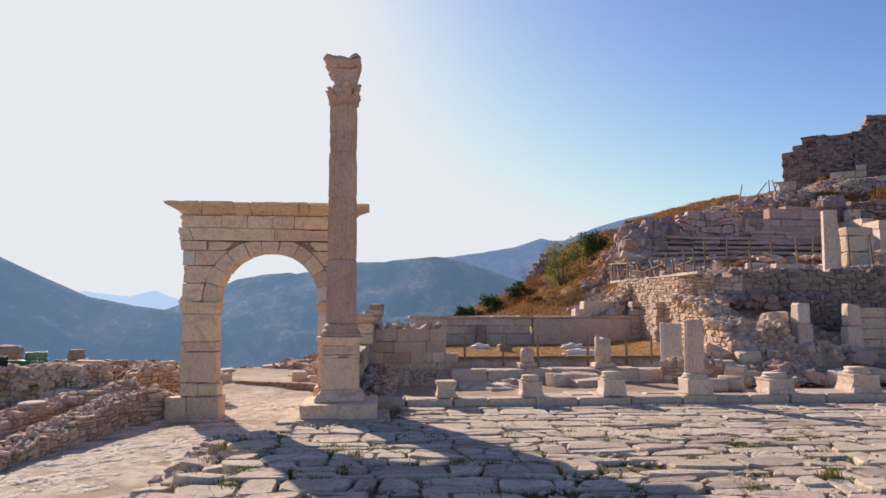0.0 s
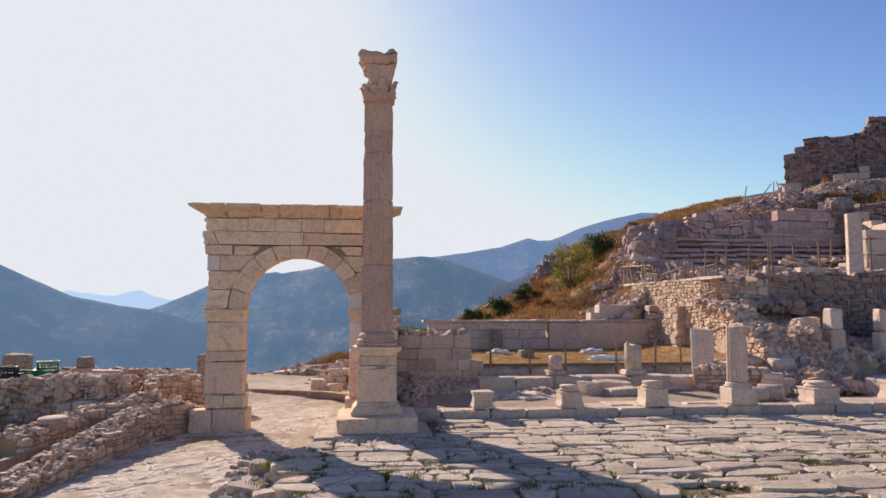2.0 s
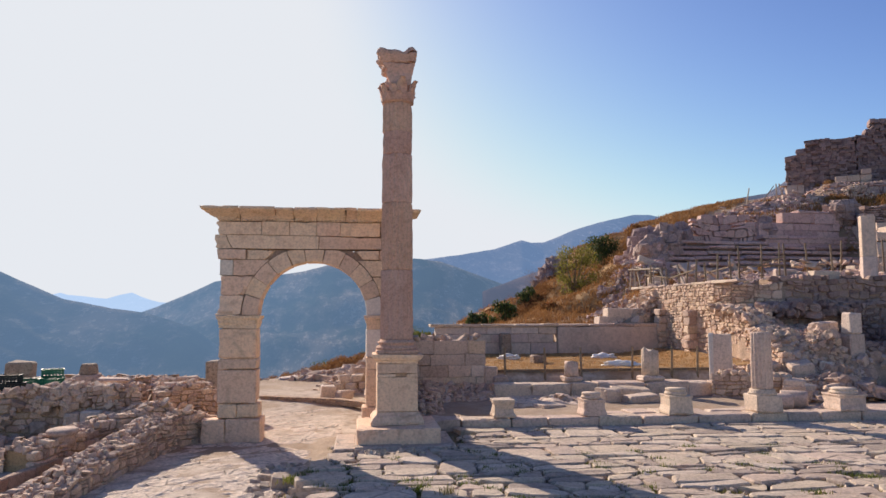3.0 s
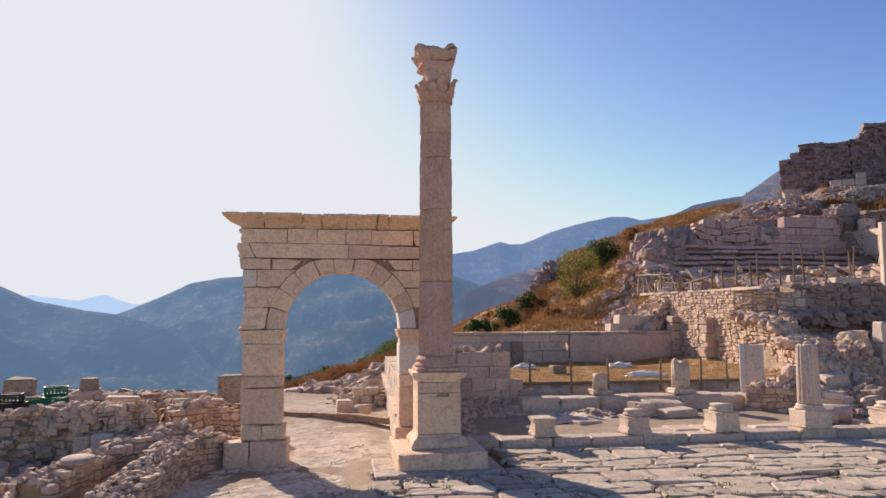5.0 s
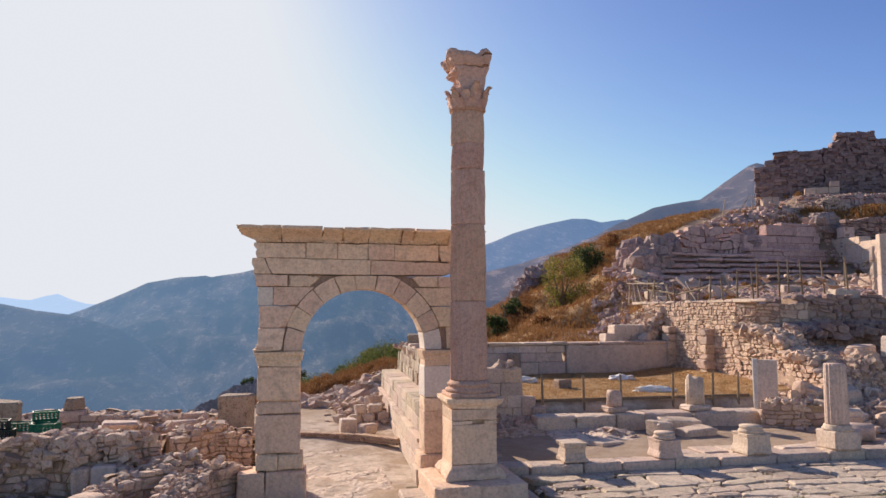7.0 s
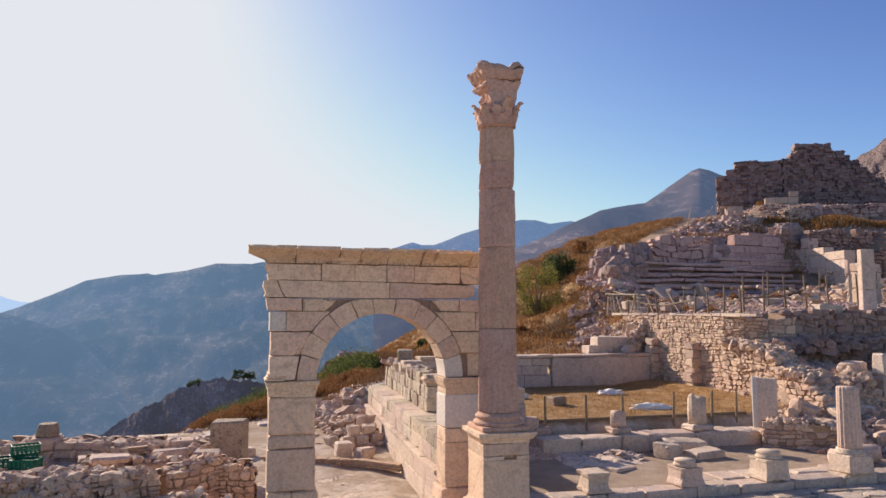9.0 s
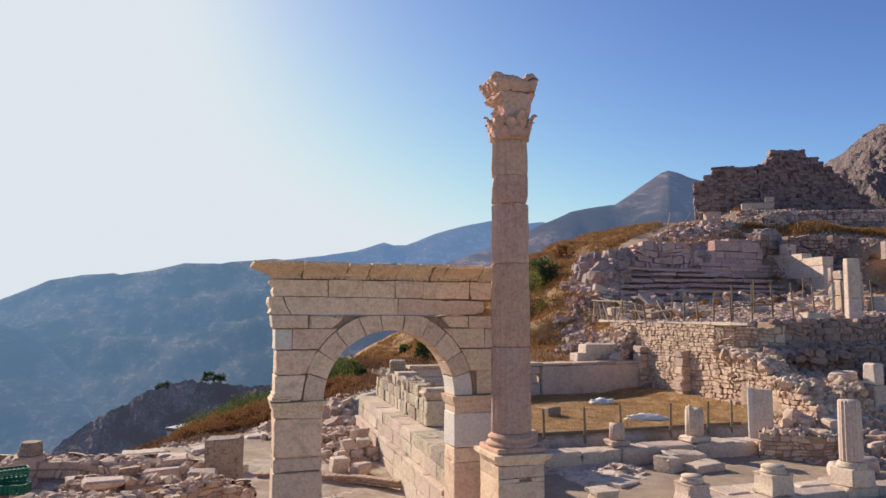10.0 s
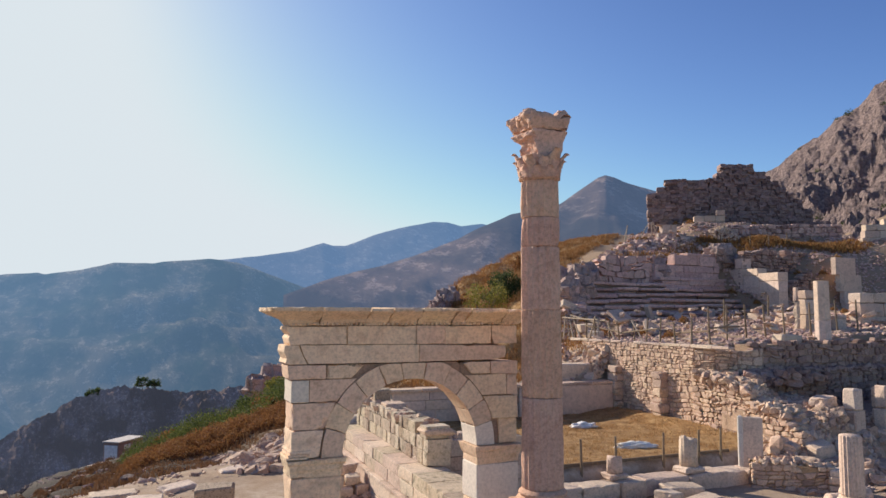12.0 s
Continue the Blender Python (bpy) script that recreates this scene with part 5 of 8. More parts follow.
def tower_face(p, q, steps, z0):
    """Courses of squared stone between steps (from, to, top) along the wall; the edge of each step stands plumb."""
    d = (q - p).normalized()
    ang = math.degrees(math.atan2(d.y, d.x))
    z = z0
    while z < 23.5:
        hgt = r5.uniform(0.24, 0.36)
        x = steps[0][0] + r5.uniform(-0.12, 0.0)
        while x < steps[-1][1]:
            w = r5.uniform(0.28, 0.68)
            here = next((g for g in steps if x + 0.02 < g[1]), steps[-1])
            after = next((g[2] for g in steps if g[0] >= here[1] - 0.01), 0.0)
            if z + hgt > min(here[2], after) - 0.3 and x + w > here[1] - 0.25:
                w = max(0.2, here[1] - x + r5.uniform(-0.05, 0.05))
            top = here[2]
            h_ = min(hgt, top - z)
            if top - z - h_ < 0.16:
                h_ = top - z + r5.uniform(-0.03, 0.03)
            if h_ > 0.12 and z < top - 0.1:
                c = p + d * (x + w / 2)
                TOWER.append((cut_box(w + 0.03, 1.2 + r5.uniform(-0.3, 0.3), h_ + 0.02, 0.03, 0.05, r5), pose(c.x, c.y, z + h_ / 2, 0, 0, ang + r5.uniform(-4, 4))))
            x += w
        z += hgt


tower_face(A, B, [(-0.1, 0.7, 19.7), (0.7, 1.7, 20.35), (1.7, 4.0, 21.15), (4.0, 6.2, 21.0)], 13.0)
tower_face(B, C_, [(0.1, 0.8, 21.15), (0.8, 1.25, 21.75), (1.25, 4.8, 22.65), (4.8, 6.1, 21.85), (6.1, 6.6, 21.35), (6.6, 7.5, 20.85), (7.5, 8.3, 20.1), (8.3, 9.1, 19.5), (9.1, 10.0, 18.8), (10.0, 11.0, 17.8), (11.0, 12.2, 16.4)], 13.0)

core_v = []
for p in (A, B, C_):
    core_v += [(p.x + 0.3, p.y + 0.3, 12.0), (p.x + 0.3, p.y + 0.3, 18.9 if p is not C_ else 13.5)]
TOWER.sort(key=lambda q: (q[1].translation - Vector((B.x, B.y, 19))).length)
vs_, fs_ = [], []
for n_, ((v, f), m) in enumerate(TOWER):
    if n_ < 300:
        ob = new("wall_block", link_mesh("wall_block", v, f, DARKWALL))
        under(ob, tower)
        ob.matrix_basis = m
    else:
        mm = np.array(m)
        fs_ += [[i + len(vs_) for i in q] for q in f]
        vs_ += (v @ mm[:3, :3].T + mm[:3, 3]).tolist()
tagged(under(new("wall_block_mass", link_mesh("wall_block_mass", vs_, fs_, DARKWALL)), tower), kind="stuff")
under(new("wall_core", link_mesh("wall_core", core_v, [[0, 1, 3, 2], [2, 3, 5, 4]], DARKWALL)), tower)

# ---- crates ----
def crate(x, y, z, turn, material, label):
    ob = thing("plastic_crate", (x, y, z), label, "crate", "crates on the wall")
    m = pose(x, y, z, 0, 0, turn)
    L, W, Hh = 0.6, 0.4, 0.22
    for name, boxes in (("bottom", [((0, 0, 0.015), (L, W, 0.02))]), ("rim", [((0, s * W / 2, Hh - 0.015), (L + 0.03, 0.03, 0.03)) for s in (-1, 1)] + [((s * L / 2, 0, Hh - 0.015), (0.03, W + 0.03, 0.03)) for s in (-1, 1)])):
        bm = bmesh.new()
        for c, s in boxes:
            bmesh.ops.create_cube(bm, size=1, matrix=m @ Matrix.LocRotScale(c, None, s))
        part(name, bm, material, ob)
    for sx, sy, ln, rot in ((0, -W / 2, L, 0), (0, W / 2, L, 0), (-L / 2, 0, W, 90), (L / 2, 0, W, 90)):
        bm = bmesh.new()
        nx_, nz_ = int(ln / 0.045) | 1, 7
        bmesh.ops.create_grid(bm, x_segments=nx_, y_segments=nz_, size=0.5, matrix=m @ pose(sx, sy, 0.1, 0, 0, rot) @ Matrix.Rotation(math.pi / 2, 4, "X") @ Matrix.Diagonal((ln, 0.2, 1, 1)))
        holes = [f_ for k_, f_ in enumerate(bm.faces) if (k_ % nx_) % 2 == 1 and (k_ // nx_) % 2 == 1]
        bmesh.ops.delete(bm, geom=holes, context="FACES")
        bmesh.ops.solidify(bm, geom=list(bm.faces), thickness=0.012)
        part("side_panel", bm, material, ob)


for x, y, z, turn, mt, lb in ((-5.55, 3.3, 1.42, 12, CRATE, "green slatted plastic crate on rubble"), (-5.35, 2.7, 1.40, -8, CRATE, "green slatted plastic crate on rubble"), (-5.5, 3.2, 1.645, 20, CRATE, "green slatted plastic crate stacked on another"),
                              (-6.05, 3.0, 1.40, 4, CRATE, "green slatted plastic crate on rubble"), (-6.25, 2.3, 1.32, 2, CRATE_DARK, "black plastic crate on rubble"), (-6.9, 2.5, 1.32, -6, CRATE_DARK, "black plastic crate on rubble"), (-6.4, 2.4, 1.545, 9, CRATE_DARK, "black plastic crate stacked on another")):
    crate(x, y, z, turn, mt, lb)

# ---- ruins beside the path ----
rubble_wall("wall_1", [(-2.35, -9.0), (-2.05, -6.5), (-1.8, -5.0), (-1.25, -0.55)], 0.0, [0.2, 0.28, 0.42, 0.9], 0.85, 0.14, "low dry wall of broken rubble stone beside the path", 300, RUBBLE_WARM, 1, mortar=PALE_MORTAR)
rubble_wall("wall_2", [(-3.45, -3.4), (-2.75, -0.9), (-1.5, 0.45)], 0.0, [0.62, 0.8, 1.15], 0.75, 0.19, "ruined rubble wall with larger squared stones", 160, RUBBLE_WARM, 2, mortar=YELLOW_MORTAR)
rubble_wall("wall_3", [(-9.5, 0.6), (-6.6, 1.3), (-4.9, 1.5), (-3.4, 1.1), (-2.4, 1.35)], 0.2, [1.0, 1.25, 1.5, 1.55, 1.4], 0.8, 0.2, "ruined yellowish mortared rubble wall", 160, RUBBLE_WARM, 3, mortar=YELLOW_MORTAR)
rubble_wall("wall_4", [(-2.2, 2.3), (-1.2, 2.9), (-0.2, 2.75)], 0.2, [1.2, 1.4, 1.05], 0.7, 0.18, "short ruined rubble wall behind the gate", 120, RUBBLE_WARM, 4, mortar=YELLOW_MORTAR)
rubble_wall("wall_5", [(-1.15, -0.4), (-0.75, 0.35), (-0.3, 0.75)], 0.0, [0.85, 0.9, 0.65], 0.6, 0.2, "low rubble wall against the gate pier", 80, RUBBLE_WARM, 5, mortar=PALE_MORTAR)
rubble_wall("wall_6", [(-9.5, 8.2), (-6.2, 8.3), (-3.0, 6.6), (-1.4, 5.6)], 0.2, [1.0, 1.05, 1.2, 1.1], 0.8, 0.28, "ruined rubble wall at the edge of the terrace", 100, RUBBLE_WARM, 6, mortar=PALE_MORTAR)
rubble_wall("wall_7", [(-4.5, 4.6), (-3.2, 4.0), (-2.0, 4.2)], 0.2, [1.15, 1.25, 1.1], 0.7, 0.26, "ruined rubble wall with flat capping stones", 60, RUBBLE_WARM, 7, mortar=PALE_MORTAR)
r6 = random.Random(66)
for x, y, z0, z1, w, d, turn, mt, lb in ((-0.8, 5.5, 0.5, 1.92, 0.95, 0.8, -8, PITTED, "tall squared block of pitted conglomerate stone"), (-6.15, 7.95, 0.9, 1.3, 0.8, 0.7, 10, RUIN, "squared stump of weathered stone, lower part"),
                                         (-6.85, 4.1, 1.0, 2.04, 0.75, 0.7, 5, PITTED, "upright squared block of brown stone"), (-3.5, 2.6, 1.42, 1.6, 0.9, 0.55, 12, STEP, "flat pale slab on the ruined wall"),
                                         (-1.35, 4.6, 0.8, 1.25, 0.75, 0.5, -5, STEP, "pale squared block among ruins"), (-2.4, 5.4, 0.8, 1.2, 1.0, 0.45, 8, STEP, "pale squared block among ruins"), (-2.1, 6.1, 0.9, 1.32, 0.7, 0.5, 3, RUIN, "pale squared block among ruins"),
                                         (-2.9, 0.1, 0.3, 0.78, 0.75, 0.5, 20, RUIN, "squared block built against a ruined wall"), (-3.75, 0.55, 0.3, 0.85, 0.6, 0.4, 15, RUIN, "squared block built against a ruined wall"), (-4.9, 0.95, 0.25, 0.6, 0.5, 0.3, 10, RUIN, "squared block built against a ruined wall"),
                                         (2.75, 7.4, 0.3, 0.78, 0.55, 0.5, 12, STEP, "pale squared block behind the gate"), (3.4, 7.0, 0.3, 0.68, 0.6, 0.45, 30, STEP, "pale squared block behind the gate"),
                                         (-3.05, -1.1, 0.25, 0.6, 0.55, 0.5, 30, RUIN, "squared block fallen beside a ruined wall"), (-3.6, -2.6, 0.2, 0.6, 0.6, 0.5, 50, RUIN, "squared block fallen beside a ruined wall")):
    ob = block(None, "stone_block", x - w / 2, x + w / 2, y - d / 2, y + d / 2, z0, z1, mt, 0.05, 0.035, turn, "", (r6.uniform(-3, 3), r6.uniform(-3, 3)))
    tagged(ob, lb, "block", "blocks among the ruins")
bm = lathe([(0.3, 1.3), (0.33, 1.33), (0.3, 1.6), (0.27, 1.68)], 14, 0.2, seed=5)
bmesh.ops.transform(bm, matrix=Matrix.Translation((-6.15, 7.95, 0)), verts=bm.verts)
tagged(part("stone_stump", bm, PITTED, None), "rough weathered stone stump on a squared block", "block")
bm = lathe([(0.28, 0.5), (0.29, 0.66), (0.27, 0.72), (0.29, 0.76), (0.34, 0.8), (0.345, 0.86), (0.32, 0.89)], 36, 0.04, seed=2)
bmesh.ops.transform(bm, matrix=Matrix.Translation((-2.95, -2.35, 0)) @ Matrix.Rotation(0.06, 4, "X"), verts=bm.verts)
tagged(part("round_base", bm, RUIN, None, "", True), "round moulded column base lying in a ruined wall", "column base")
kerb = thing("trench_kerb", (-2.7, -2.5, 0.1), "low earth-stained kerb of long stones beside a trench", "kerb", kind="structure")
for k in range(6):
    y = -5.6 + k * 0.95
    block(kerb, "kerb_stone", -3.35 + k * 0.13, -3.1 + k * 0.13, y, y + 0.93, -0.02, 0.3, MORTAR, 0.03, 0.02, -8)

# loose stones among the ruins
its = []
for _ in range(620):
    x, y = r6.uniform(-9, -0.3), r6.uniform(-3.5, 9)
    if x > -3.5 and y < -1 and x < -2.3:
        continue
    if y < 0 and x > -2.2:
        continue
    its.append(rock_at(x, y, gz(x, y) + 0.03, abs(r6.gauss(0.16, 0.09)) + 0.06, r6))
for _ in range(420):
    x, y = r6.uniform(-8, 2.5), r6.uniform(8, 17)
    if -0.6 < x < 2.2 and y < 13:
        continue
    its.append(rock_at(x, y, gz(x, y), abs(r6.gauss(0.1, 0.08)) + 0.05, r6, 0.5))
for x, y, z, w, d, turn in ((-2.9, 6.3, 0.98, 1.5, 0.8, 6), (-4.4, 5.6, 1.1, 1.1, 0.7, 12), (-2.65, 4.6, 1.15, 1.7, 0.7, -4), (-1.6, 6.9, 0.95, 0.9, 0.8, 8), (-4.2, 9.8, 0.72, 1.8, 1.1, 15), (-2.5, 10.4, 0.66, 1.6, 1.2, -8), (-3.3, 8.2, 0.85, 1.4, 0.9, 20), (-5.4, 9.0, 0.8, 1.2, 0.9, 3),
                            (-1.2, 9.4, 0.6, 1.5, 1.0, 12), (-3.4, 12.0, 0.5, 2.0, 1.2, 4), (-1.4, 12.4, 0.45, 1.6, 1.1, 25), (-5.6, 11.6, 0.5, 1.5, 1.0, -12), (0.6, 14.2, 0.3, 1.3, 0.9, 9), (-0.4, 8.1, 0.62, 1.0, 0.7, 30)):
    z = max(z - 0.16, gz(x, y) + 0.02)
    w, d = 0.72 * w, 0.72 * d
    ob = chip(block(None, "flat_slab", x - w / 2, x + w / 2, y - d / 2, y + d / 2, z - 0.22, z + 0.14, STEP, 0.04, 0.05, turn, "", (r6.uniform(-3, 3), r6.uniform(-3, 3))), 0.07, 0.16, x)
    tagged(ob, "flat pale slab of worn limestone lying among ruins", "slab", "flat slabs on the terrace edge")
tagged(new("ruin_stones", scatter_mesh("ruin_stones", its, RUBBLE)), "loose broken stones over the ruined rooms", "stones", kind="stuff")

# heap and brick step behind the gate
for x, y, z, w, hgt, turn in ((3.1, 8.8, 0.4, 0.5, 0.34, 8), (3.65, 8.9, 0.4, 0.48, 0.36, -5), (4.15, 8.9, 0.42, 0.42, 0.36, 4), (3.35, 9.0, 0.75, 0.44, 0.3, 12), (3.9, 9.05, 0.77, 0.5, 0.32, -8), (2.6, 9.2, 0.38, 0.4, 0.3, 25), (3.9, 9.7, 0.95, 0.6, 0.35, 20)):
    ob = chip(block(None, "rough_block", x - w / 2, x + w / 2, y - 0.22, y + 0.22, z, z + hgt, STEP, 0.04, 0.04, turn), 0.08, 0.14)
    tagged(ob, "rough squared block stacked against the heap of stones", "block", "blocks of the heap")
its = []
for _ in range(330):
    x, y = r6.uniform(2.6, 4.8), r6.uniform(8.4, 15.5)
    h_ = 0.33 + 0.45 * max(0, 1 - ((x - 4.1) / 2.0) ** 2) * max(0, 1 - ((y - 12) / 4.0) ** 2)
    its.append(rock_at(x, y, h_ + r6.uniform(-0.15, 0.06), r6.uniform(0.12, 0.36), r6, 0.55))
for _ in range(520):
    x, y = r6.uniform(0.8, 5.2), r6.uniform(13.5, 21.5)
    its.append(rock_at(x, y, gz(x, y) + 0.04, abs(r6.gauss(0.2, 0.14)) + 0.1, r6, 0.8))
hp = new("stone_heap", scatter_mesh("stone_heap", its, RUBBLE))
tagged(hp, "heap of broken stones against the ashlar wall", "stones", kind="stuff")
bs = thing("brick_step", (3, 6.2, 0.2), "low step of thin flat bricks across the street", "step", kind="structure")
for (xa, ya), (xb, yb), n_ in (((0.3, 7.6), (3.2, 6.3), 16), ((3.2, 6.3), (4.35, 5.2), 8), ((2.9, 8.3), (4.4, 8.9), 9)):
    for k in range(n_):
        for lay in range(3):
            u = (k + 0.5 * (lay % 2)) / n_
            x, y = xa + (xb - xa) * u, ya + (yb - ya) * u
            ln = math.hypot(xb - xa, yb - ya) / n_
            block(bs, "brick", x - ln / 2 + 0.006, x + ln / 2 - 0.006, y - 0.16, y + 0.16, 0.22 + lay * 0.075, 0.288 + lay * 0.075, BRICK, 0.01, 0.008, math.degrees(math.atan2(yb - ya, xb - xa)))

# trodden bedrock of the street, in worn ledges
bx, by = np.meshgrid(np.linspace(-1.9, 3.9, 190), np.linspace(-12, 6.2, 560))
along = 0.82 * bx + 0.57 * by
across = -0.57 * bx + 0.82 * by
lay = fbm(along * 0.8, across * 2.4, 1.0, 21.0, 6)
lay = lay + 0.22 * fbm(bx, by, 0.35, 12.0, 3)
led = lay * 7.0
led = (np.floor(led) + smooth(0.86, 1.0, led - np.floor(led))) / 7.0
patch = fbm(bx, by, 2.4, 33.0, 3)
bz = 0.055 + 0.35 * smooth(3.5, 9, by) * smooth(-6, 0, bx) + 0.04 * led + 0.008 * lay + 0.008 * fbm(bx, by, 0.2, 5.0, 4)
low_ = smooth(0.2, 0.4, patch)
bz = bz * (1 - low_) + (bz * 0.3 + 0.02) * low_
rim = smooth(0, 0.5, bx + 1.9) * smooth(0, 0.5, 3.9 - bx) * smooth(0, 0.8, 6.2 - by)
bz = bz * rim - 0.15 * (1 - rim)
nb_ = bx.shape[1]
bed_me = link_mesh("bedrock", np.stack([bx, by, bz], -1).reshape(-1, 3), [[j * nb_ + i, j * nb_ + i + 1, (j + 1) * nb_ + i + 1, (j + 1) * nb_ + i] for j in range(bx.shape[0] - 1) for i in range(nb_ - 1)], GROUND, False)
bed_me.materials.append(BEDROCK)
fl = low_[:-1, :-1].ravel()
bed_me.polygons.foreach_set("material_index", [0 if q > 0.45 else 1 for q in fl])
ba = bed_me.color_attributes.new("zone", "FLOAT_COLOR", "POINT")
bc = np.stack([np.zeros(bx.size), np.zeros(bx.size), np.clip(low_.ravel() * 0.9, 0, 1), np.ones(bx.size)], -1).astype(np.float32)
ba.data.foreach_set("color", bc.ravel())
tagged(new("bedrock_street", bed_me), "worn ledges of pale bedrock with trodden earth", "rock", kind="structure")

# ---- rubble of the collapsed corner ----
HEAP = np.array(((20.4, 10, 3.95), (20.3, 9.2, 3.75), (21, 7.8, 3.2), (22, 7, 2.75), (23, 8.5, 2.9), (24.5, 8.5, 2.5), (22.8, 5.1, 1.75), (21.8, 5.4, 2.75), (19.3, 7.6, 1.5), (18.6, 6.4, 1.4), (18.2, 5.2, 1.0), (19.5, 5.5, 1.5), (20.5, 6.4, 2.4), (20, 4.2, 1.1), (21.5, 4.2, 1.3),
                 (23, 3.5, 0.6), (18, 3.5, 0.5), (20, 2.7, 0.5), (25, 5.5, 1.5), (26.5, 7.5, 2.1), (22.5, 2.6, 0.5), (19.7, 8.6, 1.9), (19.8, 9.6, 1.7), (20.1, 7.1, 2.6), (25, 3.0, 0.5), (28, 5, 1.4), (29, 8, 2.2), (20.0, 8.3, 2.9)))


def heap_z(x, y):
    """Height of the collapsed masonry that spills from the end of the niche wall."""
    w = 1 / ((x - HEAP[:, 0]) ** 2 + (y - HEAP[:, 1]) ** 2 + 0.12) ** 2
    z = float((w * HEAP[:, 2]).sum() / w.sum())
    return min(z, 1.35 + 0.25 * max(0.0, x - 19.2)) if x < 20.1 and y > 5.0 else z


r7 = random.Random(77)
its = []
for _ in range(10500):
    x, y = r7.uniform(17.6, 27), r7.uniform(2.3, 10.2)
    if y < 2.3 + 0.2 * abs(x - 20) or (x > 23.2 and y < 5.2) or x < 17.6 + 0.55 * max(0, y - 5.2) or (y > 9 and x > 20.6):
        continue
    its.append(rock_at(x, y, heap_z(x, y) + r7.uniform(-0.1, 0.06), min(0.38, abs(r7.gauss(0.03, 0.07)) + 0.12), r7))
for _ in range(60):
    x, y = r7.uniform(18.6, 26), r7.uniform(2.6, 5.4)
    its.append(rock_at(x, y, heap_z(x, y) + 0.1, r7.uniform(0.35, 0.6), r7))
hm = new("rubble_heap", scatter_mesh("rubble_heap", its, RUBBLE))
tagged(hm, "steep heap of collapsed rubble masonry", "stones", kind="stuff")
hx, hy = np.meshgrid(np.linspace(17.6, 30, 60), np.linspace(2.2, 9.6, 40))
hv = [(a, b_, heap_z(a, b_) + 0.04 + 0.1 * noise.noise((a * 1.1, b_ * 1.1, 0)) - (2.0 if a < 18.0 + 0.55 * max(0, b_ - 5.2) else 0)) for a, b_ in zip(hx.ravel().tolist(), hy.ravel().tolist())]
tagged(new("heap_earth", link_mesh("heap_earth", hv, [[j * 60 + i, j * 60 + i + 1, (j + 1) * 60 + i + 1, (j + 1) * 60 + i] for j in range(39) for i in range(59)], MORTAR, True)), "earth and mortar of the collapsed heap", "earth", kind="structure")
for k, (p, q) in enumerate((((20.6, 8.6, 2.75), (23.0, 8.35, 2.35)), ((20.9, 8.3, 2.62), (23.2, 8.1, 2.2)))):
    p, q = Vector(p), Vector(q)
    d = q - p
    bm = bmesh.new()
    bmesh.ops.create_cone(bm, cap_ends=True, segments=7, radius1=0.06, radius2=0.045, depth=d.length, matrix=Matrix.Translation((p + q) / 2) @ d.to_track_quat("Z", "Y").to_matrix().to_4x4())
    tagged(part("timber_pole", bm, WOOD, None), "weathered timber pole lying on the collapsed masonry", "pole", "poles on the heap")

corner = thing("wall_south_east", (25, 8.9, 1.5), "long coursed rubble terrace wall in shade with a ledge", "wall", kind="structure")
for lo_, hi_, y0_ in ((0.8, 3.85, 8.95), (3.85, 5.05, 9.45)):
    bm = bmesh.new()
    bmesh.ops.create_cube(bm, size=1, matrix=Matrix.LocRotScale((34.6, y0_ + 0.5, (lo_ + hi_) / 2), None, (24.6, 1.0, hi_ - lo_)))
    part("wall_core", bm, MORTAR, corner)
faced = masonry((21.6, 8.95, 0), (38, 8.95, 0), 1.4, lambda u: 3.9 + 0.1 * noise.noise((u * 30, 0, 0)), 0.23, r7, (0, -1), 0.06, 0.2, 0.014, 0.84, 0.06)
faced += masonry((22.2, 9.45, 0), (38, 9.45, 0), 3.85, lambda u: 5.15 + 0.35 * noise.noise((u * 22, 4.0, 0)), 0.26, r7, (0, -1), 0.06, 0.25, 0.014, 0.84, 0.07)
its = []
for _ in range(260):
    its.append(rock_at(r7.uniform(21.8, 36), r7.uniform(8.95, 9.45), 3.92, r7.uniform(0.12, 0.4), r7, 0.6))
for _ in range(200):
    u = r7.random()
    its.append(rock_at(21.2 + 4.5 * u, 8.7 + r7.uniform(-0.4, 0.6), 3.9 - 0.5 * r7.random(), r7.uniform(0.18, 0.5), r7))
faced.sort(key=lambda q: q[0][:, 0].mean())
lay_stones("wall_stone", faced, BROWN_RUBBLE_RISER_SHADE, corner, 250)
stones("loose_stone", its, BROWN_RUBBLE_RISER_SHADE, corner, 60)


def post(x, y, z0, z1, w, label, turn=0.0):
    ob = thing("door_post", (x, y, z0), label, "stone post", "standing posts")
    mid = z0 + (z1 - z0) * 0.55
    block(ob, "lower_block", x - w / 2, x + w / 2, y - w * 0.4, y + w * 0.4, z0, mid - 0.01, STEP, 0.04, 0.02, turn)
    block(ob, "upper_block", x - w / 2 + 0.03, x + w / 2 - 0.04, y - w * 0.4, y + w * 0.4, mid, z1, STEP, 0.05, 0.035, turn)
    block(ob, "foot_block", x - w * 0.62, x + w * 0.55, y - w * 0.5, y + w * 0.5, z0 - 0.75, z0 - 0.01, RUIN, 0.05, 0.03, turn)


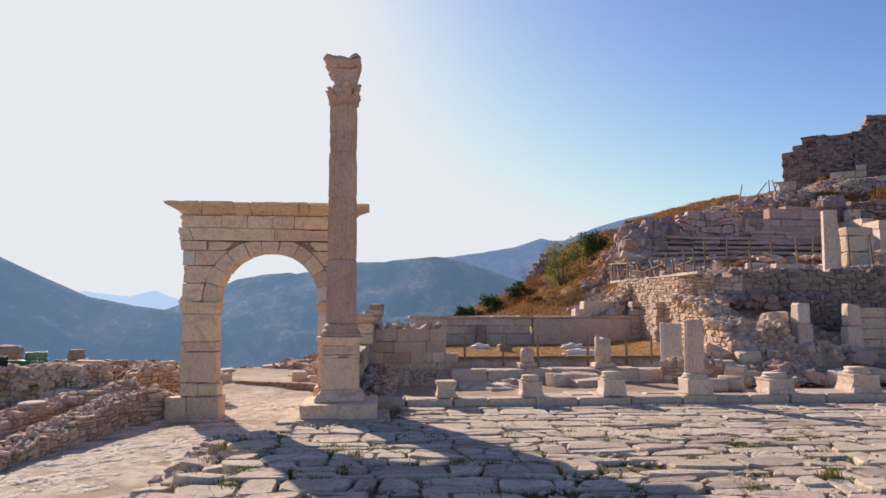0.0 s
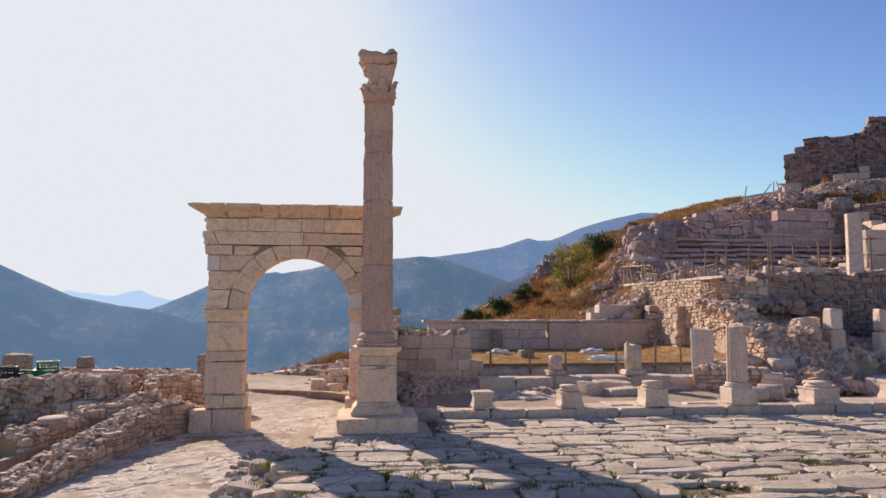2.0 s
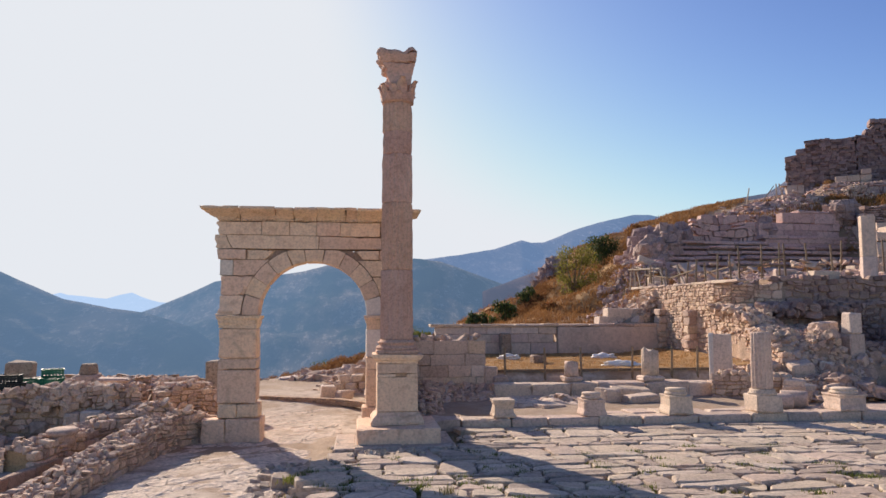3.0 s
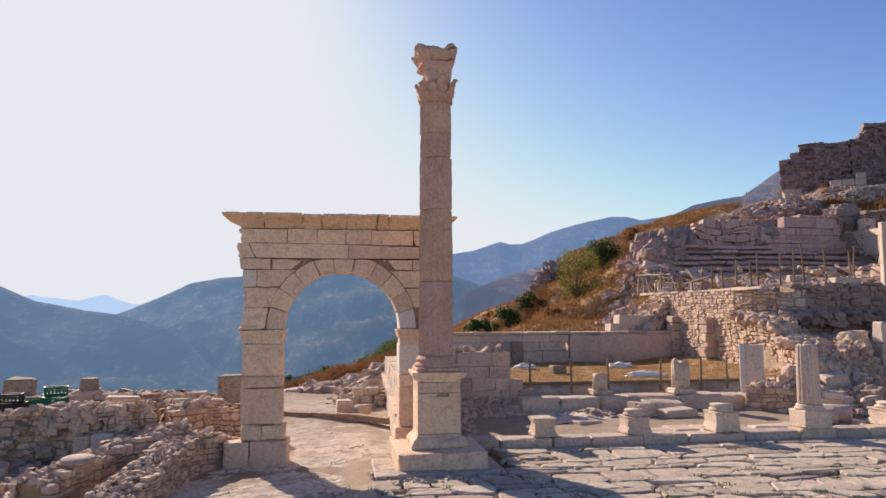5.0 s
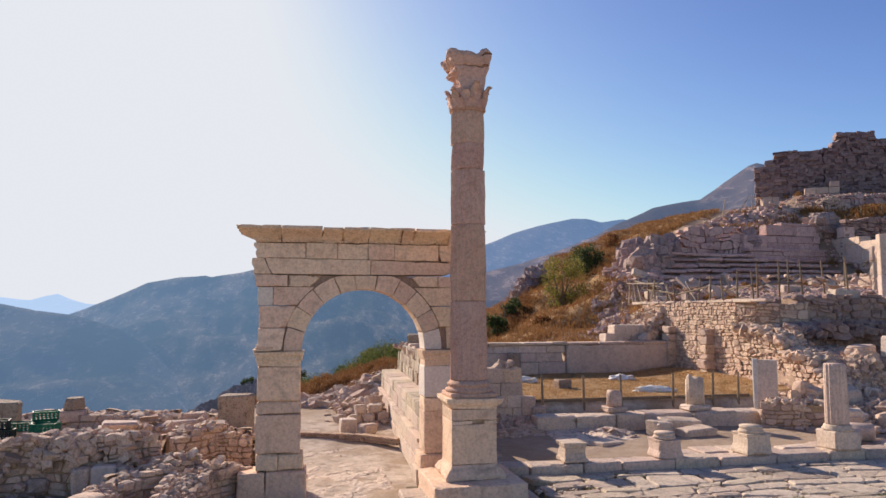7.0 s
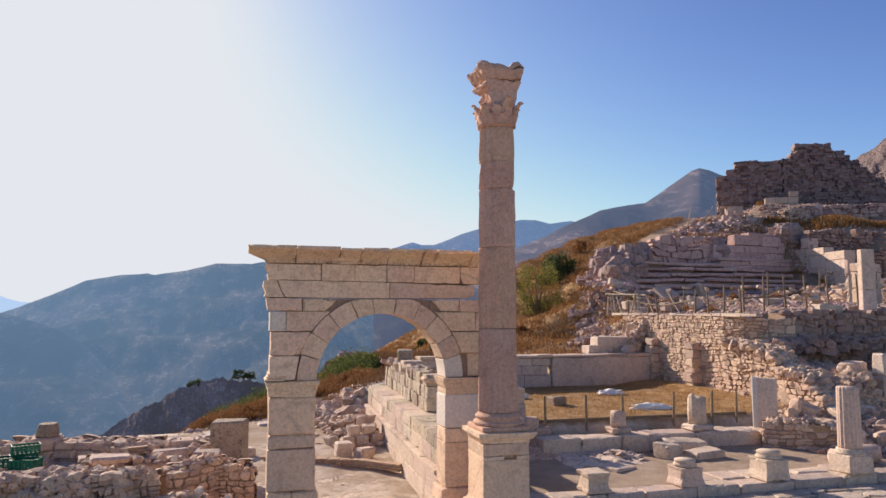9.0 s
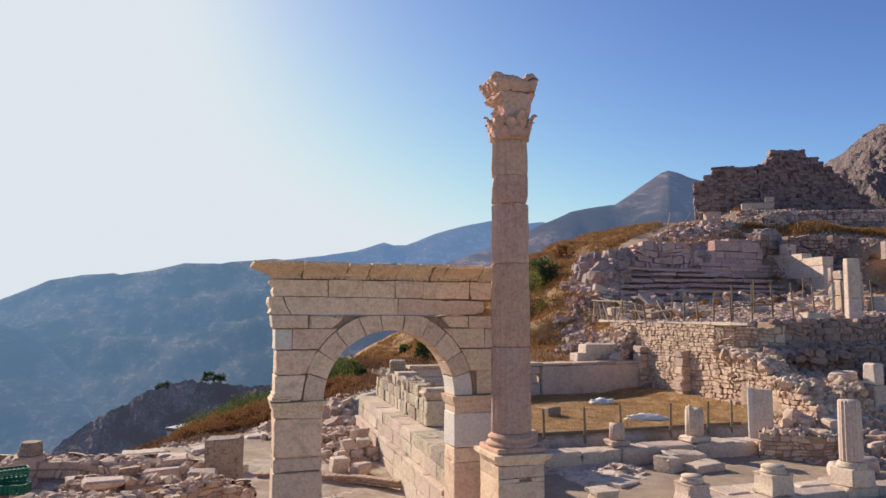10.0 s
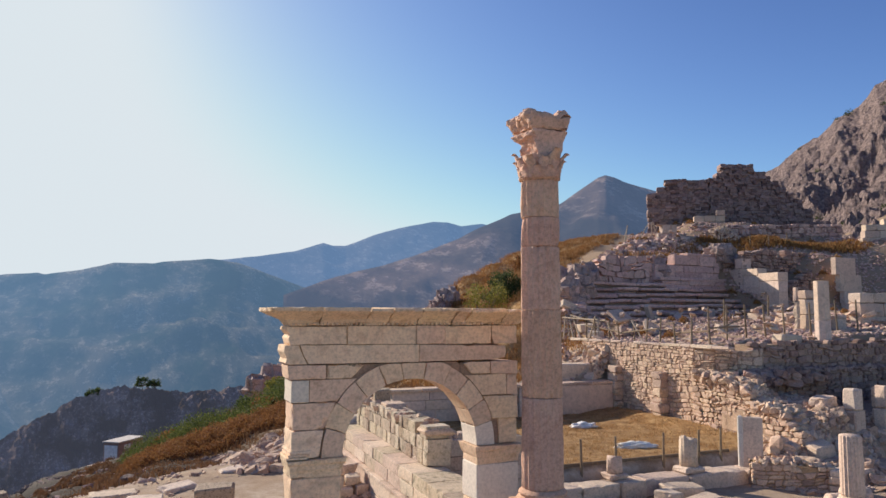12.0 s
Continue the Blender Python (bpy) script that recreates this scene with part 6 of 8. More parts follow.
post(22.85, 5.1, 1.75, 3.53, 0.64, "upright limestone doorpost leaning in rubble", 5)
post(25.35, 5.6, 1.5, 3.52, 0.66, "upright limestone doorpost beside a small chamber")
wl = thing("chamber_wall", (27.5, 5.8, 1.2), "ashlar chamber wall with a small square opening", "wall", kind="structure")
for z0, z1 in ((1.2, 1.6), (1.61, 2.05), (2.06, 2.5), (2.51, 2.95), (2.96, 3.35)):
    x = 25.78
    while x < 32:
        w = r7.uniform(0.7, 1.5)
        if not (2.5 < z0 < 2.96 and 26.4 < x + w / 2 < 27.2):
            block(wl, "wall_block", x, x + w - 0.012, 5.8 + r7.uniform(-0.03, 0.03), 6.5, z0, z1, RUIN, 0.03, 0.02)
        x += w
ob = new("boulder", link_mesh("boulder", *POOL[SMALL + 3], STEP))
ob.matrix_world = Matrix.LocRotScale((22.2, 5.9, 2.98), Euler((0.05, -0.08, 0.2)), (0.95, 0.7, 0.4))
tagged(ob, "large pale boulder on top of the rubble heap", "boulder")
for x, y, z, s in ((19.6, 3.6, 0.5, 0.8), (20.6, 3.2, 0.5, 0.75), (20.3, 4.6, 1.1, 0.9), (21.4, 4.4, 1.2, 0.7), (18.6, 4.4, 0.7, 0.8), (19.2, 5.4, 1.4, 0.7), (22.0, 3.0, 0.5, 0.7), (23.6, 3.4, 0.5, 0.8), (24.5, 3.0, 0.6, 0.7), (19.0, 2.6, 0.45, 0.6)):
    ob = block(None, "tumbled_block", x - s / 2, x + s / 2, y - s * 0.4, y + s * 0.4, z, z + s * 0.7, STEP if r7.random() < 0.5 else RUIN, 0.07, 0.05, r7.uniform(-40, 40), "", (r7.uniform(-14, 14), r7.uniform(-14, 14)))
    tagged(ob, "tumbled squared block at the foot of the rubble heap", "block", "tumbled blocks")
rubble_wall("wall_8", [(16.95, 4.5), (17.8, 3.8), (18.75, 3.0)], 0.4, [1.42, 1.42, 1.3], 0.6, 0.2, "low rubble partition wall beside the fluted column", 80, RUBBLE_WARM, 8, mortar=YELLOW_MORTAR)
for z0, z1 in ((0.42, 0.78), (0.8, 1.08), (1.09, 1.3)):
    ob = block(None, "end_block", 18.5 + rng.uniform(-0.05, 0.05), 19.15, 2.35, 3.05, z0, z1, STEP, 0.04, 0.03, -38)
    tagged(ob, "squared pale block closing the end of a rubble wall", "block", "end blocks of the partition wall")

its = []
for _ in range(420):
    x, y = r7.uniform(18.9, 20.9), r7.uniform(17.4, 20.2)
    top_ = 2.9 + 1.9 * max(0.0, (x - 19.0) / 1.7) ** 0.8
    its.append(rock_at(x, y, r7.uniform(max(2.6, top_ - 0.9), top_), r7.uniform(0.18, 0.5), r7, 0.9))
tagged(new("broken_wall_end", scatter_mesh("broken_wall_end", its, RUBBLE)), "broken rubble end of the terrace wall", "stones", kind="stuff")

# ---- garden posts and things on the grass ----
def stake(x, y, z, hgt, lean, group, label):
    bm = bmesh.new()
    bmesh.ops.create_cone(bm, cap_ends=True, segments=7, radius1=0.05, radius2=0.04, depth=hgt, matrix=Matrix.Translation((x, y, z)) @ Matrix.Rotation(lean, 4, "Y") @ Matrix.Translation((0, 0, hgt / 2)))
    for v in bm.verts:
        v.co.x += 0.02 * noise.noise((v.co.x, v.co.y, v.co.z * 3))
    ob = part("fence_stake", bm, WOOD, None)
    return tagged(ob, label, "stake", group)


for x in (9.4, 10.94, 12.35, 14.35, 15.95, 17.0):
    stake(x, 6.05, 1.0, 1.25, r7.uniform(-0.04, 0.04), "stakes along the court", "thin weathered wooden stake along the court edge")
for name, x, y, sx, sy, lb in (("white_sack", 15.6, 12.8, 0.55, 0.3, "crumpled white sack on dry grass"), ("white_sheet", 14.7, 8.0, 0.75, 0.25, "folded white plastic sheet on dry grass"), ("white_sack", 10.9, 12.5, 0.5, 0.25, "crumpled white sack on dry grass")):
    bm = bmesh.new()
    bmesh.ops.create_icosphere(bm, subdivisions=4, radius=1.0)
    for v in bm.verts:
        k = 1 + 0.5 * noise.noise(v.co * 2.2 + Vector((x, y, 0))) + 0.15 * noise.noise(v.co * 7)
        v.co = Vector((v.co.x * sx * k, v.co.y * sy * k, max(-0.02, v.co.z * 0.2 * k)))
    bmesh.ops.transform(bm, matrix=Matrix.Translation((x, y, gz(x, y) + 0.03)) @ Matrix.Rotation(-0.4, 4, "Z"), verts=bm.verts)
    tagged(part(name, bm, CLOTH, None, "", True), lb, "sack" if "sack" in name else "sheet")
bl = thing("block_row", (18.3, 18.2, 2.9), "two courses of pale blocks above the plastered wall", "wall", kind="structure")
for x0, x1, z0, z1 in ((17.2, 18.6, 2.95, 3.3), (18.62, 20.2, 2.95, 3.32), (17.7, 19.6, 3.33, 3.75)):
    block(bl, "wall_block", x0, x1, 17.9, 18.8, z0 - 0.3, z1, STEP, 0.04, 0.03)

# ---- crumbled mortar and stones on the plaza walls, squared blocks at their foot ----
r6b = random.Random(66)
its = []
for (xa, ya, za), (xb, yb, zb), n_ in (((-7.4, 0.78, 1.2), (-5.2, 1.08, 1.52), 260), ((-5.2, 1.08, 1.52), (-3.4, 0.75, 1.62), 330), ((-3.4, 0.75, 1.62), (-2.3, 1.0, 1.47), 220)):
    for _ in range(n_):
        u, w = r6b.random(), r6b.random() ** 1.5
        x, y = xa + (xb - xa) * u, ya + (yb - ya) * u
        if noise.noise((x * 1.6, w * 2.0, 9.0)) < 0.05:
            continue
        its.append(rock_at(x, y - 0.12 - 0.25 * w + r6b.uniform(-0.05, 0.05), (za + (zb - za) * u) * (1 - 0.7 * w), abs(r6b.gauss(0.05, 0.07)) + 0.09, r6b, 0.75))
tagged(new("crumbled_mortar", scatter_mesh("crumbled_mortar", its, RUBBLE_WARM)), "pale lumps of mortar and stone crumbling from the plaza walls", "stones", kind="stuff")

for x0, x1, y0, z1, mt, lb in ((-3.88, -3.62, 0.3, 0.9, RUIN, "small squared block at the foot of the plaza wall"), (-3.58, -3.05, 0.28, 0.92, PLASTER, "smooth pale squared block at the foot of the plaza wall"), (-3.02, -2.84, 0.34, 0.9, RUIN, "small squared block at the foot of the plaza wall")):
    tagged(chip(block(None, "foot_block", x0, x1, y0, y0 + 0.45, 0.1, z1, mt, 0.03, 0.02, 4), 0.05, 0.15), lb, "block", "squared blocks at the wall foot")

# ---- terrace above the niches ----
for k in range(11):
    y = 21.5 - k * 1.08
    stake(21.0 + r7.uniform(-0.1, 0.1), y, 4.9, r7.uniform(1.1, 1.5), r7.uniform(-0.14, 0.14), "stakes on the terrace", "leaning wooden fence stake on the terrace edge")
for x, y in ((22.2, 11.9), (23.4, 12.0), (24.64, 12.0), (25.7, 11.8), (27.0, 11.8), (28.6, 11.6), (29.9, 12.0), (31.3, 12.2), (33.0, 12.3), (26.2, 15.0), (30.5, 16.0)):
    stake(x, y, gz(x, y) - 0.1, r7.uniform(1.7, 2.0), r7.uniform(-0.08, 0.08), "stakes on the terrace", "upright wooden fence post on the upper terrace")
rails = [((21.0, 20.4, 5.75), (21.0, 17.2, 5.45)), ((21.0, 17.2, 5.4), (20.9, 14.0, 5.7)), ((21.1, 13.0, 5.5), (21.0, 10.7, 5.65)), ((22.2, 11.9, 5.75), (24.64, 12.0, 5.85)), ((24.64, 12.0, 6.3), (22.2, 11.9, 5.5))]
for a, b_ in rails:
    a, b_ = Vector(a), Vector(b_)
    d = b_ - a
    bm = bmesh.new()
    bmesh.ops.create_cone(bm, cap_ends=True, segments=6, radius1=0.045, radius2=0.035, depth=d.length, matrix=Matrix.Translation((a + b_) / 2) @ d.to_track_quat("Z", "Y").to_matrix().to_4x4())
    tagged(part("fence_pole", bm, WOOD, None), "thin wooden pole tied between fence stakes", "pole", "poles of the terrace fence")
PALE_WOOD = stone("bleached_timber", (0.47, 0.38, 0.30), 0.6, (0.2, 0.15, 0.11), 0.5, 3.0, 0.4, 0.25)
for k, (a, b_) in enumerate((((21.1, 18.6, 6.05), (20.8, 22.6, 6.2)), ((21.3, 19.4, 5.85), (21.0, 22.0, 6.35)), ((20.9, 22.6, 4.9), (20.9, 22.4, 6.3)), ((20.8, 21.8, 4.9), (21.1, 22.5, 6.1)), ((20.7, 21.2, 4.85), (21.0, 22.1, 6.2)), ((20.8, 20.6, 4.9), (21.0, 21.7, 6.15)), ((21.1, 20.2, 4.95), (20.9, 19.3, 6.3)), ((20.9, 19.0, 4.9), (21.0, 19.2, 6.2)), ((21.0, 17.6, 4.95), (21.1, 18.5, 6.0)), ((21.3, 22.8, 5.1), (22.4, 22.9, 6.5)), ((21.0, 16.2, 6.1), (21.0, 15.2, 4.95)))):
    a, b_ = Vector(a), Vector(b_)
    d = b_ - a
    bm = bmesh.new()
    bmesh.ops.create_cone(bm, cap_ends=True, segments=6, radius1=0.05, radius2=0.035, depth=d.length, matrix=Matrix.Translation((a + b_) / 2) @ d.to_track_quat("Z", "Y").to_matrix().to_4x4())
    tagged(part("leaning_pole", bm, PALE_WOOD, None), "bleached wooden pole leaning at the end of the fence", "pole", "leaning poles at the fence end")
edge_k = thing("terrace_coping", (20.6, 15, 4.9), "pale flat stones and boards along the terrace edge", "coping", kind="structure")
y = 8.9
while y < 21:
    w = r7.uniform(0.6, 1.5)
    if r7.random() < 0.9:
        block(edge_k, "coping_stone", 20.35, 20.75, y, y + w - 0.04, 4.9, 5.0 + r7.uniform(0, 0.05), STEP, 0.02, 0.02, r7.uniform(-3, 3))
    y += w
wc = thing("white_column", (27.45, 9.7, 5.2), "pale plain eight-sided pillar of two drums on the terrace", "column")
for z0, z1, rad_ in ((5.1, 6.13, 0.375), (6.14, 8.04, 0.36)):
    bm = bmesh.new()
    bmesh.ops.create_cone(bm, cap_ends=True, segments=8, radius1=rad_, radius2=rad_ * 0.985, depth=z1 - z0, matrix=Matrix.Translation((27.6, 10.1, (z0 + z1) / 2)) @ Matrix.Rotation(radians(12), 4, "Z"))
    bmesh.ops.bevel(bm, geom=bm.edges[:], offset=0.018, segments=1, affect="EDGES")
    part("drum", bm, HILL_PLASTER, wc)
for x0, x1, y0, y1, z0, z1, lb in ((30.75, 30.97, 14.2, 14.45, 5.3, 7.95, "slim pale standing stone"), (31.2, 32.8, 14.0, 14.8, 5.3, 7.75, "pale squared wall stub"), (33.0, 33.9, 13.6, 14.2, 5.4, 6.4, "low pale squared wall stub"), (35.6, 40.0, 14.0, 14.8, 5.3, 7.7, "long pale block wall stub")):
    ob = thing("wall_stub", ((x0 + x1) / 2, y0, z0), lb, "wall")
    z = z0
    while z < z1 - 0.1:
        hgt = min(r7.uniform(0.7, 1.1), z1 - z)
        x = x0
        while x < x1 - 0.05:
            w = min(r7.uniform(1.1, 2.2), x1 - x)
            chip(block(ob, "wall_block", x, x + w - 0.012, y0, y1, z, z + hgt - 0.01, STEP, 0.03, 0.03), 0.1, 0.3)
            x += w
        z += hgt

# ---- seats of the odeon ----
seats = thing("odeon_seats", (29, 25, 7), "broken rows of grey stone seats on the hillside", "seating", kind="structure")
P0, P1 = Vector((24.6, 26.3)), Vector((41.0, 28.1))
dv = (P1 - P0).normalized()
nv = Vector((-dv.y, dv.x))
ang = math.degrees(math.atan2(dv.y, dv.x))
for i in range(-2, 5):
    s = r7.uniform(-0.8, 0.3) + 0.5 * max(0, i - 1)
    L = (P1 - P0).length + 0.6 - 0.5 * abs(i)
    while s < L:
        w = r7.uniform(1.6, 4.6)
        if r7.random() > 0.09:
            c = P0 + dv * (s + w / 2) + nv * (0.62 * i)
            top_ = 7.0 + 0.44 * i + 0.012 * s + r7.uniform(-0.03, 0.03)
            chip(block(seats, "seat_block", c.x - w / 2 + 0.015, c.x + w / 2 - 0.015, c.y - 0.38 - r7.uniform(0, 0.08), c.y + 0.33, top_ - r7.uniform(0.24, 0.3), top_, HILLSTONE, 0.06, 0.04, ang + r7.uniform(-1.2, 1.2), "", (r7.uniform(-5, 5), r7.uniform(-0.9, 0.9))), 0.12, 0.35)
            c += nv * 0.32
            # darker than the seats: the shadow below each row is put into the riser's colour
            block(seats, "riser_block", c.x - w / 2 + 0.012, c.x + w / 2 - 0.012, c.y - 0.3, c.y + 0.3, top_ - 0.6, top_ - 0.25, BROWN_RUBBLE_RISER_SHADE, 0.03, 0.02, ang)
        s += w
uw = thing("upper_wall", (36, 29, 9), "ashlar wall of long pale blocks above the seats", "wall", kind="structure")


def course_wall(ob, p, q, z0, z1, hgt, wid, mt, top=None, depth=0.7, rough=0.025, out=0.0):
    p, q = Vector(p), Vector(q)
    d = (q - p)
    L = d.length
    d /= L
    a = math.degrees(math.atan2(d.y, d.x))
    z = z0
    while z < z1 - 0.05:
        h_ = min(r7.uniform(*hgt), z1 - z)
        s = r7.uniform(-0.5, 0)
        while s < L:
            w = r7.uniform(*wid)
            e = min(s + w, L)
            if (top is None or z + h_ < top((s + e) / 2)) and e - s > 0.1:
                c = p + d * ((s + e) / 2)
                block(ob, "wall_block", c.x - (e - s) / 2 + 0.008, c.x + (e - s) / 2 - 0.008, c.y - depth / 2 - r7.uniform(0, out), c.y + depth / 2, z, z + h_ - 0.012, mt, 0.012 + 0.9 * rough, rough, a)
            s += w
        z += h_


course_wall(uw, (34.2, 30.5), (41.2, 31.0), 8.4, 11.35, (0.45, 0.8), (1.8, 4.2), HILLSTONE, lambda s: 10.4 + 0.35 * s, 0.8, 0.035, 0.1)
course_wall(uw, (34.6, 29.9), (41.4, 30.5), 8.3, 9.3, (0.3, 0.42), (1.5, 3.6), HILLSTONE, None, 0.8, 0.04, 0.12)
faced = masonry((29.6, 30.35, 0), (34.4, 30.5, 0), 8.3, lambda u: 10.95 + 0.3 * noise.noise((u * 6, 1.0, 0)), 0.55, r7, (0, -1), 0.08, 0.5, 0.02, 0.86, 0.12)
faced += masonry((26.2, 30.1, 0), (29.8, 30.3, 0), 8.0, lambda u: 9.3 + 1.5 * u + 0.5 * noise.noise((u * 5, 3.0, 0)), 0.6, r7, (-0.1, -1), 0.1, 0.6, 0.03, 0.8, 0.2)
faced += masonry((24.2, 26.8, 0), (26.6, 30.2, 0), 6.6, lambda u: 8.2 + 1.4 * u + 0.4 * noise.noise((u * 7, 2.0, 0)), 0.7, r7, (-0.7, 0.3), 0.1, 0.6, 0.03, 0.8, 0.2)
lay_stones("wall_stone", faced, HILLSTONE, uw, 150)
faced = masonry((45.5, 38.3, 0), (58.0, 32.0, 0), 12.6, lambda u: 14.9 + 0.4 * noise.noise((u * 9, 5.0, 0)), 0.42, r7, (-0.4, -0.9), 0.05, 0.6, 0.02, 0.84, 0.1)
lay_stones("wall_stone", faced, RUBBLE_GREY, uw, 60)

# smooth stepped wall closing the seats, its cap blocks, and the leaning slab wall
for ya, yb, zs in ((30.4, 28.5, (6.2, 7.5, 8.8, 10.1)), (28.49, 26.6, (6.2, 7.2, 8.5, 9.45)), (26.59, 24.4, (6.2, 7.2, 8.1, 8.95))):
    for za, zb in zip(zs, zs[1:]):
        xm = 41.4 + 0.18 * ((ya + yb) / 2 - 24.4)
        block(uw, "wall_block", xm - 0.4, xm + 0.4, yb, ya, za, zb - 0.006, HILL_PLASTER, 0.012, 0.006, -10)
for ya, yb, za, zb in ((29.4, 28.5, 10.1, 10.9), (28.45, 26.65, 9.45, 10.0), (26.6, 24.35, 8.95, 9.58)):
    xm = 41.4 + 0.18 * ((ya + yb) / 2 - 24.4)
    block(uw, "cap_block", xm - 0.45, xm + 0.4, yb, ya, za, zb, HILL_PLASTER, 0.03, 0.015, -10)
lean_ = thing("leaning_wall", (47.5, 24.3, 6), "smooth pale wall of large slabs leaning against the bank", "wall", kind="structure")
for z0, z1, x0, x1 in ((5.6, 7.3, 47.5, 50.4), (7.305, 8.2, 47.4, 50.1), (8.205, 9.5, 47.0, 49.65), (9.505, 10.85, 46.6, 49.05)):
    zm = (z0 + z1) / 2
    block(lean_, "wall_slab", x0, x1, 24.1, 24.5, z0, z1, HILL_PLASTER, 0.012, 0.006, 4)
faced = masonry((41.6, 24.8, 0), (46.4, 26.0, 0), 6.0, lambda u: 8.4 + 1.6 * u + 0.3 * noise.noise((u * 9, 2.0, 0)), 0.3, r7, (0.1, -1), 0.04, 0.5, 0.02, 0.8, 0.08)
faced += masonry((41.8, 28.6, 0), (49.5, 28.0, 0), 7.4, lambda u: 11.5 + 0.3 * noise.noise((u * 9, 6.0, 0)), 0.3, r7, (0.0, -1), 0.04, 0.5, 0.02, 0.8, 0.1)
lay_stones("wall_stone", faced, BROWN_RUBBLE_RISER_SHADE, uw, 60)
course_wall(uw, (42.2, 38.7), (43.5, 38.3), 13.4, 14.85, (0.6, 0.8), (0.7, 1.2), STEP)
course_wall(uw, (49.6, 43.4), (52.6, 41.2), 15.4, 17.2, (0.5, 0.7), (0.8, 1.4), RUIN, lambda s: 16.3 + 0.35 * s)
course_wall(uw, (57.0, 29.0), (61.0, 27.5), 12.0, 15.0, (0.45, 0.7), (0.8, 1.6), STEP, lambda s: 14.6 + 0.3 * s)

for x, y in ((47.4, 33.1), (48.4, 31.9), (50.2, 31.5), (45.9, 35.0)):
    stake(x, y, gz(x, y) - 0.1, r7.uniform(1.0, 1.25), r7.uniform(-0.1, 0.1), "posts of the upper terrace", "thin pale fence post on the upper terrace")
for a, b_ in (((39.3, 40.5, 13.2), (39.6, 40.4, 14.9)), ((40.2, 39.8, 13.2), (41.9, 40.2, 15.1)), ((41.8, 39.6, 13.4), (41.7, 39.5, 15.2)), ((43.0, 40.2, 13.6), (42.3, 40.0, 15.3)), ((42.1, 39.9, 13.6), (42.9, 40.0, 15.1))):
    a, b_ = Vector(a), Vector(b_)
    d = b_ - a
    bm = bmesh.new()
    bmesh.ops.create_cone(bm, cap_ends=True, segments=6, radius1=0.07, radius2=0.05, depth=d.length, matrix=Matrix.Translation((a + b_) / 2) @ d.to_track_quat("Z", "Y").to_matrix().to_4x4())
    tagged(part("leaning_pole", bm, PALE_WOOD, None), "bleached wooden pole leaning on the crest below the tower", "pole", "leaning poles on the crest")
its = []
for _ in range(420):
    a_, u = r7.uniform(0, 6.3), r7.random() ** 0.6
    x, y = 47.4 + 1.7 * u * math.cos(a_), 36.0 + 1.1 * u * math.sin(a_)
    its.append(rock_at(x, y, gz(x, y) + 1.0 * (1 - u) ** 0.8, r7.uniform(0.1, 0.26), r7, 0.8))
tagged(new("pale_heap", scatter_mesh("pale_heap", its, RUBBLE_WARM)), "heap of pale broken stones on the upper terrace", "stones", kind="stuff")
its = [rock_at(x, 37.2 - 0.62 * (x - 50.4) + r7.uniform(-0.2, 0.2), gz(x, 37.2 - 0.62 * (x - 50.4)) + 0.08, r7.uniform(0.15, 0.42), r7, 0.5) for x in (r7.uniform(49.5, 54.5) for _ in range(70))]
tagged(new("stone_row", scatter_mesh("stone_row", its, RUBBLE_WARM)), "low row of pale stones at the back of the terrace", "stones", kind="stuff")

for x, y, w, d, hgt, tx, ty, tz in ((24.9, 22.4, 1.3, 0.22, 1.0, -52, -6, 12), (24.7, 19.1, 1.2, 0.3, 0.75, -25, 14, 20), (26.8, 27.0, 2.2, 0.7, 0.3, 2, -3, 6), (31.4, 24.5, 1.6, 0.8, 0.45, 4, -8, 12), (36.2, 21.7, 1.9, 0.9, 0.42, 2, 3, 4),
                                    (33.8, 17.2, 2.1, 0.9, 0.5, 2, -2, 6), (25.4, 10.3, 1.2, 0.7, 0.62, 2, 3, -6), (24.1, 20.6, 1.5, 0.5, 0.45, -6, 4, 10), (22.9, 23.2, 1.0, 0.7, 0.4, 4, -3, -8), (23.4, 25.6, 1.6, 0.4, 0.45, -18, 22, 8), (28.9, 24.4, 0.4, 0.35, 1.3, 6, -28, 10), (30.0, 24.8, 1.5, 0.6, 0.35, -5, 10, 15), (22.2, 21.2, 0.9, 0.6, 0.5, 3, 2, 14), (26.9, 15.6, 1.1, 0.6, 0.35, 5, 4, -12), (34.5, 23.0, 1.3, 0.6, 0.35, 4, -6, 20)):
    z = gz(x, y)
    ob = block(None, "fallen_slab", x - w / 2, x + w / 2, y - d / 2, y + d / 2, z - 0.08, z + hgt, STEP, 0.04, 0.03, tz, "", (tx, ty))
    tagged(ob, "broken pale slab tilted among rubble on the terrace", "slab", "fallen slabs on the terrace")
bm = lathe([(0.42, 0), (0.43, 0.1), (0.42, 0.95), (0.36, 1.05)], 48, 0.05, 14, 0.1, 3.0)
bmesh.ops.transform(bm, matrix=Matrix.Translation((34.9, 25.2, gz(34.9, 25.2) - 0.05)), verts=bm.verts)
tagged(part("fluted_stump", bm, STEP, None), "short broken fluted column stump among rubble", "column")

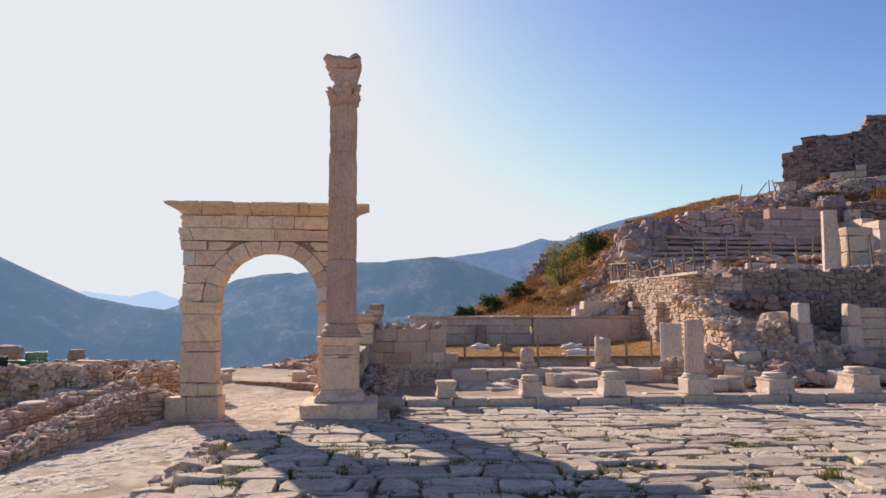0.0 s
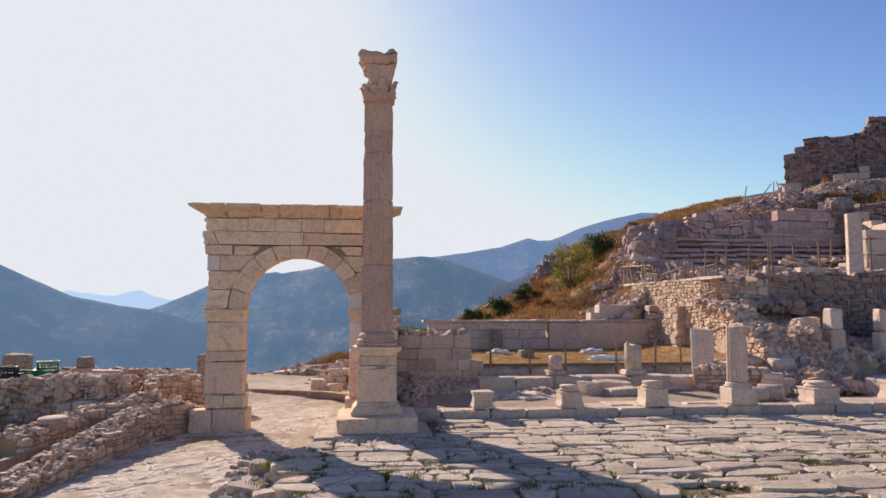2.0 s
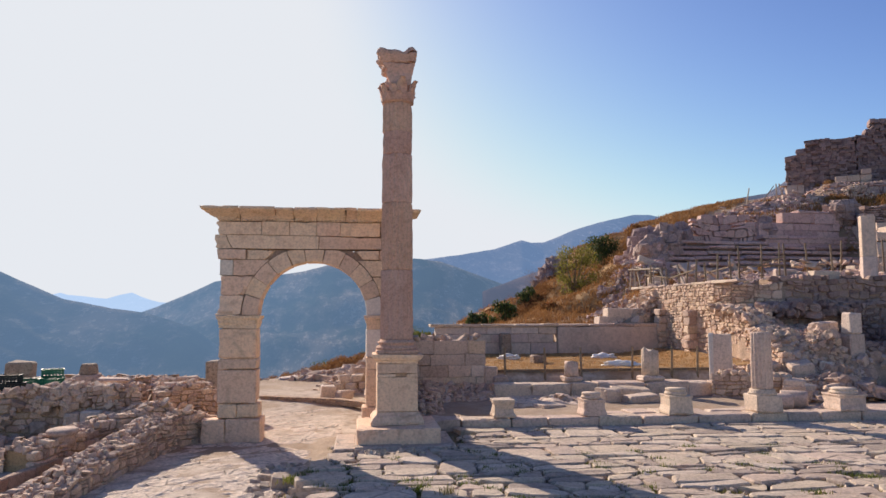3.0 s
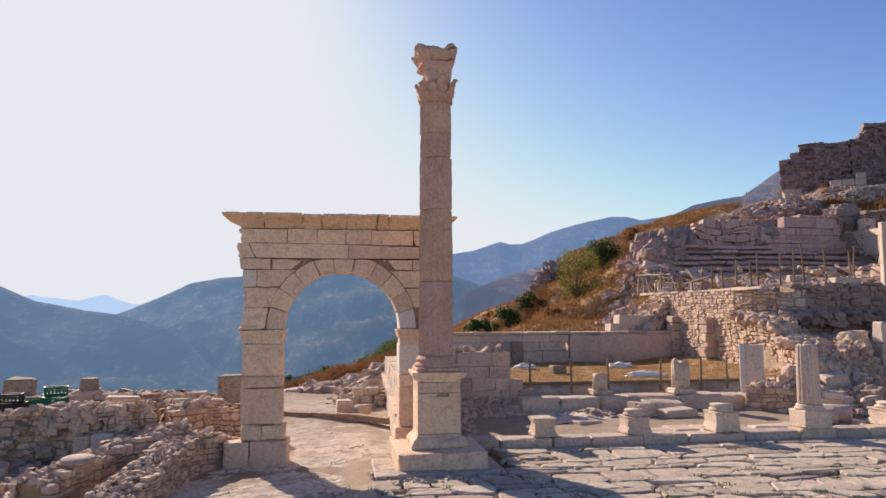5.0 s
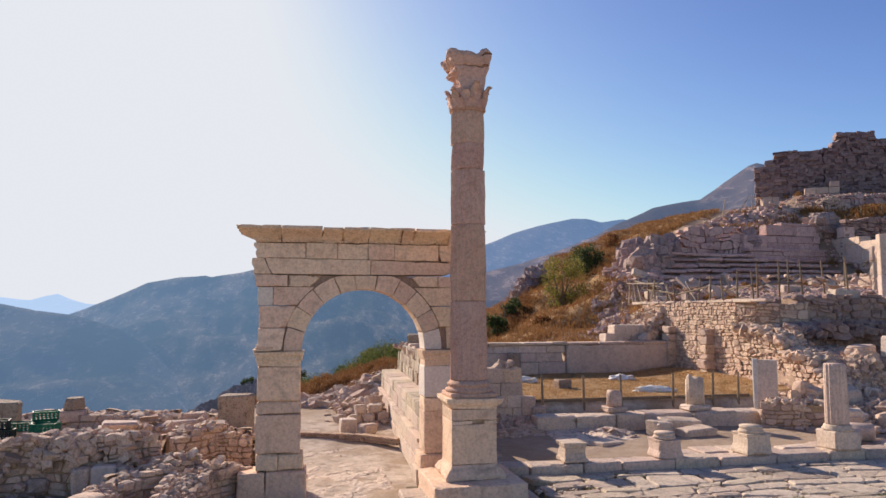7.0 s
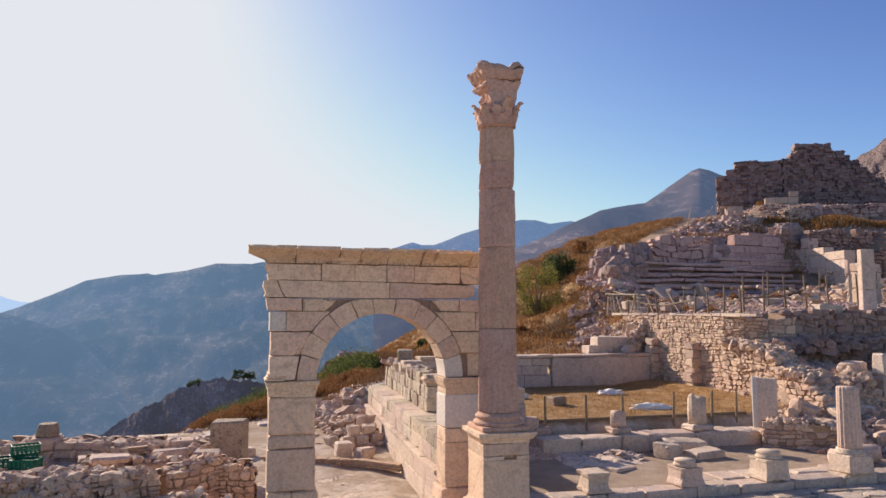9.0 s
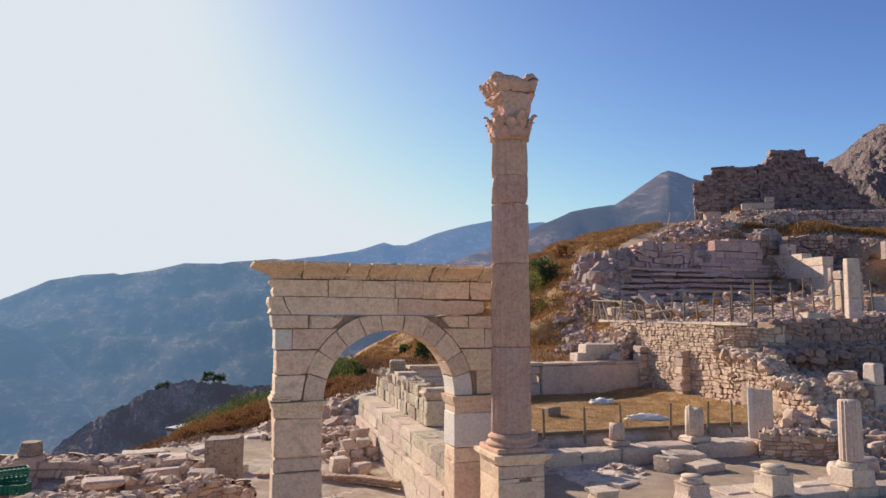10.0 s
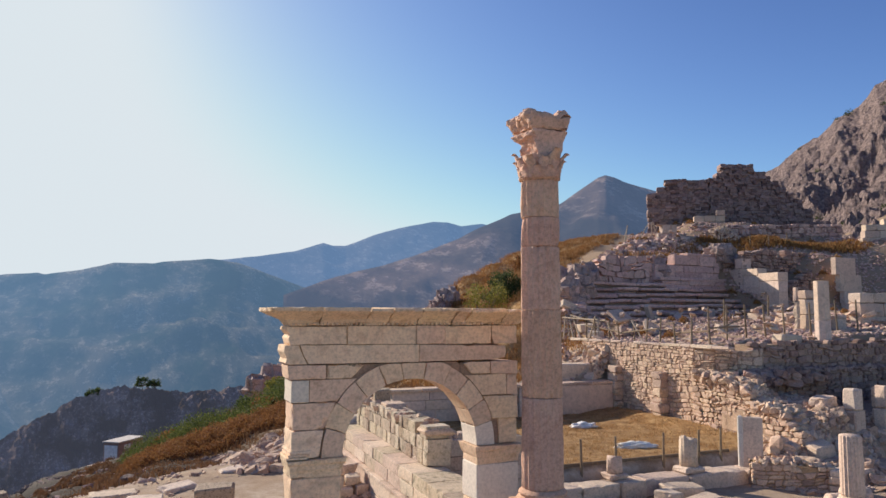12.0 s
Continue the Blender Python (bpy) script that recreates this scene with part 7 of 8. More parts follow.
# boulders and scree of the hill
r8 = random.Random(88)
its, big = [], []
N_ = 34000
sx_ = np.array([r8.uniform(20.8, 62) for _ in range(N_)])
sy_ = np.array([r8.uniform(9.3, 52) for _ in range(N_)])
ok = ~((sy_ > 26 + (sx_ - 20.8) * 2.2) | ((sx_ < 24) & (sy_ > 27)) | ((sy_ > 31 + 0.45 * (sx_ - 24)) & (sx_ < 33)) | ((sy_ > 35.5 + 0.8 * (sx_ - 33)) & (sx_ >= 33) & (sx_ < 42)))
row = sy_ - 26.3 - 0.11 * (sx_ - 24.6)
ok &= ~((row > -0.3) & (row < 3.2) & (sx_ > 24.6) & (sx_ < 41) & (np.array([r8.random() for _ in range(N_)]) > 0.12))
ok &= ~((sy_ > 33) & (sx_ > 44) & (np.array([r8.random() for _ in range(N_)]) > 0.6))
sx_, sy_ = sx_[ok], sy_[ok]
for x, y, z in zip(sx_.tolist(), sy_.tolist(), ground_z(sx_, sy_).tolist()):
    s = min(1.3, abs(r8.gauss(0.04, 0.12)) + 0.07 + (0.6 * r8.random() if r8.random() < 0.05 else 0)) * (1 + 0.012 * (y - 10))
    if y < 25 or x > 41:
        s = min(s, 0.2)
    else:
        s = min(s, 0.5)
    its.append(rock_at(x, y, z + 0.05 * s, s, r8))
for _ in range(520):
    u = r8.random()
    x, y = 26 + 17 * u + r8.uniform(-2, 1), 31.6 + 4 * u + r8.uniform(-0.6, 2.5)
    its.append(rock_at(x, y, gz(x, y) + 0.06, abs(r8.gauss(0.1, 0.16)) + 0.1, r8, 0.8))
for _ in range(150):
    x, y = r8.uniform(23.0, 26.5), r8.uniform(25.5, 31)
    its.append(rock_at(x, y, gz(x, y) + 0.05, r8.uniform(0.2, 0.7), r8, 0.9))
for _ in range(170):
    u = r8.random()
    x, y = 17.5 + 6.0 * u + r8.uniform(-1.0, 1.0), 18.5 + 9 * u + r8.uniform(-2, 2)
    its.append(rock_at(x, y, gz(x, y) + 0.03, r8.uniform(0.12, 0.4), r8, 0.8))
tagged(new("hill_scree", scatter_mesh("hill_scree", its, RUBBLE_GREY)), "grey-brown boulders and scree covering the ruined hillside", "stones", kind="stuff")

# natural rock beside the seats and boulders of the gully
for k, (x, y, sx, sy, sz) in enumerate(((24.6, 27.6, 1.3, 1.2, 1.5), (26.2, 28.9, 1.7, 1.2, 1.7), (25.2, 29.6, 1.5, 1.3, 1.6), (27.9, 30.2, 1.4, 1.0, 1.5), (34.8, 31.2, 1.5, 0.9, 1.1), (42.0, 31.2, 1.6, 1.2, 1.3), (43.6, 30.2, 1.5, 1.2, 1.2))):
    bm = bmesh.new()
    bmesh.ops.create_icosphere(bm, subdivisions=4, radius=1)
    for v in bm.verts:
        q = v.co.copy()
        cell = Vector((round(q.x * 2.3 + 0.3 * noise.noise(q * 3)), round(q.y * 2.3), round(q.z * 2.0 + 0.3 * noise.noise(q * 2.5)))) * 0.42
        v.co = q * 0.45 + cell * 0.55
        v.co *= 1 + 0.3 * noise.noise(q * 1.5 + Vector((k * 5, 0, 0))) + 0.12 * noise.noise(q * 6)
        v.co = Vector((v.co.x * sx, v.co.y * sy, v.co.z * sz))
    bmesh.ops.transform(bm, matrix=Matrix.Translation((x, y, gz(x, y) + 0.35 * sz)) @ Matrix.Rotation(k * 1.3, 4, "Z"), verts=bm.verts)
    tagged(part("rock_mass", bm, GREYROCK, None), "fissured grey bedrock beside the broken seats", "rock", "rock masses beside the seats")
its = []
for _ in range(190):
    u = r8.random()
    x, y = 18.3 + 2.6 * u + r8.uniform(-0.7, 0.9), 19.0 + 6.5 * u + r8.uniform(-1.2, 1.2)
    its.append(rock_at(x, y, gz(x, y) + 0.06, abs(r8.gauss(0.15, 0.18)) + 0.14, r8, 0.8))
tagged(new("gully_boulders", scatter_mesh("gully_boulders", its, GREYROCK)), "grey tumbled boulders in the gully beside the terrace", "stones", kind="stuff")
its = []
fv, ff = [], []
for n_ in range(520):
    x, y = r8.uniform(21.4, 46), r8.uniform(10.2, 26.5)
    if n_ > 380:
        x = r8.uniform(25, 44)
        y = 31.4 + 0.12 * (x - 25) + r8.uniform(-0.5, 4.0)
    w, d, h_ = abs(r8.gauss(0, 0.3)) + 0.25, r8.uniform(0.2, 0.45), r8.uniform(0.08, 0.2)
    v, f = cut_box(w, d, h_, 0.05, 0.05, r8)
    tilt = 5 if r8.random() < 0.75 else 28
    mm = np.array(pose(x, y, gz(x, y) + 0.3 * h_ + (0.02 * tilt if tilt > 9 else 0), r8.uniform(-tilt, tilt), r8.uniform(-tilt, tilt), r8.gauss(6, 22)))
    ff += [[i + len(fv) for i in q] for q in f]
    fv += (v @ mm[:3, :3].T + mm[:3, 3]).tolist()
tagged(new("terrace_slabs", link_mesh("terrace_slabs", fv, ff, RUIN)), "flat broken slabs and squared blocks strewn over the hill terraces", "stones", kind="stuff")
for _ in range(500):
    x = r8.uniform(25, 44)
    y = 31.2 + 0.12 * (x - 25) + r8.uniform(-0.5, 4.5)
    its.append(rock_at(x, y, gz(x, y) + 0.05, abs(r8.gauss(0.05, 0.13)) + 0.1, r8, 0.6))
tagged(new("pale_hill_blocks", scatter_mesh("pale_hill_blocks", its, RUIN)), "pale broken blocks strewn over the terraces of the hill", "stones", kind="stuff")

# ---- plants ----
def tuft_mesh(name, spots, material, r, hgt, n, spread, wide=0.012):
    vs, fs = [], []
    for x, y, z in spots:
        for _ in range(n):
            a, l = r.uniform(0, 6.3), hgt * r.uniform(0.5, 1.2)
            bx, by = x + r.gauss(0, spread), y + r.gauss(0, spread)
            lean = r.uniform(0.1, 0.6) * l
            k = len(vs)
            px, py = -math.sin(a) * wide, math.cos(a) * wide
            vs += [(bx - px, by - py, z - 0.02), (bx + px, by + py, z - 0.02), (bx + math.cos(a) * lean * 0.5 + px * 0.7, by + math.sin(a) * lean * 0.5 + py * 0.7, z + l * 0.6), (bx + math.cos(a) * lean, by + math.sin(a) * lean, z + l)]
            fs += [[k, k + 1, k + 2], [k, k + 2, k + 3]]
    return link_mesh(name, vs, fs, material)


r9 = random.Random(99)
spots = []
while len(spots) < 15000:
    x, y = r9.uniform(-6, 41), r9.uniform(19, 53)
    edge_x = 21 + 0.28 * (y - 19)
    if x < edge_x or y > 32.8 + 0.62 * (x - 24):
        spots.append((x, y, gz(x, y)))
tagged(new("dry_grass", tuft_mesh("dry_grass", [q for q in spots if q[0] > 12], GRASS, r9, 0.2, 14, 0.3, 0.028)), "tufts of dry golden grass on the slope", "grass", kind="stuff")
tagged(new("brown_grass", tuft_mesh("brown_grass", [q for q in spots if q[0] <= 12], SLOPE_GRASS, r9, 0.2, 14, 0.3, 0.028)), "brown withered grass on the lower slope", "grass", kind="stuff")

def scrub_patch(name, count, place, material, size, rad, label):
    vs, fs = [], []
    for _ in range(count):
        x, y = place()
        rr, g_ = r9.uniform(*rad), gz(x, y)
        for _k in range(int((60 + 160 * rr) * min(3.0, (0.15 / size) ** 1.6))):
            a, u = r9.uniform(0, 6.3), r9.random() ** 0.5
            p = Vector((x + math.cos(a) * rr * u, y + math.sin(a) * rr * u, g_ + rr * 1.1 * (1 - u * u) * r9.uniform(0.3, 1.0)))
            q = Euler((r9.uniform(0, 6.3), r9.uniform(0, 6.3), r9.uniform(0, 6.3))).to_matrix()
            sz = size * r9.uniform(0.6, 1.5)
            k = len(vs)
            vs += [tuple(p + q @ Vector(v) * sz) for v in ((-0.5, 0, 0), (0, -0.25, 0.05), (0.7, 0, 0), (0, 0.25, 0.05))]
            fs.append([k, k + 1, k + 2, k + 3])
    tagged(new(name, link_mesh(name, vs, fs, material)), label, "scrub", kind="stuff")


def on_slope():
    u = r9.random()
    y = r9.uniform(25, 36.0)
    return -3.0 + 10.5 * u + 0.1 * (y - 30), y


def on_crest():
    u = r9.random()
    return -2.6 + 10.9 * u, 38.6 + r9.uniform(-3.6, 3.0) - 3.0 * u * r9.random()


scrub_patch("rust_scrub", 520, on_slope, RUST, 0.08, (0.3, 0.75), "rust brown autumn scrub covering the slope")
scrub_patch("green_scrub", 260, on_crest, LEAF_GREEN, 0.11, (0.9, 2.1), "dark green scrub along the crest of the slope")
scrub_patch("crest_scrub", 150, lambda: (13.5 + 5.5 * (u := r9.random()) + r9.uniform(-0.8, 0.6), 28.5 + 8.5 * u + r9.uniform(-1.5, 1.5)), RUST, 0.07, (0.35, 0.85), "rust brown scrub thickening along the crest of the hill slope")
scrub_patch("yellow_scrub", 95, on_crest, LEAF, 0.17, (0.55, 1.1), "yellow-green scrub along the crest of the slope")
scrub_patch("hill_tufts", 160, lambda: (r9.uniform(23, 56), r9.uniform(17, 46)), GRASS, 0.13, (0.2, 0.5), "dry golden tufts between the boulders of the hill")
ts = [(44 + 12 * u + r9.uniform(-1, 1), 35.5 - 6.5 * u + r9.uniform(-1.2, 1.2)) for u in (r9.random() for _ in range(900))]
ts += [(r9.uniform(30, 43), r9.uniform(31.8, 35.5)) for _ in range(420)]
ts += [(25.5 + 6 * u + r9.uniform(-1, 1), 31.5 + 4 * u + r9.uniform(-0.8, 1.2)) for u in (r9.random() for _ in range(420))]
tagged(new("terrace_grass", tuft_mesh("terrace_grass", [(x, y, gz(x, y)) for x, y in ts], GRASS, r9, 0.35, 10, 0.2, 0.035)), "strip of dry golden grass on the upper terrace", "grass", kind="stuff")
spots = [(x, y, gz(x, y)) for x, y in ((r9.uniform(8.9, 20.2), r9.uniform(6.4, 16.5)) for _ in range(2600))]
tagged(new("court_grass", tuft_mesh("court_grass", spots, STRAW, r9, 0.07, 8, 0.12, 0.012)), "short dry grass over the court", "grass", kind="stuff")


def leaves(r, centres, count, size):
    """Many small leaves round the centres of clumps."""
    vs, fs = [], []
    for c, rad in centres:
        for _ in range(int(count * rad * rad)):
            d = Vector((r.gauss(0, 1), r.gauss(0, 1), r.gauss(0, 0.8)))
            d = d.normalized() * rad * r.random() ** 0.45
            p = c + d
            q = Euler((r.uniform(0, 6.3), r.uniform(0, 6.3), r.uniform(0, 6.3))).to_matrix()
            s = size * r.uniform(0.6, 1.4)
            k = len(vs)
            vs += [tuple(p + q @ Vector(v) * s) for v in ((-0.5, 0, 0), (0, -0.3, 0.05), (0.6, 0, 0), (0, 0.3, 0.05))]
            fs += [[k, k + 1, k + 2, k + 3]]
    return vs, fs


def tree(x, y, hgt, width, material, label, seed, name="tree", clumps=26, count=260, leaf=0.13, low=0.25, z=None):
    r = random.Random(seed)
    z = gz(x, y) - 0.1 if z is None else z
    ob = thing(name, (x, y, z), label, "tree" if name == "tree" else "shrub")
    bm = bmesh.new()

    def limb(a, b_, ra, rb):
        d = b_ - a
        bmesh.ops.create_cone(bm, cap_ends=False, segments=7, radius1=ra, radius2=rb, depth=d.length, matrix=Matrix.Translation((a + b_) / 2) @ d.to_track_quat("Z", "Y").to_matrix().to_4x4())
    base = Vector((x, y, z))
    fork = base + Vector((r.uniform(-0.2, 0.2), r.uniform(-0.2, 0.2), hgt * low))
    limb(base, fork, hgt * 0.035, hgt * 0.025)
    cs = []
    for k in range(clumps):
        a = r.uniform(0, 6.3)
        u = r.random() ** 0.7
        rr = width / 2 * math.sqrt(r.random()) * (1 - 0.55 * max(0, u - 0.4))
        c = base + Vector((math.cos(a) * rr, math.sin(a) * rr, hgt * (low * 0.8 + (1 - low * 0.8) * u)))
        if k % 2 == 0:
            mid_ = fork.lerp(c, 0.5) + Vector((0, 0, 0.1 * hgt * r.random()))
            limb(fork, mid_, hgt * 0.016, hgt * 0.01)
            limb(mid_, c, hgt * 0.01, hgt * 0.004)
        cs.append((c, width * r.uniform(0.10, 0.2)))
    part("trunk", bm, WOOD, ob)
    vs, fs = leaves(r, cs, count, leaf)
    under(new("crown", link_mesh("crown", vs, fs, material)), ob)
    return ob


tree(20.3, 31.8, 3.9, 3.6, LEAF, "yellow-green autumn tree with many bare stems on the slope", 1, clumps=44, count=230, leaf=0.14, low=0.08)
tree(23.5, 35.3, 2.6, 3.2, LEAF_DARK, "dense dark green round tree on the slope", 2, clumps=44, count=420, leaf=0.14, low=0.05)
tree(20.9, 30.6, 1.2, 2.2, LEAF, "low yellow-green bush beside the tree", 3, "shrub", 20, 420, 0.11, 0.1)
for k, (x, y, h_, w_, mt, lb) in enumerate(((13.9, 28.2, 1.7, 2.0, LEAF_DARK, "dark green shrub on the dry slope"), (12.2, 29.0, 1.1, 1.6, LEAF_DARK, "dark green shrub on the dry slope"), (15.3, 31.5, 1.9, 1.7, TWIG, "bare leafless grey bush on the slope"), (18.6, 38.0, 2.0, 2.2, TWIG, "bare leafless grey bush on the slope"), (27.8, 43.0, 1.2, 1.6, TWIG, "bare leafless grey bush on the crest"), (17.0, 34.0, 1.5, 2.0, LEAF_DARK, "dark green shrub on the dry slope"), (16.8, 27.0, 0.5, 1.2, RUST, "rust brown scrub on the slope"),
                                            (18.2, 37.0, 0.7, 1.8, RUST, "rust brown scrub on the slope"), (8.6, 41.5, 1.3, 2.6, LEAF_DARK, "dense green shrubs on the slope"), (7.5, 42.0, 1.7, 3.4, LEAF, "yellow-green shrubs on the slope"),
                                            (5.4, 43.0, 1.5, 3.4, LEAF_DARK, "dense green shrubs on the slope"), (3.3, 43.0, 1.3, 3.0, LEAF, "yellow-green shrubs on the slope"), (1.2, 44.0, 1.3, 3.0, LEAF_DARK, "dense green shrubs on the slope"), (9.0, 39.0, 0.9, 2.0, LEAF, "yellow-green shrubs on the slope"),
                                            (6.0, 38.0, 1.0, 3.6, RUST, "rust brown scrub on the slope"), (3.0, 37.0, 1.0, 3.6, RUST, "rust brown scrub on the slope"), (0.0, 39.0, 1.0, 3.6, RUST, "rust brown scrub on the slope"), (6.2, 35.0, 0.8, 2.6, RUST, "rust brown scrub on the slope"),
                                            (6.8, 39.6, 1.6, 2.2, LEAF_DARK, "dark green shrub on the dry slope"), (13.2, 38.0, 1.0, 1.6, LEAF_DARK, "dense green shrubs on the slope"), (16.0, 42.0, 0.7, 2.0, RUST, "rust brown scrub on the slope"), (-1.5, 36.0, 0.9, 3.2, RUST, "rust brown scrub on the slope"),
                                            (9.0, 36.0, 0.8, 1.8, LEAF_DARK, "dark green shrub on the dry slope"), (29.8, 44.0, 1.3, 1.5, RUST, "small leafless brown bush on the crest"))):
    tree(x, y, h_, w_, mt, lb, 20 + k, "shrub", 30, 110 if mt is TWIG else 420, 0.07 if mt is TWIG else 0.2, 0.05)
for k, (x, y, s) in enumerate(((14.2, 89.0, 3.6), (17.0, 90.0, 3.4), (20.2, 42.0, 0.9), (21.0, 42.5, 1.2), (21.9, 42.6, 1.1))):
    bm = bmesh.new()
    bmesh.ops.create_icosphere(bm, subdivisions=4, radius=1)
    for v in bm.verts:
        q = v.co.copy()
        cell = Vector((round(q.x * 2.6), round(q.y * 2.6), round(q.z * 1.7))) * 0.42
        v.co = q * 0.5 + cell * 0.5
        v.co *= 1 + 0.5 * noise.noise(q * 1.6 + Vector((k * 5, 0, 0))) + 0.3 * abs(noise.noise(q * 3.5 + Vector((k, 0, 0)))) + 0.2 * noise.noise(q * 9)
        v.co = Vector((v.co.x * s * 0.8, v.co.y * s * 0.8, v.co.z * s))
    bmesh.ops.transform(bm, matrix=Matrix.Translation((x, y, gz(x, y) + 0.3 * s if y < 60 else -4.6)), verts=bm.verts)
    tagged(part("rock_outcrop", bm, GREYROCK, None), "jagged grey rock outcrop on the slope", "rock", "outcrops on the slope")

for k, (az_, el_, h_, w_) in enumerate(((-0.45, -5.6, 5.0, 5.6), (0.35, -5.65, 4.4, 6.2), (-3.5, -6.1, 4.0, 7.0))):
    tree(330 * math.sin(radians(az_)), -18 + 330 * math.cos(radians(az_)), h_, w_, LEAF_DARK, "dark round-headed tree on the far spur", 70 + k, "tree", 26, 26, 0.7, 0.3, 6.4 + 330 * math.tan(radians(el_)))

# bushes on the crag
cv = [v.co for v in crag.data.vertices if 45 < v.co.x < 150 and v.co.z > 12]
vs, fs = [], []
for c in r9.sample(cv, 260):
    a_, b_ = leaves(r9, [(c + Vector((0, 0, 0.2)), r9.uniform(0.4, 1.0))], 200, 0.22)
    fs += [[i + len(vs) for i in q] for q in b_]
    vs += a_
tagged(new("crag_bushes", link_mesh("crag_bushes", vs, fs, LEAF_DARK)), "dark bushes clinging to the crag", "scrub", kind="stuff")

# dark gravel below the plaza
its = []
px_ = np.array([r9.uniform(-15, 1) for _ in range(5200)])
py_ = np.array([r9.uniform(20, 58) for _ in range(5200)])
for x, y, z in zip(px_.tolist(), py_.tolist(), ground_z(px_, py_).tolist()):
    its.append(rock_at(x, y, z, r9.uniform(0.08, 0.26) * (2.4 if r9.random() < 0.03 else 1), r9, 0.7))
tagged(new("slope_gravel", scatter_mesh("slope_gravel", its, CRAG)), "loose brown gravel on the slope below the plaza", "gravel", kind="stuff")

scrub_patch("brown_scrub", 420, lambda: (r9.uniform(-15, -2.5), r9.uniform(22, 50)), SLOPE_GRASS, 0.08, (0.2, 0.5), "low withered brown scrub on the slope below the plaza")
its = []
for _ in range(420):
    x, y = r9.uniform(-14, -2), r9.uniform(20, 54)
    its.append(rock_at(x, y, gz(x, y), r9.uniform(0.15, 0.5), r9, 0.6))
tagged(new("slope_stones", scatter_mesh("slope_stones", its, RUBBLE_GREY)), "pale loose stones on the brown slope", "stones", kind="stuff")

# far shed
SX, SY, SZ, ST = -4.7, 94.0, -14.3, -38
shed = thing("shed", (SX, SY, SZ), "small mauve rendered utility building with a pale flat roof", "shed")
turn_ = Matrix.Rotation(radians(ST), 3, "Z")


def shed_part(name, sx, sy, sz, dx, dy, z, material, bev=0.02, label=""):
    c = turn_ @ Vector((dx, dy, 0))
    return block(shed, name, SX + c.x - sx / 2, SX + c.x + sx / 2, SY + c.y - sy / 2, SY + c.y + sy / 2, z, z + sz, material, bev, 0.0, ST, label)


shed_part("body", 2.4, 4.9, 3.3, 0, 0, SZ, SHED)
shed_part("roof", 2.65, 5.2, 0.16, 0, 0, SZ + 3.3, SHED_ROOF, 0.03, "pale flat concrete roof")
shed_part("door", 2.05, 0.08, 2.9, 0, -2.47, SZ + 0.05, SHED_DOOR, 0.01, "pale double metal door")
shed_part("door_handle", 0.08, 0.06, 0.25, 0.12, -2.54, SZ + 1.4, CRATE_DARK, 0.01)
shed_part("vent", 0.06, 1.2, 0.6, 1.22, -0.8, SZ + 2.3, SHED_DOOR, 0.01, "pale louvred vent")
shed_part("plinth", 5.4, 6.6, 6.0, -1.4, -0.2, SZ - 6.0, STEP, 0.05)

# ---- agora pavement ----
pave = thing("pavement", (12, -5, 0.3), "uneven pavement of worn limestone slabs with weeds in the joints", "pavement", kind="structure")
r10 = random.Random(1010)


def left_edge(y):
    return 6.15 if y > -1.0 else (6.6 if y > -2.3 else (3.35 if y > -5.2 else 2.95 if y > -8 else 2.6))


def slab_mesh(w, d, h_, jit, r):
    """A worn slab with an uneven outline and rounded edge."""
    out = []
    for sx, sy in ((-1, -1), (0, -1), (1, -1), (1, 0), (1, 1), (0, 1), (-1, 1), (-1, 0)):
        k = 1.0 if sx and sy else 0.55
        out.append((sx * w / 2 + r.uniform(-jit, jit) * k - (sx * jit * 0.3 if sx and sy else 0), sy * d / 2 + r.uniform(-jit, jit) * k - (sy * jit * 0.3 if sx and sy else 0)))
    wear = min(0.03, 0.08 * min(w, d)) * r.uniform(0.5, 1.4)
    vs = []
    for x, y in out:
        vs.append((x * 1.0, y * 1.0, -h_ / 2))
    for x, y in out:
        vs.append((x, y, h_ / 2 - wear * r.uniform(0.5, 1.1)))
    for x, y in out:
        vs.append((x * (1 - wear / w * 1.6), y * (1 - wear / d * 1.6), h_ / 2 + r.uniform(-0.01, 0.008)))
    vs.append((r.uniform(-0.1, 0.1) * w, r.uniform(-0.1, 0.1) * d, h_ / 2 + r.uniform(-0.012, 0.012)))
    fs = []
    for i in range(8):
        j = (i + 1) % 8
        fs += [[i, j, 8 + j, 8 + i], [8 + i, 8 + j, 16 + j, 16 + i], [16 + i, 16 + j, 24]]
    return np.array(vs), fs


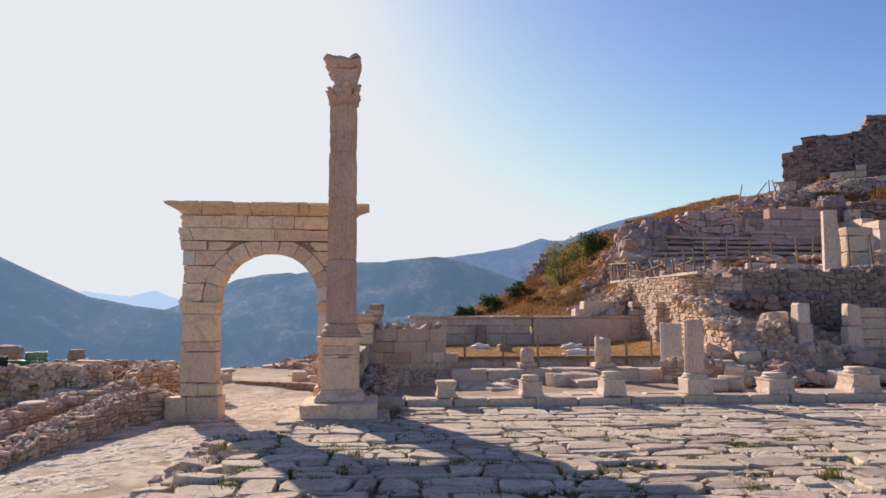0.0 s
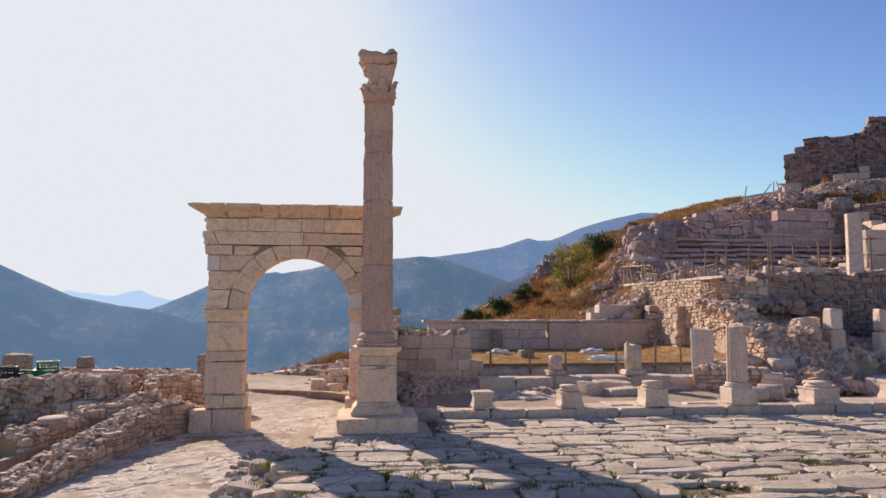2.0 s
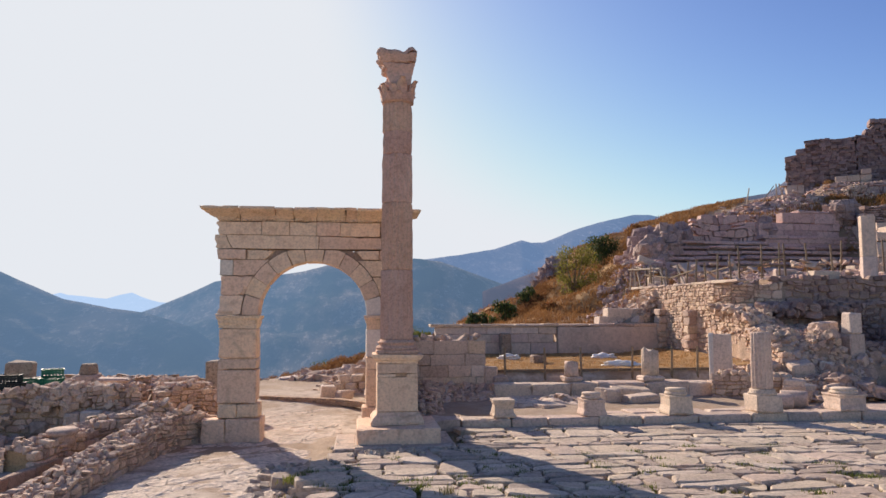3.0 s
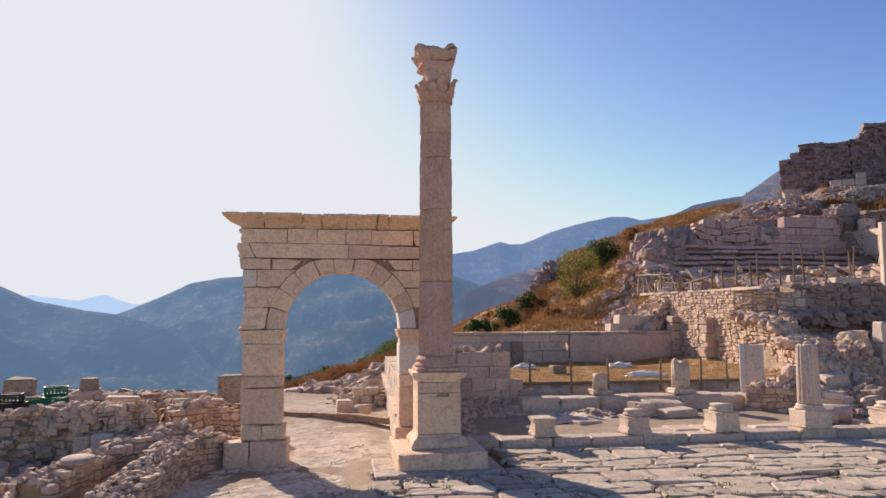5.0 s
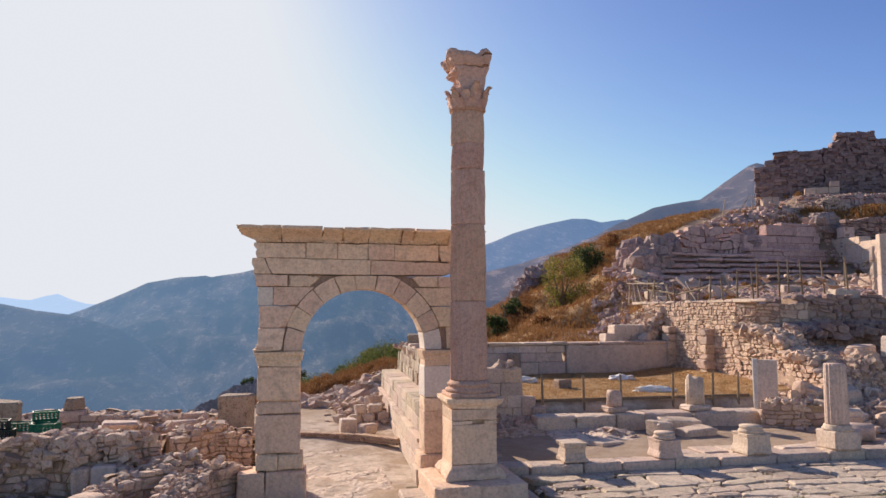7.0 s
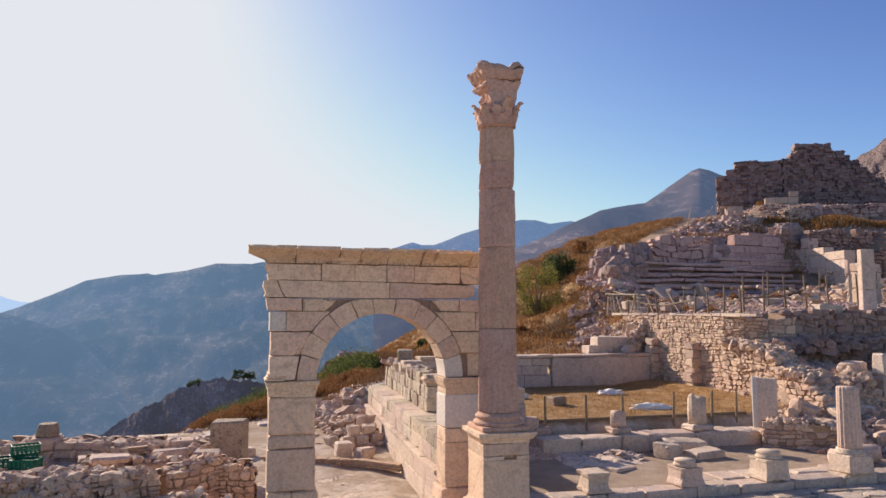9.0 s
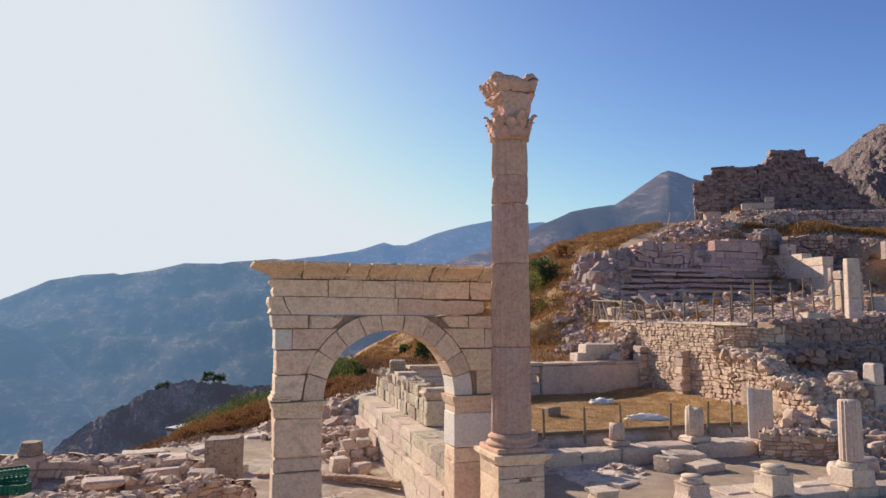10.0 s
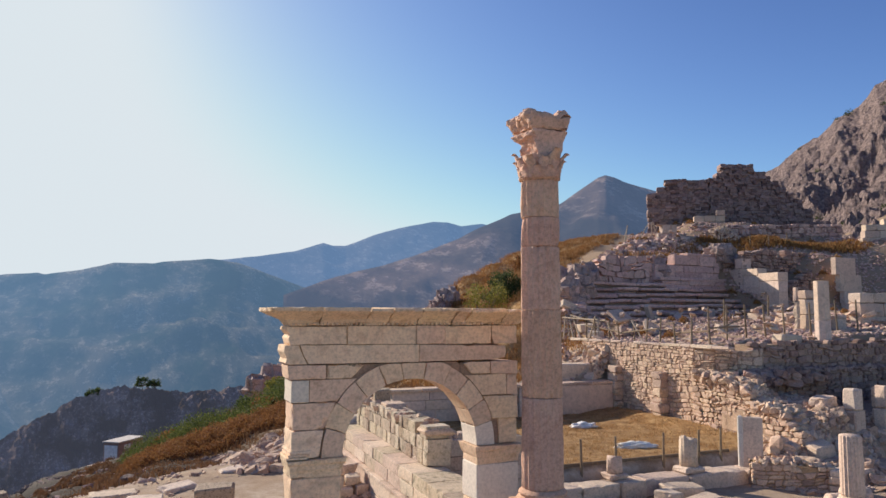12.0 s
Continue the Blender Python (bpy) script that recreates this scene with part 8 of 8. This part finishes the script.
courses = masonry((2.2, 0, 0), (30, 0, 0), 0.16, 14.6, 0.66, r10, (0, -1), 0.0, 0.22, 0.03, 0.93, 0.018)
slabs, joints = [], []
for v, f in courses:
    v = np.stack([v[:, 0], -v[:, 2] + 0.06 * np.sin(v[:, 0] * 0.45 + 1.0), 0.34 - v[:, 1]], -1)
    c = v[8:16].mean(0)
    if c[0] < left_edge(c[1]) + r10.uniform(-0.2, 0.2):
        continue
    rough_ = float(smooth(-5, -8.5, np.array(c[1]))) + 0.8 * max(0.0, 1 - (c[0] - left_edge(c[1])) / 2.0)
    for _k in range(1 + int(r10.random() * 2.4)):
        q = v[8 + r10.randrange(8)]
        joints.append((float(q[0]), float(q[1]), 0.28))
    if r10.random() < 0.03 * (1 + 2 * rough_):
        joints.append((float(c[0]), float(c[1]), 0.22))
        continue
    tip = Euler((radians(r10.gauss(0, 0.4 + 0.8 * rough_)), radians(r10.gauss(0, 0.4 + 0.8 * rough_)), radians(r10.gauss(0, 0.5 + 2.5 * rough_)))).to_matrix()
    v = (v - c) @ np.array(tip).T * np.array((1 - 0.05 * rough_, 1 - 0.05 * rough_, 1)) + c + np.array((0, 0, r10.gauss(0, 0.006 + 0.016 * rough_)))
    slabs.append((v, f))
slabs.sort(key=lambda q: math.hypot(q[0][:, 0].mean() - 5.5, (q[0][:, 1].mean() + 9) * 0.9))
lay_stones("paving_slab", slabs, PAVING, pave, 300)
bm = bmesh.new()
bmesh.ops.create_grid(bm, x_segments=60, y_segments=30, size=0.5, matrix=Matrix.LocRotScale((17.2, -7.4, 0.25), None, (28, 14.3, 1)))
for v in bm.verts:
    v.co.z += 0.03 * noise.noise(v.co * 1.5)
    if v.co.x < 3.5:
        v.co.x, v.co.z = left_edge(v.co.y) + 0.3, v.co.z - 0.05
part("joint_earth", bm, JOINT, pave)
for x, y, w, d, z, turn in ((2.55, -5.0, 0.75, 0.6, 0.0, 10), (3.15, -4.3, 0.5, 0.75, 0.05, 20), (2.55, -7.0, 0.8, 0.5, -0.02, -15), (3.0, -7.5, 0.6, 0.5, 0.0, 30), (2.6, -8.4, 0.7, 0.5, 0.0, 12), (3.2, -8.8, 0.7, 0.5, 0.02, -20), (2.2, -9.2, 0.6, 0.4, 0.0, 15), (3.2, -6.4, 0.55, 0.5, 0.04, -10)):
    v, f = slab_mesh(w, d, 0.34, 0.12, r10)
    ob = new("edge_block", link_mesh("edge_block", v, f, PAVING))
    ob.matrix_world = pose(x, y, z + 0.1, r10.uniform(-7, 7), r10.uniform(-7, 7), turn)
    tagged(ob, "dislodged pavement block at the broken edge", "block", "dislodged blocks")
its = [rock_at(x := r10.uniform(1.8, 4.2), y := r10.uniform(-10, -3), max(0.05, 0.18 if x > 3.2 else 0.05), r10.uniform(0.08, 0.3), r10) for _ in range(260)]
its += [rock_at(r10.uniform(3.8, 6.4), r10.uniform(-3.6, -3.0), 0.33, r10.uniform(0.08, 0.2), r10) for _ in range(40)]
its += [rock_at(x_ + r10.gauss(0, 0.12), y_ + r10.gauss(0, 0.08), 0.3, r10.uniform(0.05, 0.16), r10, 0.5) for x_, y_, z_ in joints for _ in range(3)]
tagged(new("edge_rubble", scatter_mesh("edge_rubble", its, PAVING)), "small broken stones along the pavement edge", "stones", kind="stuff")
tagged(new("weeds", tuft_mesh("weeds", joints, WEED, r10, 0.06, 30, 0.14, 0.012)), "green and yellow weeds in the pavement joints", "weeds", kind="stuff")
tagged(new("weed_clumps", tuft_mesh("weed_clumps", r10.sample([q for q in joints if q[0] < 17 and q[1] < -3.5], 150), CLUMP, r10, 0.11, 70, 0.11, 0.012)), "small bright green weed clumps in the pavement joints", "weeds", kind="stuff")
tagged(new("joint_grass", tuft_mesh("joint_grass", [(7.55, -8.35, 0.3), (7.6, -8.3, 0.3), (5.6, -7.2, 0.28), (13.9, -9.8, 0.3), (14.1, -9.7, 0.3)], WEED, r10, 0.2, 60, 0.09, 0.010)), "taller green grass clump in the pavement", "weeds", kind="stuff")
